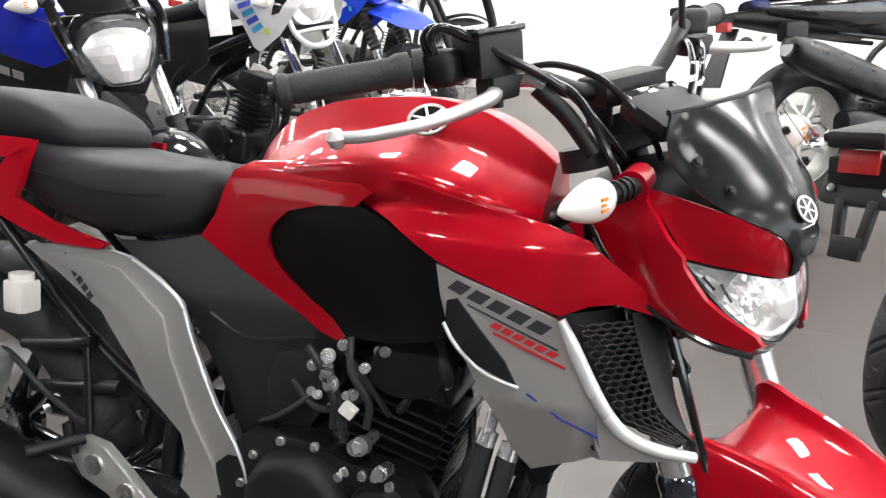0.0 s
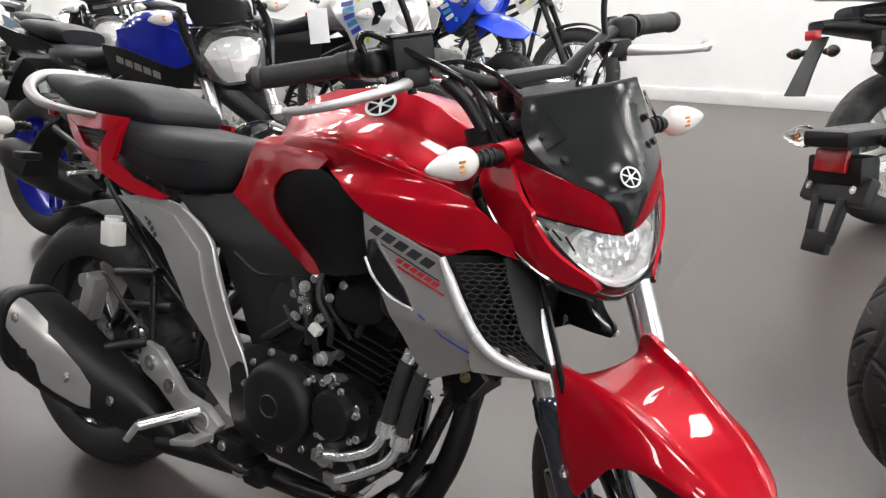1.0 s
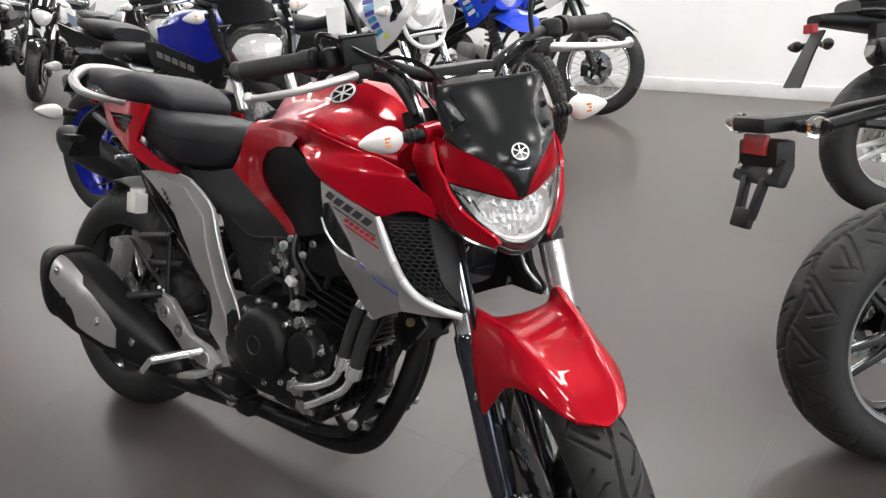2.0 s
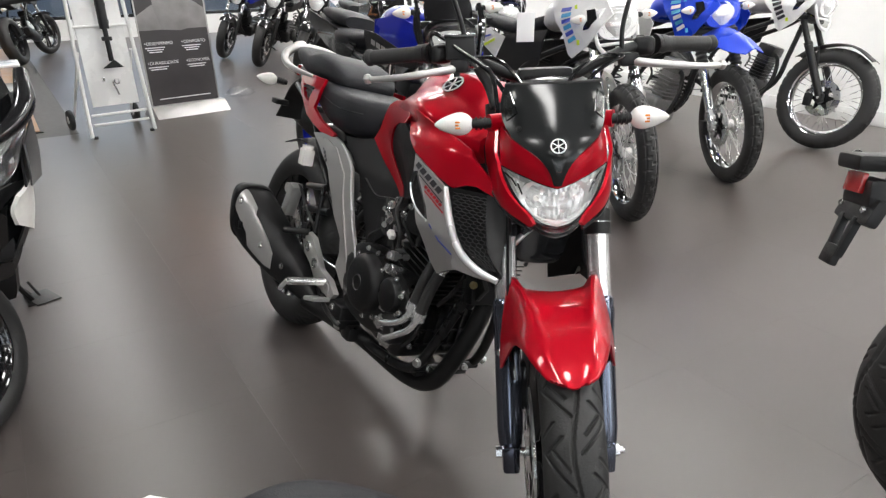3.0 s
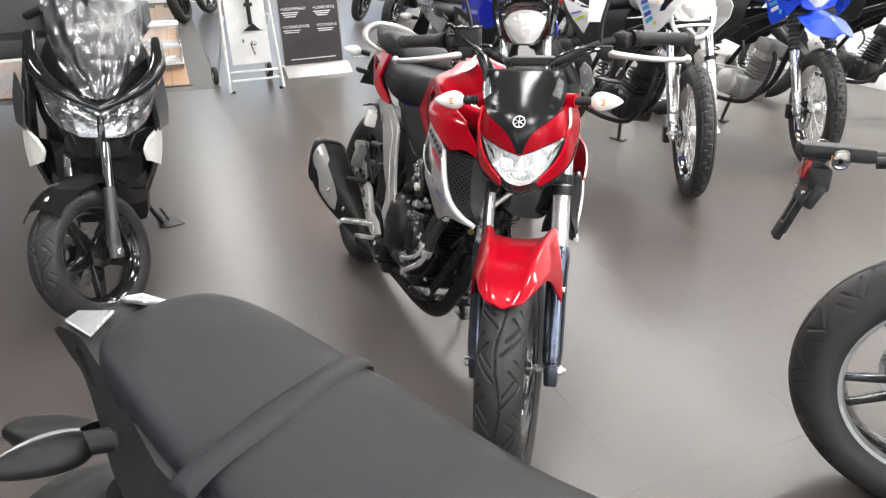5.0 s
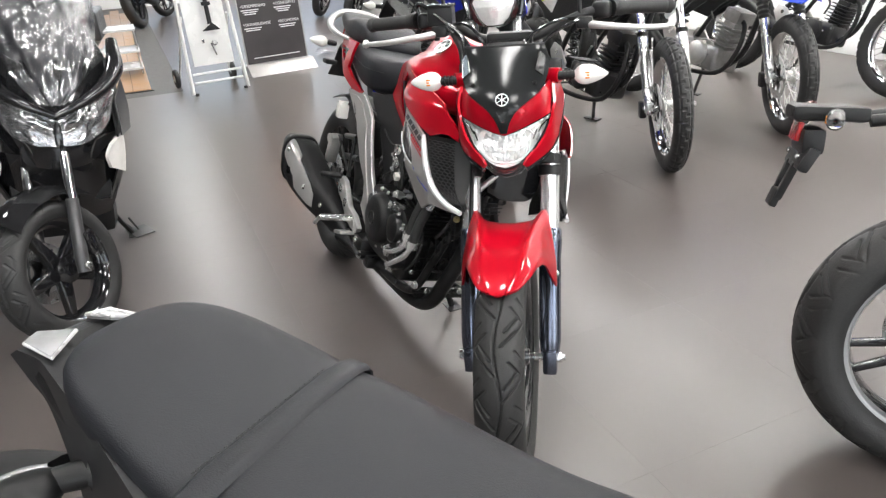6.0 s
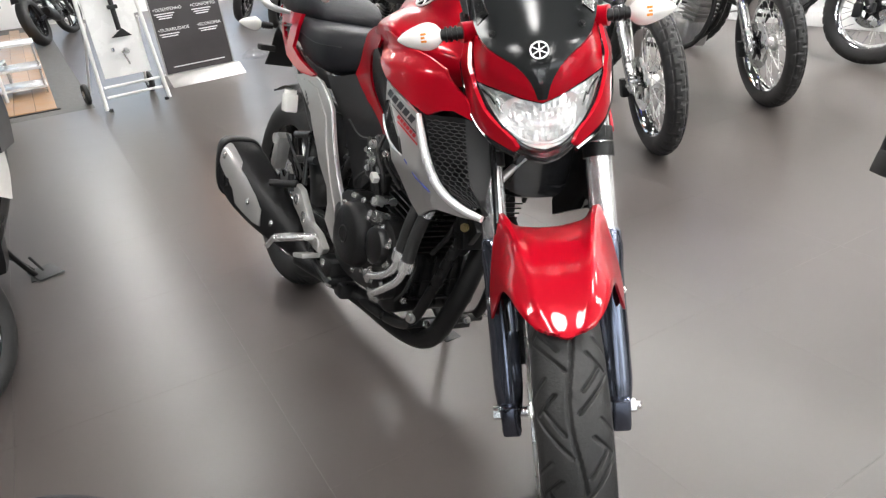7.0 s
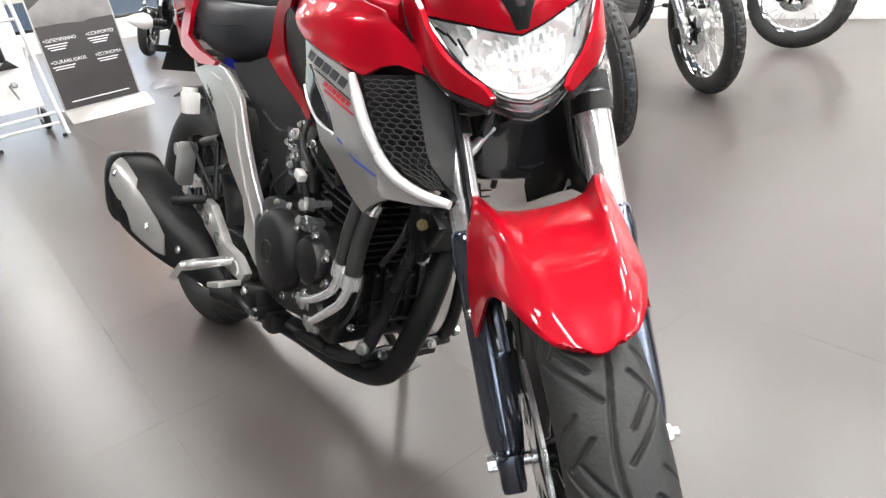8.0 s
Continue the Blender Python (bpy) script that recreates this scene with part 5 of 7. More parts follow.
def standing(x, y, heading, lean=10.0):
    return pose(x, y, 0.004, 0, 0, heading) @ pose(0, 0, 0, -lean, 0, 0)


def small_engine(b, metal, fins=6):
    """A single-cylinder engine with fins, covers and a down pipe."""
    e = part("engine", join(box(.30, .22, .15, (.03, 0, .36), .03, pose(0, 0, 0, 0, 6, 0), 3), box(.15, .19, .07, (-.12, 0, .42), .02)), metal, b, "finned single-cylinder engine")
    t = pose(.14, 0, .42, 0, 14, 0)
    part("cylinder", box(.10, .12, .17, (0, 0, .08), .012), metal, e, "", t)
    for k in range(fins):
        part("cooling_fin", box(.14, .17, .006, (0, 0, .02 + .022 * k), .0015), metal, e, "", t)
    part("cylinder_head", box(.13, .15, .08, (0, 0, .20), .02), metal, e, "", t)
    for sy in (-1, 1):
        part("engine_cover", lathe([(0, sy * .150), (.05, sy * .148), (.072, sy * .138), (.078, sy * .10)], 30, "y", (.03, 0, .37)), ALU if metal is GREYCAST else metal, e)
        for k in range(6):
            bolt(e, (.03 + .085 * math.cos(k * 1.05), sy * .112, .37 + .08 * math.sin(k * 1.05)), (0, sy, 0), .006, .007, STEEL)
    part("exhaust_header", tube([(.22, -.02, .60), (.275, -.03, .55), (.285, -.05, .42), (.22, -.08, .285), (.05, -.11, .255), (-.2, -.13, .27)], .014, 12, 5), BLACK, b, "black exhaust header")
    part("hose", tube([(.05, -.10, .62), (.12, -.13, .55), (.10, -.13, .48)], .007, 8, 5), RUBBER, b)
    return e


def bars(b, S, z=1.06, half=.40, x=.30, lever=True, grip_mat=None):
    part("handlebar", tube([(x - .12, -half, z), (x - .03, -.20, z + .005), (x + .02, -.08, z - .04), (x + .02, .08, z - .04), (x - .03, .20, z + .005), (x - .12, half, z)], .011, 10, 5), BLACK, b, "black handlebar", S)
    for sy in (-1, 1):
        a, c = V((x - .12, sy * half, z)), V((x - .055, sy * .255, z + .004))
        part("grip", lathe([(0, -.004), (.017, -.004), (.019, .008), (.016, .014), (.0165, .125), (.020, .135), (.012, .140)], 16, "z"), RUBBER, b, "black rubber grip", S @ Matrix.Translation(a) @ (c - a).normalized().to_track_quat("Z", "Y").to_matrix().to_4x4())
        part("switchgear", box(.045, .05, .05, (x - .02, sy * .215, z), .012), BLACK, b, "", S)
        if lever:
            part("lever", tube([(x + .02, sy * .18, z - .02), (x + .04, sy * .24, z - .025), (x - .0, sy * .37, z - .03)], [.009, .007, .006], 8, 5), STEEL, b, "polished alloy lever", S)
        part("mirror_stem", tube([(x + .0, sy * .17, z), (x - .01, sy * .18, z + .08), (x - .03, sy * .25, z + .19)], .006, 8, 5), BLACK, b, "", S)
    part("cable", tube([(x + .03, -.13, z), (x + .09, -.06, z + .02), (x + .12, 0, z - .08), (x + .08, 0, z - .2)], .005, 8, 6), GLOSSBLACK, b, "", S)


def fork(b, S, r, rake, half, top, lower_mat, upper_mat, lower_to=.60, boots=False):
    def at(z, y):
        return (.665 - (z - r) * math.tan(radians(rake)), y, z)
    for sy in (-1, 1):
        y = sy * half
        leg = part("fork_lower", tube([at(r - .03, y), at(r + .02, y), at(lower_to, y)], [.020, .026, .026], 16, smooth=False), lower_mat, b, "fork leg", S)
        part("axle_lug", box(.05, .036, .06, at(r, y), .008), lower_mat, leg, "", S)
        if boots:
            part("fork_boot", tube([at(lower_to - .02 + .012 * k, y) for k in range(int((top - lower_to) / .012))], [.034 if k % 2 else .027 for k in range(int((top - lower_to) / .012))], 14, smooth=False), RUBBER, leg, "ribbed black fork boot", S)
        else:
            part("fork_tube", rod(at(lower_to - .01, y), at(top, y), .020, n=18), upper_mat, leg, "", S)
            part("fork_seal", rod(at(lower_to, y), at(lower_to + .02, y), .0285, n=18), BLACK, leg, "", S)
    part("front_axle", join(rod((.665, -half - .03, r), (.665, half + .03, r), .009), rod((.665, half + .018, r), (.665, half + .032, r), .014, n=6)), STEEL, b, "", S)
    part("triple_clamp", join(box(.09, half * 2 + .05, .03, at(top - .14, 0), .01), box(.09, half * 2 + .05, .03, at(top - .01, 0), .01)), BLACK, b, "", S)


def side_stand(b):
    part("side_stand", join(tube([(-.08, .09, .30), (-.19, .18, .185), (-.32, .295, .072)], .012, 8, 4), box(.10, .06, .008, (-.33, .30, .062), .002, pose(0, 0, 0, 10, 0, 25))), ENGINE, b, "black side stand, folded out")


def chassis(b, mat=None, tail=-.80):
    mat = mat or ENGINE
    part("frame", join(*[tube([(.38, s * .03, .88), (.20, s * .10, .80), (-.10, s * .12, .66), (-.24, s * .11, .45)], .016, 8, 4) for s in (-1, 1)], *[tube([(-.15, s * .10, .70), (-.45, s * .09, .74), (tail, s * .06, .80)], .011, 8, 4) for s in (-1, 1)], tube([(.37, 0, .80), (.33, 0, .60), (.28, 0, .40), (.10, 0, .26)], .018, 8, 4)), mat, b, "black tubular frame")
    part("swingarm", join(*[tube([(-.20, s * .08, .35), (-.45, s * .10, .345), (-.70, s * .10, .315)], .022, 8, 4) for s in (-1, 1)]), mat, b, "swingarm")
    part("shock_absorber", tube([(-.28 - .03 * math.sin(k * .9), .03 * math.cos(k * .9), .62 - .006 * k) for k in range(36)], .006, 6, 1), mat, b)
    part("footrest", rod((-.16, -.10, .36), (-.18, -.24, .355), .011, n=10), STEEL, b)
    part("footrest", rod((-.16, .10, .36), (-.18, .24, .355), .011, n=10), STEEL, b)


def drive_side(b):
    """Chain, sprockets and cast footrest brackets of a parked machine."""
    for sy in (-1, 1):
        br = part("footrest_bracket", plate([(-.12, .42), (-.20, .50), (-.27, .52), (-.30, .47), (-.24, .38), (-.16, .33)], sy * .135 - .008, sy * .135 + .008, bevel=.004), ALU, b, "grey cast footrest bracket")
        for u, v in ((-.22, .47), (-.17, .39)):
            bolt(br, (u, sy * .145, v), (0, sy, 0), .010, .008, STEEL)
    part("rear_sprocket", lathe([(.06, .075), (.095, .075), (.095, .081), (.06, .081)], 40, "y", (-.69, 0, .315), loop=True), STEEL, b, "bright rear sprocket")
    part("chain", join(*[rod((-.69, .078, .315 + z), (-.20, .078, .34 + z * .4), .006, n=6) for z in (-.092, .092)]), GREYCAST, b, "steel drive chain")
    part("gear_lever", tube([(-.12, .15, .30), (.0, .16, .28), (.06, .17, .29)], .006, 8, 4), STEEL, b, "bright gear lever")


def plain_depth(y0, lean_in=.25, z0=.85):
    return lambda x, z: -(y0 - lean_in * abs(z - z0) - .25 * max(0, x - .30))


def pair(b, name, make, mat, label="", m=None):
    part(name, make(), mat, b, label, m, 45)
    part(name, mirrored(make()), mat, b, label, m, 45)


def stroke(b, name, a, c, w, depth, mat, m=None):
    """A printed bar on both sides of a machine."""
    d = np.array(c) - np.array(a)
    n = np.array((-d[1], d[0])) / np.hypot(*d) * w / 2
    pts = [np.array(a) - n, np.array(c) - n, np.array(c) + n, np.array(a) + n]

    def make():
        return shell(np.array([[(p[0], depth(*p) - .006, p[1]) for p in (pts[0], pts[1])], [(p[0], depth(*p) - .006, p[1]) for p in (pts[3], pts[2])]]), .0008)
    pair(b, name, make, mat, "", m)


def enduro(name_label, x, y, heading, steer, body, ink, beak, boots, lower_mat, metal, lean=11.0, wheel_style="wire", mask=True, fork_mat=None, low_guard=True):
    """A trail bike: spoked wheels with block tyres, tall side shrouds, a masked headlamp and a long seat."""
    b = thing("trail_bike", name_label, "motorcycle", standing(x, y, heading, lean), "parked trail bikes")
    S = turn_about(.80, 27, steer)
    wheel(b, "front_wheel", S @ pose(.665, 0, .335), .335, .090, .245, tread_block, 300, 30, "wire", disc=-1, disc_r=.12, label="spoked front wheel with a block tyre", hub_w=.05)
    wheel(b, "rear_wheel", pose(-.68, 0, .318), .318, .110, .225, tread_block, 240, 26, "wire", disc=0, label="spoked rear wheel with a block tyre", hub_w=.06)
    fork(b, S, .335, 27, .098, .98, lower_mat, fork_mat or CHROME, .66, boots)
    part("brake_caliper", box(.05, .035, .085, (.60, -.118, .315), .01), BLACK, b, "", S)
    bars(b, S, 1.12, .40, .30)
    chassis(b)
    drive_side(b)
    small_engine(b, metal)
    side_stand(b)
    part("fuel_tank", loft([oval(-.06, 0, .90, .08, .04), oval(0, 0, .94, .125, .075), oval(.12, 0, .96, .145, .085), oval(.25, 0, .96, .13, .075), oval(.33, 0, .95, .09, .05)], 4), body, b, "fuel tank", sharp=60)
    part("seat", loft([oval(.02, 0, .93, .06, .02), oval(-.05, 0, .90, .105, .045, power=3), oval(-.25, 0, .855, .125, .045, power=3), oval(-.45, 0, .875, .120, .045, power=3), oval(-.68, 0, .905, .095, .035, power=3), oval(-.74, 0, .91, .06, .016)], 4), VINYL, b, "long black vinyl seat", sharp=60)
    dep = plain_depth(.215, .30, .90)
    pair(b, "side_shroud", lambda: panel([(.10, 1.00), (.30, 1.03), (.44, 1.02), (.50, .96), (.47, .90), (.385, .80), (.300, .735), (.275, .75), (.235, .85), (.16, .93)], dep, .006, 12), body, "side shroud with printed stripes")
    pair(b, "shroud_vent", lambda: panel([(.36, .965), (.40, .975), (.43, .93), (.40, .88), (.37, .87), (.385, .92)], lambda u, w: dep(u, w) - .005, .004, 10), GLOSSBLACK)
    for k in range(6):
        q = k / 6
        stroke(b, "decal_bar", (.205 + .095 * q, .955 - .175 * q), (.270 + .070 * q, .965 - .155 * q), .020, dep, ink[k % 2])
    stroke(b, "decal_stripe", (.290, .985), (.345, .80), .016, dep, ink[2])
    dep2 = plain_depth(.150, .15, .80)
    pair(b, "side_cover", lambda: panel([(.05, .86), (-.10, .84), (-.40, .80), (-.62, .84), (-.72, .87), (-.60, .77), (-.38, .62), (-.15, .58), (.02, .68)], dep2, .008, 12), BLACK, "black side cover")
    pair(b, "tail_panel", lambda: panel([(-.28, .80), (-.50, .84), (-.66, .855), (-.50, .75), (-.36, .68)], lambda u, w: dep2(u, w) - .006, .006, 10), WHITE, "white tail panel")
    stroke(b, "decal_stripe", (-.36, .78), (-.46, .74), .015, lambda u, w: dep2(u, w) - .008, ink[2])
    stroke(b, "decal_stripe", (-.40, .80), (-.51, .775), .010, lambda u, w: dep2(u, w) - .008, ink[0])
    part("grab_rail", tube([(-.48, -.115, .885), (-.70, -.12, .91), (-.84, -.07, .93), (-.84, .07, .93), (-.70, .12, .91), (-.48, .115, .885)], .011, 8, 4), BLACK, b, "black grab rail")
    part("rear_mudguard", shell(surface([[(-.66, yy, .83) for yy in (-.07, 0, .07)], [(-.88, yy, .80) for yy in (-.06, 0, .06)], [(-1.02, yy, .62) for yy in (-.05, 0, .05)]], 4, 3), .006), BLACK, b, "black rear mudguard")
    part("tail_lamp", box(.03, .10, .04, (-.90, 0, .84), .01), REDLENS, b, "red tail lamp")
    part("silencer", loft([oval(-.20, -.15, .33, .03, .03), oval(-.35, -.17, .42, .05, .05), oval(-.62, -.19, .56, .052, .055), oval(-.80, -.195, .64, .045, .045)], 3), BLACK, b, "black silencer")
    for sy in (-1, 1):
        indicator(b, (.44, sy * .10, .965), (0, sy, 0), S)
        indicator(b, (-.86, sy * .05, .78), (-.1, sy, 0))
    # masked headlamp
    lampb = part("headlamp", loft([oval(.38, 0, .945, .06, .06), oval(.46, 0, .945, .105, .085, power=2.8), oval(.505, 0, .94, .100, .078, power=2.8)], 3), body if mask else BLACK, b, "headlamp in a moulded mask", S)
    def lamp_rows(dx, k):
        return [[(xx + dx - .03 * abs(q) ** 2, w * k * q, .94 + (zz - .94) * k) for q in np.linspace(-1, 1, 9)] for zz, xx, w in ((1.008, .500, .088), (.985, .522, .098), (.945, .536, .094), (.905, .534, .072), (.872, .520, .046))]
    facets, pick = surface(lamp_rows(-.010, .93), 2, 1), random.Random(4)
    for i in range(1, facets.shape[0] - 1):
        for j in range(1, facets.shape[1] - 1):
            facets[i, j, 0] -= .006 * pick.random()
    part("reflector", shell(facets, .003), REFLECTOR, lampb, "faceted reflector", S, 8)
    part("lens_cover", shell(surface(lamp_rows(.006, 1.0), 3, 2), .003), LENS, lampb, "clear headlamp lens", S, 60).visible_shadow = False
    part("visor", shell(surface([screen_row(1.12, .40, .085, .05), screen_row(1.05, .46, .11, .05), screen_row(1.00, .51, .10, .03)], 3, 2), .004), BLACK if not mask else body, lampb, "small fly screen", S)
    if beak:
        part("beak", shell(surface([[(.40, yy * .8, .86 - abs(yy) * .3) for yy in (-.10, -.05, 0, .05, .10)], [(.58, yy, .865 - abs(yy) * .5) for yy in (-.11, -.06, 0, .06, .11)], [(.74, yy, .835 - abs(yy) * .7) for yy in (-.10, -.055, 0, .055, .10)], [(.88, yy, .775 - abs(yy) * .5) for yy in (-.05, -.03, 0, .03, .05)]], 5, 4), .005), body, b, "high pointed front mudguard", S)
    else:
        # moulded frame below the mask
        part("mask_frame", join(*[tube([(.47, s * .105, .92), (.50, s * .095, .84), (.515, s * .05, .79), (.52, 0, .78)], .011, 8, 4) for s in (-1, 1)], tube([(.50, -.09, .84), (.515, 0, .845), (.50, .09, .84)], .008, 8, 4)), body, b, "white moulded frame under the headlamp", S)
        if low_guard:
            part("front_mudguard", shell(surface([[(.665 + .362 * math.sin(radians(a)), yy, .335 + .362 * math.cos(radians(a)) - 3.0 * yy * yy) for yy in (-.055, -.03, 0, .03, .055)] for a in (42, 20, 0, -25, -45)], 4, 3), .004), BLACK, b, "black front mudguard", S)
        for sy in (-1, 1):
            part("mudguard_stay", rod((.62, sy * .075, .36), (.55, sy * .06, .66), .006, n=8), lower_mat, b, "", S)
    return b


def naked(label, x, y, heading, steer, tank, rim, lean=12.0, headlamp=True, film=False, tail=True, group="parked street bikes", seat=True, front=True, wheel_r=.315, badge=False, fine=240, tanked=True, rear_w=.150, bar_z=1.05, frame_tail=-.80, size=1.0):
    """A naked street bike."""
    b = thing("street_bike", label, "motorcycle", standing(x, y, heading, lean) @ Matrix.Scale(size, 4), group)
    S = turn_about(.785, 24.7, steer)
    wheel(b, "front_wheel", S @ pose(.68, 0, .300), .300, .110, .216, tread_road, fine, 26 if fine < 300 else 70, "cast", rim, disc=1, disc_r=.145, label="cast front wheel", hub_w=.05)
    wheel(b, "rear_wheel", pose(-.69, 0, wheel_r), wheel_r, rear_w, .216, tread_road, fine, 26 if fine < 300 else 70, "cast", rim, disc=1, disc_r=.11, label="cast rear wheel", hub_w=.06)
    fork(b, S, .300, 24.7, .100, .92, BLACK, FORKTUBE, .60)
    bars(b, S, bar_z, .375, .31)
    chassis(b, None, frame_tail)
    drive_side(b)
    small_engine(b, ENGINE)
    part("front_mudguard", shell(surface([[(.68 + .325 * math.sin(radians(a)), yy, .30 + .325 * math.cos(radians(a)) - 4.0 * yy * yy) for yy in (-.065, -.035, 0, .035, .065)] for a in (40, 20, 0, -25, -45)], 4, 3), .004), GLOSSBLACK, b, "black front mudguard", S)
    if tanked:
        part("fuel_tank", loft([oval(-.10, 0, .80, .07, .04), oval(-.04, 0, .835, .12, .085), oval(.08, 0, .865, .155, .095, power=3.2), oval(.20, 0, .875, .165, .085, power=3.4), oval(.30, 0, .865, .14, .070, power=3), oval(.34, 0, .86, .10, .07)], 5), tank, b, "glossy fuel tank", sharp=60)
    dep = plain_depth(.200, .25, .82)
    if tanked:
        pair(b, "tank_shroud", lambda: panel([(.06, .88), (.24, .91), (.40, .87), (.45, .80), (.36, .76), (.22, .78), (.10, .82)], dep, .006, 12), tank, "glossy tank shroud")
        pair(b, "radiator_cover", lambda: panel([(.0, .83), (.12, .82), (.36, .76), (.44, .79), (.40, .70), (.22, .70), (.02, .74)], lambda u, w: dep(u, w) - .004, .008, 12), BLACK, "matt black side cover")
    if badge:
        for k in range(5):
            stroke(b, "decal_bar", (.085 + .045 * k, .783 - .010 * k), (.120 + .045 * k, .775 - .010 * k), .022, lambda u, w: dep(u, w) - .006, SILVER)
    if seat:
        part("rider_seat", loft([oval(-.52, 0, .80, .10, .03, power=3), oval(-.42, 0, .785, .14, .05, power=3), oval(-.25, 0, .775, .13, .045, power=3), oval(-.10, 0, .80, .07, .03)], 4), VINYL, b, "black vinyl rider seat", sharp=60)
        part("pillion_seat", loft([oval(-.42, 0, .86, .09, .03, power=3), oval(-.52, 0, .875, .11, .04, power=3), oval(-.70, 0, .90, .09, .03, power=3), oval(-.80, 0, .91, .05, .012)], 4), VINYL, b, "black vinyl pillion seat", sharp=60)
    if film:
        part("seat_wrap", shell(surface([[(-.50 + .14 * i, yy, .855 - .04 * i + .014 * math.sin(i * 7 + j * 5) - 2.5 * yy * yy) for j, yy in enumerate((-.15, -.10, -.05, 0, .05, .10, .15))] for i in range(4)], 4, 3), .001), FILM, b, "clear plastic film over the seat").visible_shadow = False
    dep2 = plain_depth(.135, .15, .78)
    if tail:
        pair(b, "tail_panel", lambda: panel([(-.20, .76), (-.45, .82), (-.85, .90), (-.80, .84), (-.55, .73), (-.30, .66)], dep2, .008, 12), GLOSSBLACK, "gloss black tail panel")
        part("tail_core", loft([oval(-.30, 0, .74, .11, .05, power=3), oval(-.60, 0, .81, .10, .045, power=3), oval(-.86, 0, .875, .05, .02)], 3), BLACK, b)
        part("tail_lamp", box(.03, .09, .03, (-.87, 0, .868), .008), REDLENS, b, "red tail lamp")
        part("rear_mudguard", shell(surface([[(-.74, yy, .80) for yy in (-.045, 0, .045)], [(-.88, yy, .70) for yy in (-.04, 0, .04)], [(-.95, yy, .58) for yy in (-.055, 0, .055)]], 4, 3), .006), BLACK, b, "black plate holder")
        for sy in (-1, 1):
            indicator(b, (-.88, sy * .05, .70), (-.1, sy, 0))
    part("silencer", loft([oval(-.15, -.14, .26, .03, .03), oval(-.30, -.17, .30, .055, .07), oval(-.58, -.20, .37, .058, .075), oval(-.66, -.205, .39, .04, .05)], 3), BLACK, b, "short black silencer")
    if headlamp:
        hb = part("headlamp", loft([oval(.40, 0, .84, .07, .07), oval(.47, 0, .84, .120, .100, power=2.6), oval(.505, 0, .825, .108, .094, power=2.6)], 3), GLOSSBLACK, b, "clear trapezoid headlamp in a black shell", S)

        def lamp_rows(dx, k):
            return [[(xx + dx - .03 * abs(q) ** 2, w * k * q, .825 + (zz - .825) * k) for q in np.linspace(-1, 1, 9)] for zz, xx, w in ((.905, .505, .112), (.87, .535, .110), (.82, .552, .092), (.77, .550, .070), (.735, .538, .048))]
        facets, pick = surface(lamp_rows(-.012, .93), 2, 1), random.Random(3)
        for i in range(1, facets.shape[0] - 1):
            for j in range(1, facets.shape[1] - 1):
                facets[i, j, 0] -= .005 * pick.random()
        part("reflector", shell(facets, .003), REFLECTOR, hb, "", S, 8)
        part("lens_cover", shell(surface(lamp_rows(.004, 1.0), 3, 2), .003), LENS, hb, "", S, 60).visible_shadow = False
        part("fly_screen", shell(surface([screen_row(1.05, .40, .07, .03), screen_row(.99, .46, .10, .05), screen_row(.93, .52, .10, .05)], 4, 2), .004), GLOSSBLACK, hb, "small black fly screen", S)
        for sy in (-1, 1):
            part("lamp_cheek", tube([(.44, sy * .13, .98), (.50, sy * .135, .90), (.53, sy * .115, .78)], [.012, .018, .010], 8, 4), GLOSSBLACK, hb, "", S)
            indicator(b, (.45, sy * .115, .965), (0, sy, 0), S)
    side_stand(b)
    return b


blue_bike = naked("blue and black naked street bike with a film-wrapped seat", -1.66, .80, 1, -33, BLUE, BLUE, film=True, badge=True, size=1.06)
tag_at = blue_bike.matrix_world.inverted() @ pose(-1.01, 1.25, .935, 0, 0, -25)
part("price_tag", join(box(.0016, .080, .125, (0, 0, 0), .0004), rod((0, 0, .0625), (-.02, -.03, .16), .0012, n=6)), WHITEINK, blue_bike, "white paper tag on a string", tag_at)
enduro("white trail bike with blue and lime stripes on its side stand", -1.457, 1.693, 0, -31, WHITE, (BLUEINK, CYAN, LIME), False, False, STEEL, ENGINE, low_guard=False)
enduro("bright blue trail bike with a high pointed front mudguard", -1.59, 2.66, 0, -31, ENDURO, (CYAN, WHITEINK, CYAN), True, True, STEEL, GREYCAST)
enduro("white trail bike with black fork parked close to the wall", -1.73, 3.83, 4, 0, WHITE, (GREYINK, GREYINK, LIME), False, False, BLACK, ENGINE, fork_mat=BLACK)
naked("blue street bike parked far down the showroom", -9.15, 2.5, -45, 10, BLUE, GLOSSBLACK, group="bikes in the far row", fine=120)
naked("black street bike parked far down the showroom", -7.92, 2.6, -45, 10, GLOSSBLACK, GLOSSBLACK, group="bikes in the far row", fine=120)
naked("white street bike parked far down the showroom", -6.9, 2.75, -45, 10, WHITE, GLOSSBLACK, group="bikes in the far row", fine=120)
naked("black and white street bike behind the blue one", -3.75, 1.75, -5, -20, GLOSSBLACK, GLOSSBLACK, group="bikes in the middle row", fine=120)
naked("white street bike in the middle of the showroom", -3.9, 2.9, -5, -20, WHITE, GLOSSBLACK, group="bikes in the middle row", fine=120)
naked("black street bike parked near the wooden floor", -10.2, -.2, 160, -20, GLOSSBLACK, GLOSSBLACK, group="bikes in the far row", fine=120)

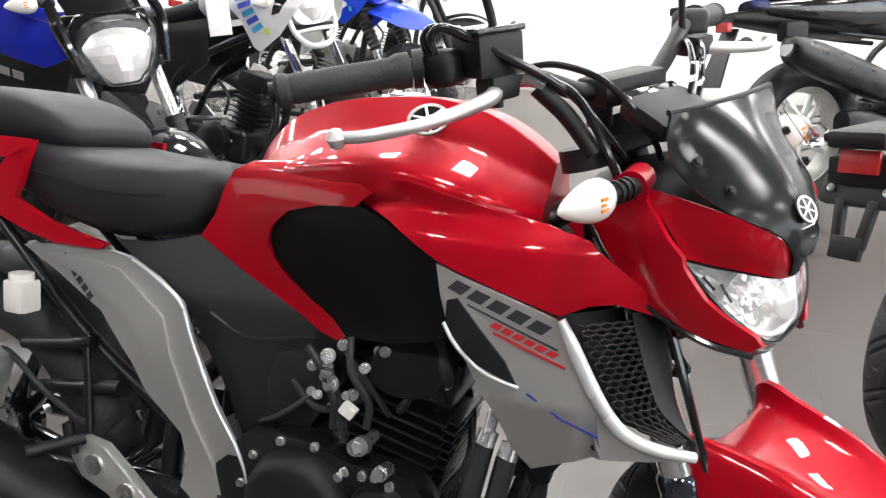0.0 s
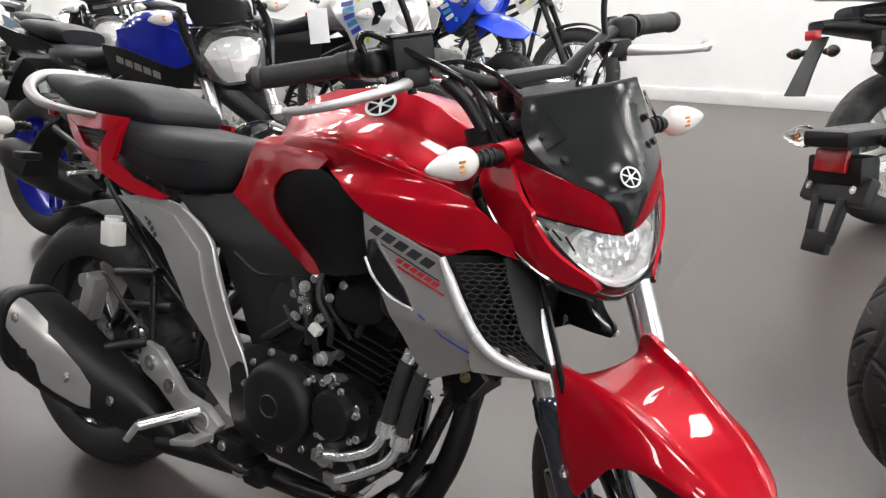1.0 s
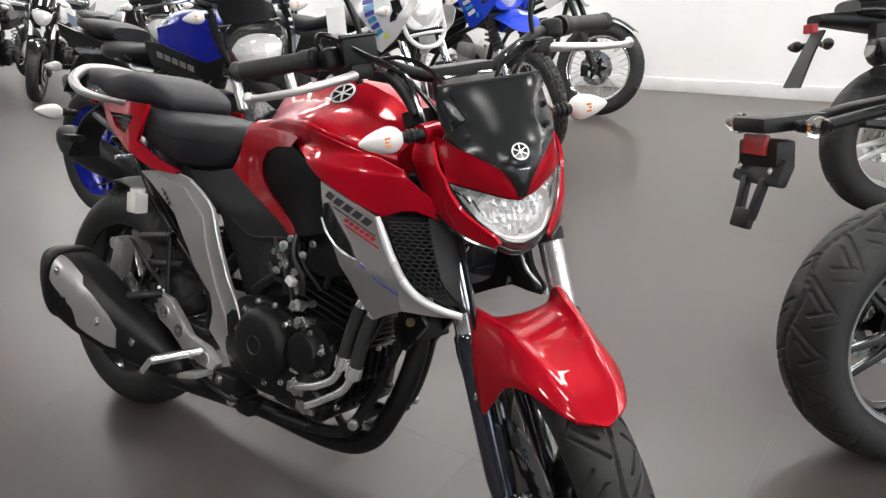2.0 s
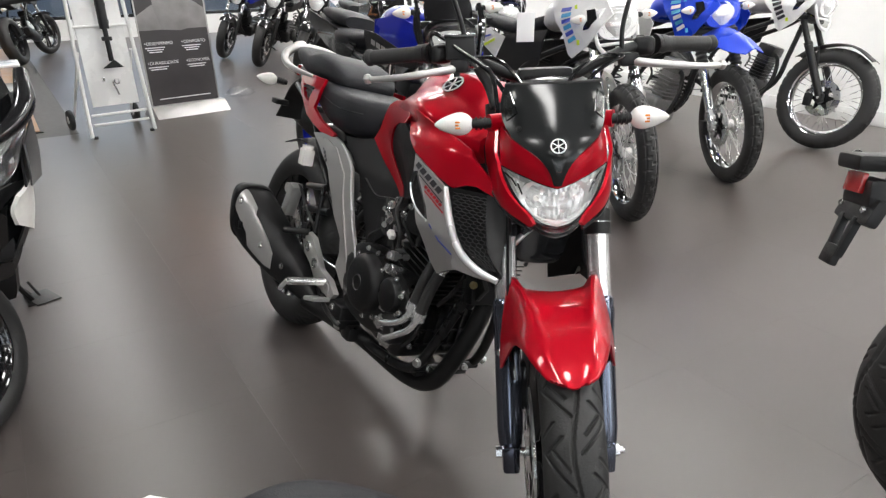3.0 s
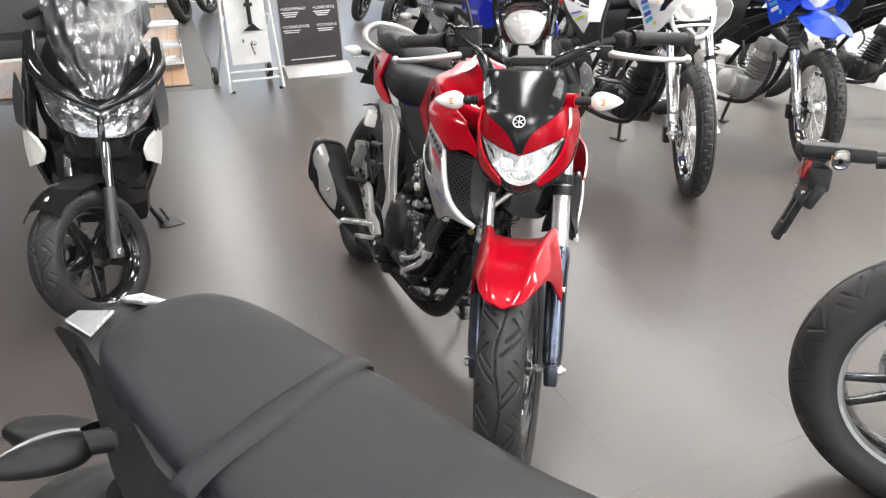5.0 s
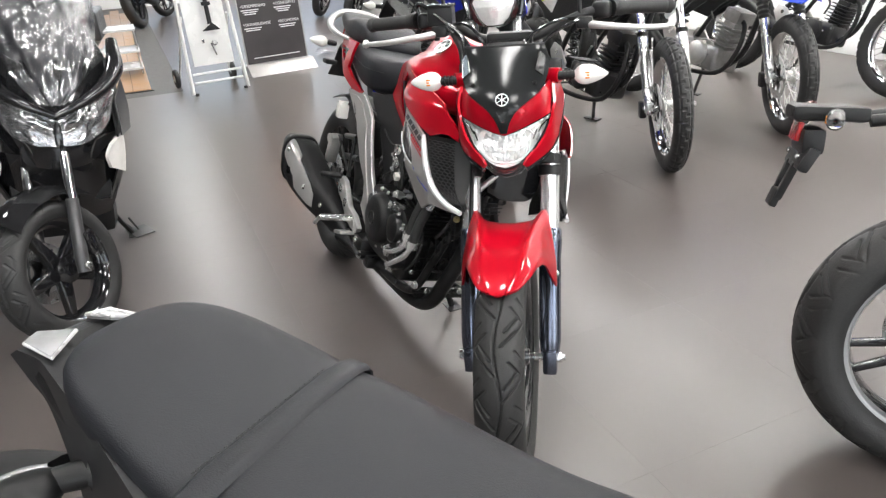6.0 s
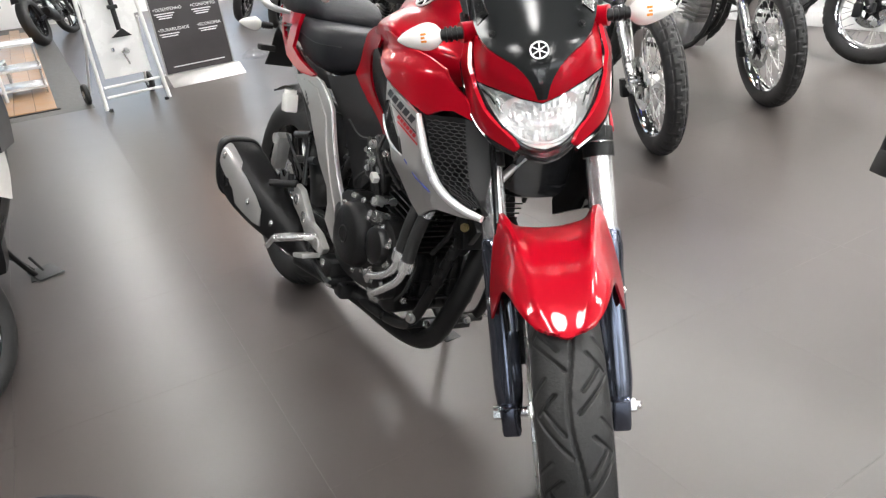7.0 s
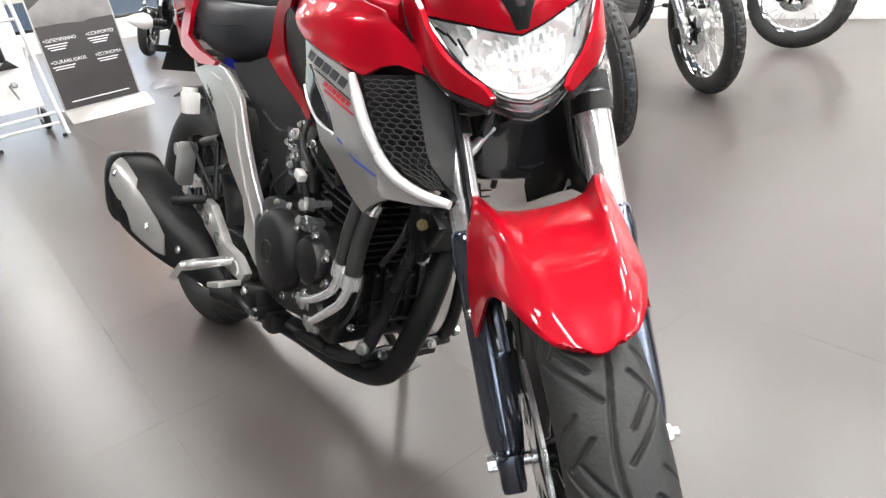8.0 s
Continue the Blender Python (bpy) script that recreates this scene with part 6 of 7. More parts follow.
# street bike whose hugger-mounted plate holder reaches out behind its wheel
tail1 = naked("black street bike with a grey rear rim and plate holder", 1.639, 1.346, 46, -30, GLOSSBLACK, GLOSSBLACK, lean=10, tail=False, group="bikes in the facing row", wheel_r=.315, fine=900, rear_w=.172)
for y_ in (-.064, .064):
    part("rim_ring", lathe([(.200, y_ * .80), (.206, y_ * .99), (.216, y_ * 1.05), (.228, y_ * 1.05), (.236, y_ * 1.08), (.236, y_ * .90), (.200, y_ * .72)], 96, "y", (-.69, 0, .315), loop=True), GREYRIM, tail1, "grey machined rim edge")
HOLD = pose(.060, .140, .071, 0, 0, 4)
part("holder_arm", join(*[tube([(-.98, s * .045, .735), (-.80, s * .060, .760), (-.50, s * .075, .775), (-.30, s * .08, .74)], [.014, .013, .012, .014], 10, 5) for s in (-1, 1)], box(.16, .11, .035, (-1.06, .0, .748), .012)), BLACK, tail1, "black plate holder arm", HOLD)
part("reflector", box(.012, .075, .045, (-1.118, 0, .705), .004, pose(0, 0, 0, 0, 10, 0)), REDLENS, tail1, "red rear reflector", HOLD)
holder = part("plate_holder", join(box(.05, .13, .06, (-1.09, 0, .685), .012), box(.03, .155, .060, (-1.098, 0, .645), .010, pose(0, 0, 0, 0, 25, 0))), BLACK, tail1, "black plate holder", HOLD)
for s_ in (-1, 1):
    part("holder_leg", box(.018, .020, .095, (-1.128, s_ * .026, .588), .005, pose(0, 0, 0, s_ * -6, 18, 0)), BLACK, holder, "", HOLD)
    bolt(holder, (-1.116, s_ * .052, .652), (-1, 0, .3), .006, .006, STEEL, HOLD)
part("holder_foot", box(.018, .060, .045, (-1.145, 0, .545), .006, pose(0, 0, 0, 0, 18, 0)), BLACK, holder, "", HOLD)
for sy in (-1, 1):
    indicator(tail1, (-1.06, sy * .055, .742), (-.12, sy, 0), HOLD, lens=LENS, tag="turn signal with clear lens and amber bulb")
part("tail_panel", loft([oval(-.30, 0, .82, .10, .05, power=3), oval(-.50, 0, .90, .09, .045, power=3), oval(-.62, 0, .95, .04, .015)], 3), BLACK, tail1)

tail2 = naked("silver and black touring bike with a red tail lamp", 1.48, 3.05, 40, -30, SILVER, ALU, lean=10, tail=False, group="bikes in the facing row", wheel_r=.33, fine=240)
part("tail_unit", loft([oval(-.40, 0, .78, .11, .06, power=3), oval(-.75, 0, .815, .10, .05, power=3), oval(-1.00, 0, .84, .07, .032, power=3), oval(-1.09, 0, .845, .05, .02, power=3)], 3), BLACK, tail2, "black tail unit")
part("tail_lamp", box(.03, .07, .040, (-1.10, 0, .812), .008), REDLENS, tail2, "small red tail lamp")
part("rear_mudguard", shell(surface([[(-1.06, yy, .80) for yy in (-.045, 0, .045)], [(-1.11, yy, .70) for yy in (-.05, 0, .05)], [(-1.165, yy, .575) for yy in (-.065, 0, .065)]], 4, 3), .008), BLACK, tail2, "black plate holder")
for sy in (-1, 1):
    indicator(tail2, (-1.08, sy * .05, .745), (-.2, sy, 0), lens=BLACK)
part("passenger_rail", tube([(-.50, -.13, .93), (-.80, -.14, .96), (-1.02, -.10, .965), (-1.05, 0, .965), (-1.02, .10, .965), (-.80, .14, .96), (-.50, .13, .93)], .014, 8, 4), ALU, tail2, "grey passenger rail")
part("luggage_rack", loft([oval(-.68, 0, .985, .105, .030, power=4), oval(-.86, 0, .985, .110, .028, power=4), oval(-1.00, 0, .995, .085, .020, power=3), oval(-1.10, 0, 1.010, .040, .008, power=3)], 4), BLACK, tail2, "black moulded luggage rack", sharp=50)
part("passenger_seat", loft([oval(-.28, 0, .965, .09, .030, power=3), oval(-.42, 0, 1.000, .125, .055, power=3.5), oval(-.58, 0, 1.015, .12, .050, power=3.5), oval(-.68, 0, 1.010, .08, .025, power=3)], 4), VINYL, tail2, "thick dark passenger seat", sharp=60)
part("side_body", loft([oval(-.95, 0, .875, .09, .04, power=3), oval(-.70, 0, .86, .145, .075, power=3), oval(-.40, 0, .85, .165, .10, power=3), oval(-.15, 0, .85, .15, .09, power=3)], 4), GLOSSBLACK, tail2, "black tail bodywork", sharp=60)
part("high_silencer", loft([oval(-.30, -.17, .47, .035, .035), oval(-.42, -.19, .52, .062, .065), oval(-.80, -.21, .65, .066, .070), oval(-.95, -.215, .70, .055, .058), oval(-.98, -.215, .71, .035, .036)], 4), ENGINE, tail2, "dark high-mounted silencer", sharp=60)
part("silencer_cap", rod((-.955, -.215, .702), (-.985, -.215, .712), .030, n=20), GREYCAST, tail2, "grey silencer end cap")
part("side_pod", box(.12, .06, .08, (-.86, -.12, .775), .02), BLACK, tail2, "black side pod")

# black bike whose long seat passes under the view
F_ = naked("matt black street bike with a broad stitched seat", 1.74, -.41, 41, -20, GLOSSBLACK, GLOSSBLACK, lean=9, tail=False, seat=False, group="bikes in the facing row", fine=120, tanked=False, bar_z=.97, frame_tail=-.52)


def settle(bm):
    """Draws the tail of the machine together behind the strap and lowers the cushion."""
    for v in bm.verts:
        f = max(0.0, (-.452 - v.co.x) / .348)
        v.co.x += .075 * f
        v.co.z += -.048 + .036 * min(f, 1.2) + .03 * v.co.y
    return bm


def seat_ring(x, half, top, drop, n=24):
    """A flat-topped cushion section with rounded shoulders."""
    ring = []
    for k in range(n):
        a = 2 * math.pi * k / n
        c, s = math.cos(a), math.sin(a)
        ring.append((x, .012 + half * .91 * math.copysign(abs(c) ** .55, c), (top - .03) + .03 * abs(s) ** .6 if s >= 0 else (top - .03) - (drop - .03) * abs(s) ** .5))
    return ring


part("pillion_seat", settle(loft([seat_ring(-.738, .030, .898, .030), seat_ring(-.728, .068, .906, .045), seat_ring(-.690, .102, .913, .060), seat_ring(-.62, .124, .908, .070), seat_ring(-.53, .140, .892, .075), seat_ring(-.455, .148, .878, .075)], 6)), VINYL, F_, "smooth black vinyl pillion seat", sharp=60)
part("rider_seat", settle(loft([seat_ring(-.452, .146, .877, .075), seat_ring(-.40, .150, .868, .08), seat_ring(-.32, .145, .850, .08), seat_ring(-.20, .118, .838, .075), seat_ring(-.08, .090, .842, .06), seat_ring(-.03, .06, .845, .03)], 6)), VINYL, F_, "smooth black vinyl rider seat", sharp=60)
part("seat_strap", settle(shell(surface([[(-.470 + dx, yy, zz + .055 + up) for yy, zz in ((-.146, .798), (-.142, .812), (-.10, .8225), (0, .8245), (.10, .8235), (.144, .816), (.152, .800))] for dx, up in ((0, -.004), (.008, .001), (.028, .001), (.036, -.006))], 3, 5), .003)), VINYL, F_, "stitched black seat strap", sharp=60)
part("stitching", settle(join(*[rod((-.466, yy, .8815), (-.466, yy + .004, .8815), .0007, n=5) for yy in np.arange(-.10, .10, .008)])), BLACK, F_)
part("tail_core", settle(loft([oval(-.30, 0, .76, .120, .05, power=3), oval(-.50, .005, .80, .120, .05, power=3), oval(-.66, .010, .825, .096, .045, power=3), oval(-.79, .014, .855, .072, .028, power=3)], 3)), BLACK, F_, "matt black tail unit")
part("lamp_housing", loft([oval(-.748, .006, .856, .030, .008, power=3), oval(-.738, .006, .855, .048, .012, power=4), oval(-.70, .006, .850, .058, .014, power=4), oval(-.62, .006, .830, .070, .020, power=4)], 3), BLACK, F_, "satin black lamp housing")


def hug(x, z):
    """Half-width of the tail beside the cushion, narrowing to the rear."""
    return -(.058 + .34 * max(0, x + .705) - .25 * max(0, x + .50) + .10 * max(0, .80 - z) - .2 * max(0, .74 - z))


pair(F_, "tail_panel", lambda: panel([(-.750, .860), (-.738, .868), (-.690, .864), (-.587, .842), (-.50, .810), (-.42, .780), (-.30, .755), (-.28, .62), (-.40, .61), (-.52, .66), (-.60, .728), (-.66, .782), (-.725, .835)], hug, .032, 16), COVERBLACK, "matt black tail panel")
for sy in (-1, 1):
    at = np.array([[(-.748, sy * .030, .870), (-.738, sy * .053, .870)], [(-.697, sy * .022, .881), (-.686, sy * .060, .868)]]) + np.array((0, .004, 0))
    part("tail_lamp", shell(surface(at, 5, 5), .004), CRYSTAL, F_, "clear angular tail lamp lens")
    rim_line = [tuple(at[i, j] + np.array((0, 0, .001))) for i, j in ((0, 0), (0, 1), (1, 1), (1, 0), (0, 0))]
    part("lamp_rim", tube(rim_line, .0022, 6, smooth=False), WHITEEDGE, F_, "bright lens edge")
    # turn signal: a collar, a thick stalk and a leaf-shaped pod with a clear rear edge
    part("signal_stalk", join(rod((-.598, sy * .070, .778), (-.612, sy * .080, .776), .024, n=18), rod((-.606, sy * .076, .777), (-.640, sy * .104, .770), .0155, .0135, 16)), BLACK, F_, "black signal stalk")
    a, d = V((-.634, sy * .100, .768)), V((-.60, sy * .80, -.06)).normalized()
    side, up = d.cross(V((0, 0, 1))).normalized() * sy, V((0, 0, 1))
    pod = [(0, .010, .010, 0), (.012, .022, .017, 0), (.035, .027, .019, .002), (.065, .023, .016, .004), (.090, .013, .010, .008), (.102, .003, .003, .012)]
    part("signal_body", loft([[a + d * q + side * (w * math.cos(t) + back) + up * h * math.sin(t) for t in np.arange(18) * math.pi / 9] for q, w, h, back in pod], 4), BLACK, F_, "black turn signal pod")
    part("signal_lens", loft([[a + d * q + side * (.42 * w * math.cos(t) + back - .70 * w) + up * h * .9 * math.sin(t) for t in np.arange(14) * math.pi / 7] for q, w, h, back in pod[1:]], 4), CRYSTAL, F_, "clear signal lens")
part("plate_lamp", loft([oval(-.70, -.070, .735, .030, .016, power=3), oval(-.745, -.085, .735, .032, .016, power=3), oval(-.785, -.095, .735, .018, .010, power=3)], 3), BLACK, F_, "black plate lamp housing", sharp=50)
part("rear_mudguard", join(shell(surface([[(-.50, yy, .66) for yy in (-.06, 0, .06)], [(-.62, yy, .64) for yy in (-.06, 0, .06)], [(-.76, yy, .58) for yy in (-.07, 0, .07)], [(-.82, yy, .48) for yy in (-.075, 0, .075)]], 4, 3), .01), loft([oval(-.54, 0, .66, .07, .05, power=3), oval(-.62, 0, .66, .085, .05, power=3), oval(-.68, 0, .65, .06, .03, power=3)], 4)), BLACK, F_, "black plate holder")


# ---- scooter ----
def scooter(x, y, heading, steer):
    s = thing("scooter", "gloss black scooter with crinkled protective film on its windscreen", "scooter", standing(x, y, heading, 7))
    S = turn_about(.72, 26, steer)
    wheel(s, "front_wheel", S @ pose(.66, 0, .242), .242, .118, .176, tread_road, 700, 60, "five", GLOSSBLACK, disc=-1, disc_r=.105, label="black five-spoke front wheel", hub_w=.05)
    wheel(s, "rear_wheel", pose(-.68, 0, .242), .242, .135, .168, tread_road, 160, 22, "five", GLOSSBLACK, label="black five-spoke rear wheel", hub_w=.05)
    for sy in (-1, 1):
        part("fork_lower", tube([(.655, sy * .085, .222), (.64, sy * .085, .262), (.555, sy * .085, .45)], [.02, .022, .020], 14, smooth=False), DARKGREY, s, "dark grey fork leg", S)
        part("fork_tube", rod((.555, sy * .085, .45), (.48, sy * .085, .62), .0165, n=16), CHROME, s, "chrome fork tube", S)
    bolt(s, (.655, .112, .245), (0, 1, 0), .011, .010, STEEL, S)
    part("brake_caliper", box(.05, .04, .08, (.585, .092, .30), .01), GLOSSBLACK, s, "", S)
    part("front_mudguard", shell(surface([[(.66 + r * math.sin(radians(a)), yy, .242 + r * math.cos(radians(a)) - 7 * yy * yy) for yy in (-.076, -.055, -.028, 0, .028, .055, .076)] for a, r in ((30, .268), (22, .275), (10, .279), (-4, .281), (-20, .288), (-42, .297))], 4, 4), .005), GLOSSBLACK, s, "gloss black front mudguard", S)
    U, L = pose(0, .020, -.055), pose(0, 0, -.058)
    # front fairing, rows from the top edge to the lower lip
    rows = []
    for z, xx, half, back in ((1.02, .30, .140, .06), (.94, .40, .175, .10), (.84, .485, .200, .13), (.74, .535, .195, .14), (.66, .545, .150, .12), (.61, .535, .08, .05)):
        rows.append([(xx - back * abs(q) ** 1.7, half * q, z) for q in np.linspace(-1, 1, 11)])
    part("front_fairing", shell(surface(rows, 4, 3), .005), GLOSSBLACK, s, "gloss black front fairing", U, 60)
    lamp = None
    for sy in (-1, 1):
        g = np.array((1, 1.16, 1)) * surface([[(.505, sy * .004, .772), (.495, sy * .075, .815), (.450, sy * .135, .850), (.395, sy * .168, .885)], [(.525, sy * .010, .745), (.515, sy * .075, .765), (.465, sy * .135, .805), (.405, sy * .168, .862)], [(.540, sy * .010, .695), (.530, sy * .065, .700), (.475, sy * .125, .740), (.415, sy * .160, .830)]], 4, 4)
        pick, rough_g = random.Random(8), g.copy()
        for i in range(1, g.shape[0] - 1):
            for j in range(1, g.shape[1] - 1):
                rough_g[i, j, 0] -= .016 * pick.random()
        lamp = part("headlamp", shell(rough_g + np.array((.022, 0, 0)), .003), DARKREFLECTOR, s, "chromed headlamp reflector", U, 15)
        part("headlamp_lens", shell(g + np.array((.036, 0, .004)), .003), LENS, lamp, "clear headlamp lens", U, 60).visible_shadow = False
        part("reflector_bowl", join(lathe([(.004, 0), (.016, .004), (.030, .014), (.033, .014), (.033, 0)], 24, "x", (.538, sy * .050, .738))), CHROME, lamp, "", U)
        part("brow", tube([(.536, 0, .788), (.526, sy * .080, .826), (.478, sy * .155, .872), (.425, sy * .196, .925), (.36, sy * .200, 1.01)], [.010, .016, .024, .030, .018], 12, 5), GLOSSBLACK, s, "raised gloss black brow", U)
        part("front_indicator", shell(surface([[(.465, sy * .178, .675), (.43, sy * .200, .690), (.38, sy * .220, .705)], [(.470, sy * .160, .635), (.43, sy * .195, .635), (.37, sy * .222, .630)], [(.455, sy * .170, .590), (.425, sy * .190, .575), (.37, sy * .214, .550)]], 4, 4) + np.array((.022, 0, 0)), .012), WHITELENS, s, "large clear front indicator", L)
        part("side_fairing", shell(surface([[(.43, sy * .19, .96 - .0), (.33, sy * .20, .95), (.22, sy * .17, .90)], [(.455, sy * .195, .80), (.34, sy * .225, .78), (.20, sy * .20, .74)], [(.43, sy * .20, .62), (.32, sy * .22, .58), (.18, sy * .20, .54)], [(.36, sy * .15, .44), (.26, sy * .17, .40), (.10, sy * .17, .36)]], 4, 4), .006), BLACK, s, "dark grey side fairing", L, 60)
        part("grey_flash", shell(surface([[(.462, sy * .205, .825), (.37, sy * .236, .88)], [(.470, sy * .212, .76), (.36, sy * .250, .79)], [(.462, sy * .214, .700), (.36, sy * .250, .705)]], 4, 4), .005), DARKGREY, s, "dark grey side flash", L)
        part("grip", rod((.13, sy * .36, 1.06), (.18, sy * .22, 1.07), .017), RUBBER, s, "black rubber grip", S)
    part("lower_fairing", shell(surface([[(xx - back * abs(q) ** 1.8, half * q, z) for q in np.linspace(-1, 1, 9)] for z, xx, half, back in ((.655, .505, .185, .10), (.56, .47, .19, .11), (.46, .43, .18, .10), (.37, .37, .15, .07))], 4, 3), .005), GLOSSBLACK, s, "gloss black lower fairing", L, 60)
    part("leg_shield", box(.10, .34, .46, (.30, 0, .60), .05, pose(0, 0, 0, 0, -15, 0)), BLACK, s, "black leg shield")
    part("under_cowl", loft([oval(.48, 0, .60, .10, .06), oval(.40, 0, .52, .12, .09), oval(.30, 0, .42, .12, .10)], 3), BLACK, s, "black under cowl")
    part("floorboard", box(.62, .34, .16, (.0, 0, .30), .05), BLACK, s, "black floorboard")
    part("rear_body", loft([oval(.02, 0, .46, .14, .14, power=3), oval(-.25, 0, .56, .17, .18, power=3), oval(-.60, 0, .64, .15, .14, power=3), oval(-.92, 0, .74, .08, .05, power=3)], 4), GLOSSBLACK, s, "gloss black rear body", sharp=60)
    part("seat", loft([oval(.08, 0, .72, .09, .03, power=3), oval(-.15, 0, .76, .15, .05, power=3), oval(-.45, 0, .79, .15, .05, power=3), oval(-.80, 0, .84, .09, .03, power=3)], 4), VINYL, s, "black vinyl seat", sharp=60)
    part("handlebar_cover", loft([oval(.12, 0, 1.06, .09, .03, power=3), oval(.20, 0, 1.07, .13, .045, power=3), oval(.28, 0, 1.06, .07, .03, power=3)], 3), BLACK, s, "", S)
    scr_rows = [[(x0 - b * abs(q) ** 1.8 + .006 * math.sin(17 * q + 29 * z) + .005 * math.sin(41 * q * z), h * q, z) for q in np.linspace(-1, 1, 15)] for z, x0, h, b in ((1.26, .235, .105, .03), (1.18, .280, .140, .05), (1.10, .325, .160, .07), (1.02, .370, .155, .08), (.94, .425, .130, .07), (.87, .490, .085, .03), (.82, .525, .030, .01))]
    part("windscreen", shell(surface(scr_rows, 4, 3) + np.array((-.02, 0, 0)), .003), SCREENGREY, s, "dark smoked windscreen", U, 60)
    film = surface(scr_rows, 10, 5) + np.array((.016, 0, .006))
    for i in range(film.shape[0]):
        for j in range(film.shape[1]):
            q = V((film[i, j, 1] * 11 + film[i, j, 2] * 4, film[i, j, 2] * 5, 3.1))
            q2 = V((film[i, j, 1] * 26, film[i, j, 2] * 18, 7.7))
            film[i, j, 0] += .016 * (1 - 2 * abs(noise.noise(q))) + .007 * (1 - 2 * abs(noise.noise(q2)))
    part("protective_film", shell(film, .0012), FILM, s, "crinkled clear protective film", U, 70).visible_shadow = False
    part("centre_stand", join(tube([(-.12, .13, .22), (-.16, .19, .10), (-.18, .235, .028)], .010, 8, 4), box(.10, .06, .008, (-.18, .245, .022), .002)), ENGINE, s, "black stand")
    return s


scooter(-1.20, -1.07, 3, -42)
solid("side_stand_plate", join(box(.13, .09, .006, (0, 0, .004), .002), tube([(-.05, -.02, .006), (-.09, -.06, .06), (-.10, -.10, .10)], .008, 8, 4), rod((-.02, .0, .006), (-.02, -.03, .075), .005)), DARKTRIM, "black steel stand foot on the tiles", "stand foot", m=pose(-1.40, -.81, 0, 0, 0, 20))

# ---- display stands ----
def trolley(x, y, turn):
    t = thing("display_trolley", "white tube display trolley with a shock absorber on a board", "display stand", pose(x, y, 0, 0, 0, turn))
    for sy in (-1, 1):
        part("upright", tube([(.22, sy * .235, .012), (.16, sy * .222, .35), (.02, sy * .18, 1.45)], .014, 10, 4), PAINTEDMETAL, t, "white painted tube")
        part("rear_strut", rod((-.25, sy * .22, .09), (.10, sy * .19, .62), .011), PAINTEDMETAL, t)
        part("foot", rod((.22, sy * .21, 0), (.22, sy * .21, .02), .016), RUBBER, t)
        w = part("castor", lathe([(0, -.018), (.03, -.018), (.075, -.016), (.080, -.008), (.080, .008), (.075, .016), (.03, .018), (0, .018)], 28, "y", (-.25, sy * .25, .080)), RUBBER, t, "black rubber wheel")
        part("castor_hub", lathe([(0, -.021), (.03, -.020), (.03, .020), (0, .021)], 18, "y", (-.25, sy * .25, .080)), STEEL, w)
    for z, xx in ((.10, .205), (.17, .192), (.80, .095), (1.30, .04)):
        part("cross_bar", rod((xx, -.205, z), (xx, .205, z), .010), PAINTEDMETAL, t)
    part("board", box(.012, .34, 1.02, (.085, 0, .73), .002, pose(0, 0, 0, 0, -7, 0)), WHITE, t, "white backing board")
    part("name_board", box(.02, .38, .10, (.075, 0, 1.12), .004, pose(0, 0, 0, 0, -7, 0)), BROWNWOOD, t, "varnished wooden name board")
    sh = part("shock_absorber", join(rod((.10, .02, 1.30), (.135, .02, .78), .034, n=20), rod((.135, .02, .78), (.16, .02, .55), .018, n=16), box(.05, .10, .06, (.11, .02, 1.10), .01), *[box(.035, .07, .03, (.125 + .01 * k, .02, .95 - .12 * k), .008) for k in range(3)]), BLACK, t, "black shock absorber on show")
    part("shock_foot", plate([(-.05, .50), (.10, .50), (.04, .56)], .150, .170, "yz", .004), BLACK, sh)
    part("small_part", join(lathe([(.014, -.01), (.022, -.01), (.022, .01), (.014, .01)], 20, "x", (.160, .03, .40), loop=True), rod((.16, .0, .40), (.16, .03, .30), .006), box(.02, .02, .03, (.15, -.06, .42), .004)), STEEL, t, "small bright spare part")
    return t


trolley(-4.48, -.07, 9)


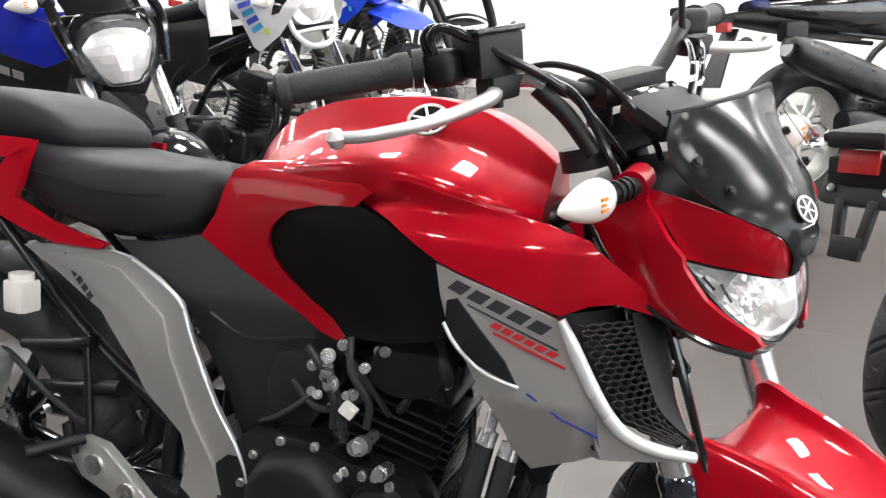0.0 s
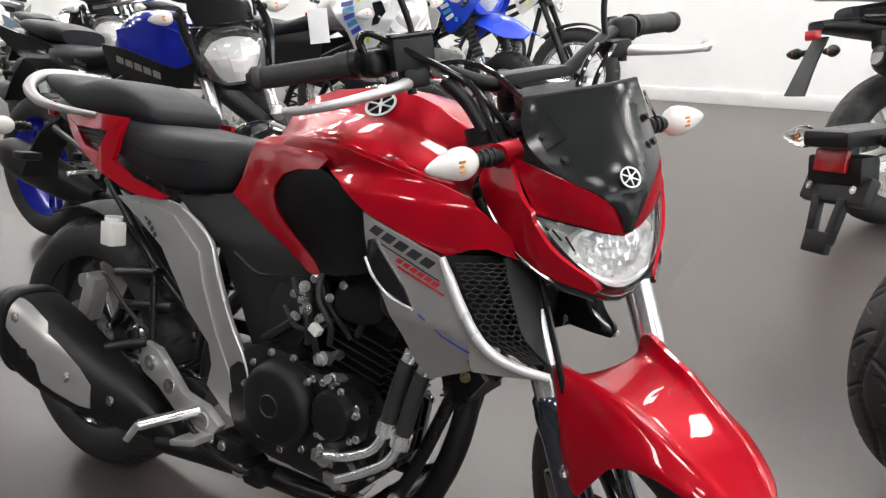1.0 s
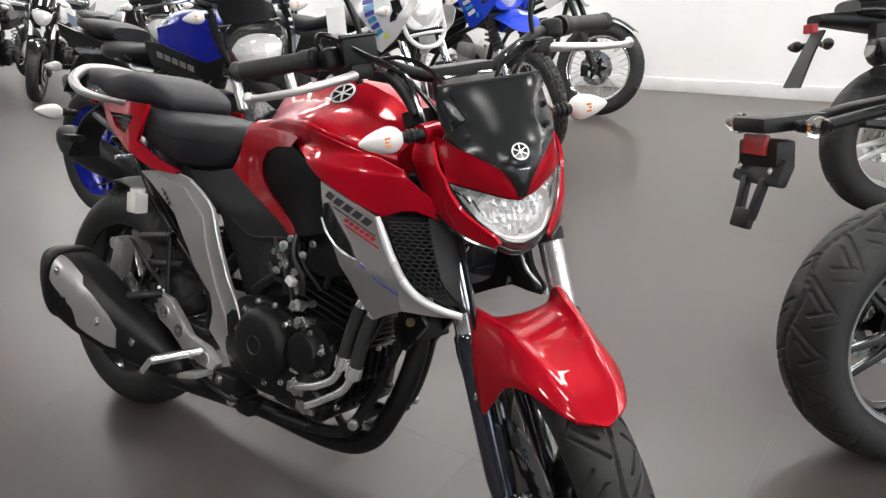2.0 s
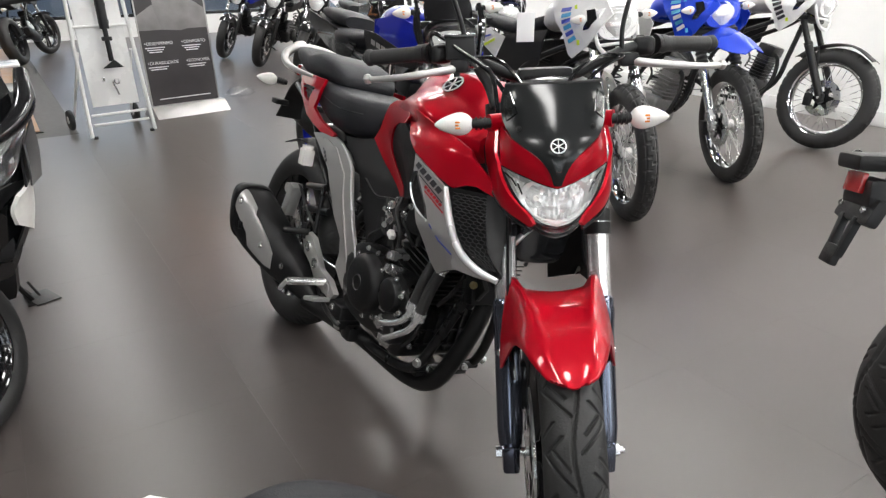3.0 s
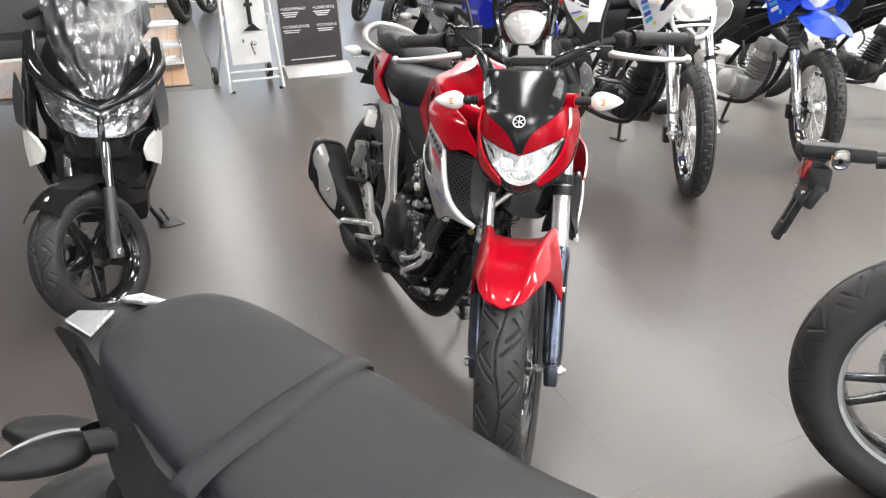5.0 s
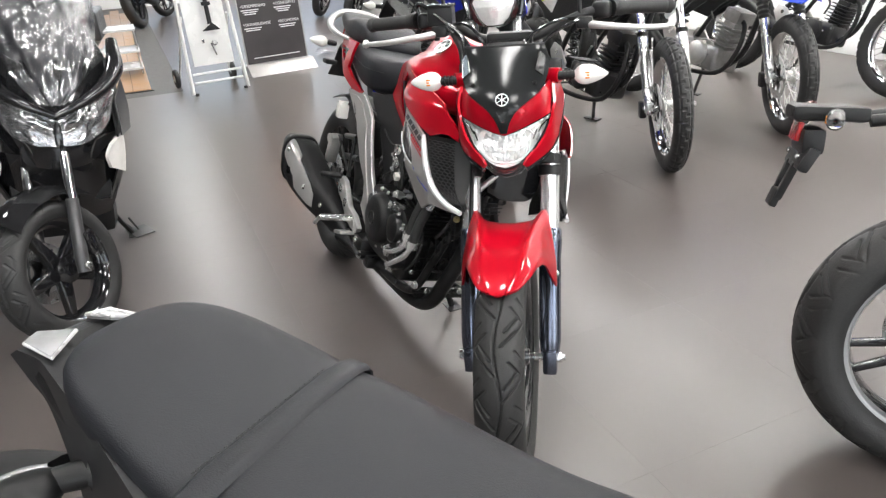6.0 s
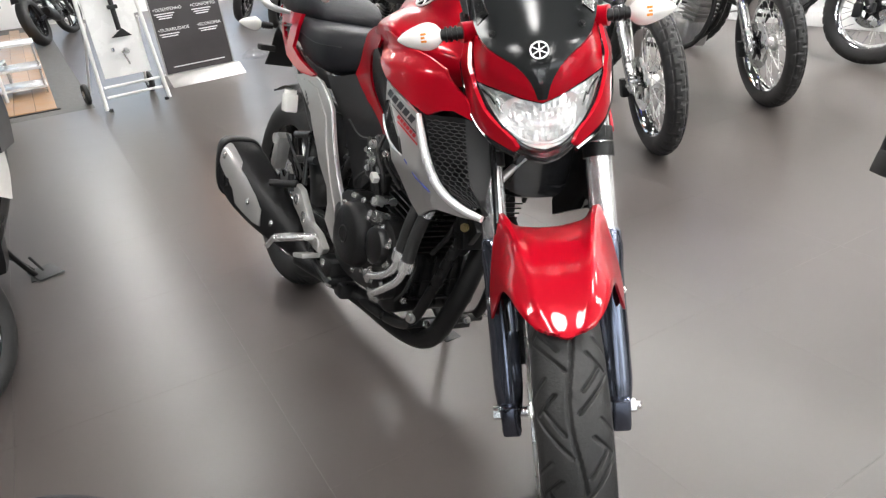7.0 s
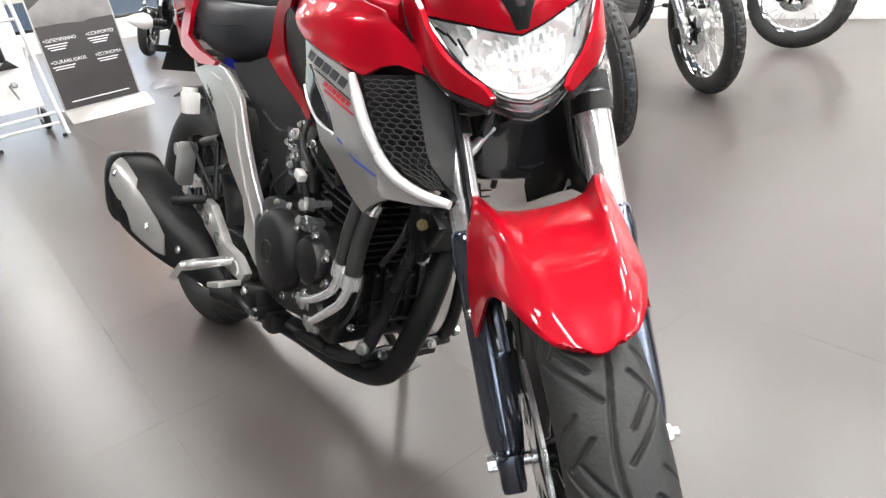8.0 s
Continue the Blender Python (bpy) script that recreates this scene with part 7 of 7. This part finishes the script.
def banner(x, y, turn):
    b = thing("banner_stand", "printed banner stand with a dark lower panel on a silver base", "banner", pose(x, y, 0, 0, 0, turn))
    part("base", plate([(.16, .0), (-.16, .0), (-.06, .09), (.06, .09)], -.33, .33, bevel=.004), SILVER, b, "silver sloping base")
    tilt_b = pose(0, 0, .09, 0, -4, 0)
    part("banner_sheet", box(.004, .60, 1.75, (-.01, 0, .875), 0), DARKPRINT, b, "charcoal printed sheet", tilt_b)
    part("orange_print", box(.002, .60, .72, (-.0065, 0, 1.38), 0), ORANGE, b, "orange printed field", tilt_b)
    part("printed_shape", plate([(-.10, .62), (.12, .62), (.16, .80), (.10, 1.02), (-.06, 1.04), (-.15, .86)], -.0055, -.004, "yz", .0003, 3), GREYPRINT, b, "grey printed shape", tilt_b)
    part("printed_shape", plate([(-.30, .62), (.30, .62), (.30, .78), (.18, .86), (-.16, .82), (-.30, .74)], -.0065, -.0057, "yz", .0002), GREYPRINT, b, "", tilt_b)
    for text, yy, zz in (("+DESEMPENHO", 0, .50), ("+CONFORTO", .32, .50), ("+DURABILIDADE", 0, .34), ("+ECONOMIA", .34, .34)):
        lettering("banner_word", text, .036, WHITEINK, b, tilt_b @ pose(-.0045, -.28 + yy, zz, 90, 0, 90))
        for k in range(3 if zz > .4 else 2):
            part("text_line", box(.001, .17 - .03 * k, .008, (-.0045, -.19 + yy, zz - .022 - .018 * k), 0), WHITEINK, b, "", tilt_b)
    part("text_line", box(.001, .46, .008, (-.0045, 0, .05), 0), WHITEINK, b, "", tilt_b)
    part("banner_edge", join(*[box(.008, .012, 1.75, (-.008, s * .303, .875), .002) for s in (-1, 1)]), SILVER, b, "", tilt_b)
    return b


banner(-4.91, .60, 10)
solid("plastic_bag", loft([[(.0 + r * math.cos(t) * (1 + .3 * math.sin(3 * t)), r * math.sin(t) * (1 + .25 * math.cos(5 * t)), z) for t in np.arange(14) * math.pi / 7] for r, z in ((.10, .0), (.13, .03), (.09, .07), (.03, .09))], 3), FILM, "crumpled clear plastic bag on the floor", "bag", m=pose(-5.5, 1.25, 0.002))

# ---- seating area on the wooden floor ----
def armchair(x, y, turn):
    s = thing("armchair", "black leather armchair on a white steel frame", "armchair", pose(x, y, .012, 0, 0, turn), "black armchairs")
    part("seat", box(.62, .62, .16, (0, 0, .36), .035, None, 3), LEATHER, s, "black leather cushion")
    part("backrest", box(.14, .62, .46, (-.27, 0, .60), .035, pose(0, 0, 0, 0, -8, 0), 3), LEATHER, s)
    for sy in (-1, 1):
        part("armrest", box(.62, .10, .26, (0, sy * .34, .50), .03, None, 3), LEATHER, s)
        part("frame", tube([(.30, sy * .36, .0), (.30, sy * .36, .27), (-.30, sy * .36, .27), (-.30, sy * .36, 0)], .014, 8, smooth=False), WHITE, s, "white painted steel frame")
    part("rail", rod((.30, -.36, .27), (.30, .36, .27), .014), WHITE, s)
    return s


first_chair = armchair(-5.25, -2.0, 10)
copy_thing(first_chair, pose(-5.7, -1.25, .012, 0, 0, -5))
copy_thing(first_chair, pose(-5.2, -2.95, .012, 0, 0, 14))
table = thing("side_table", "low white side table with magazines shelf", "table", pose(-5.75, -.80, .012))
for z in (.06, .22, .42):
    part("shelf", box(.42, .42, .02, (0, 0, z), .004), WHITE, table, "white shelf")
for a in (-1, 1):
    for c in (-1, 1):
        part("leg", rod((a * .19, c * .19, 0), (a * .19, c * .19, .43), .010), STEEL, table)

# wooden floor
wood = slab("wood_floor", (X0, Y0, -.003), (-4.72, -.56, .008), DARKTRIM, "oak laminate floor of the seating area")
board_me = mesh_of("plank", box(1.196, .146, .006, (0, 0, .010), .001, None, 1), WOOD)
half_me = mesh_of("plank", box(.596, .146, .006, (0, 0, .010), .001, None, 1), WOOD)
for j in range(0, 26):
    y = -.655 - .15 * j
    if j % 2:
        ob = new("plank", half_me)
        ob.parent, ob.location = wood, (-5.04, y, 0)
    for i in range(0, 6):
        ob = new("plank", board_me)
        ob.parent, ob.location = wood, (-5.34 - 1.2 * i - (.6 if j % 2 else 0), y, 0)


# ---- floor pieces ----
T = 0.6
floor = solid("floor", box(X1 - X0, Y1 - Y0, .10, ((X0 + X1) / 2, (Y0 + Y1) / 2, -.0511), 0), GROUT, "satin grey porcelain tile floor with thin joints", kind="structure")
tile_bm = box(T - .0004, T - .0004, .010, (0, 0, -.005), 0)
tile_me = mesh_of("tile", tile_bm, FLOOR)
rest = []
gx, gy = .29, -.33
for i in range(-23, 12):
    for j in range(-11, 10):
        cx, cy = gx + T * (i + .5), gy + T * (j + .5)
        x0, x1, y0, y1 = max(cx - T / 2, X0), min(cx + T / 2, X1), max(cy - T / 2, Y0), min(cy + T / 2, Y1)
        if x1 - x0 < .02 or y1 - y0 < .02 or (cx < -4.75 and cy < -.55):
            continue
        whole = x1 - x0 > T - .001 and y1 - y0 > T - .001
        if whole and -5.2 < cx < 2.6 and -2.4 < cy < 4.7:
            ob = new("tile", tile_me)
            ob.parent, ob.location = floor, (cx, cy, 0)
        else:
            rest.append(box(x1 - x0 - .0004, y1 - y0 - .0004, .010, ((x0 + x1) / 2, (y0 + y1) / 2, -.005), 0))
tagged(part("outer_tiles", join(*rest), FLOOR, floor), kind="stuff")
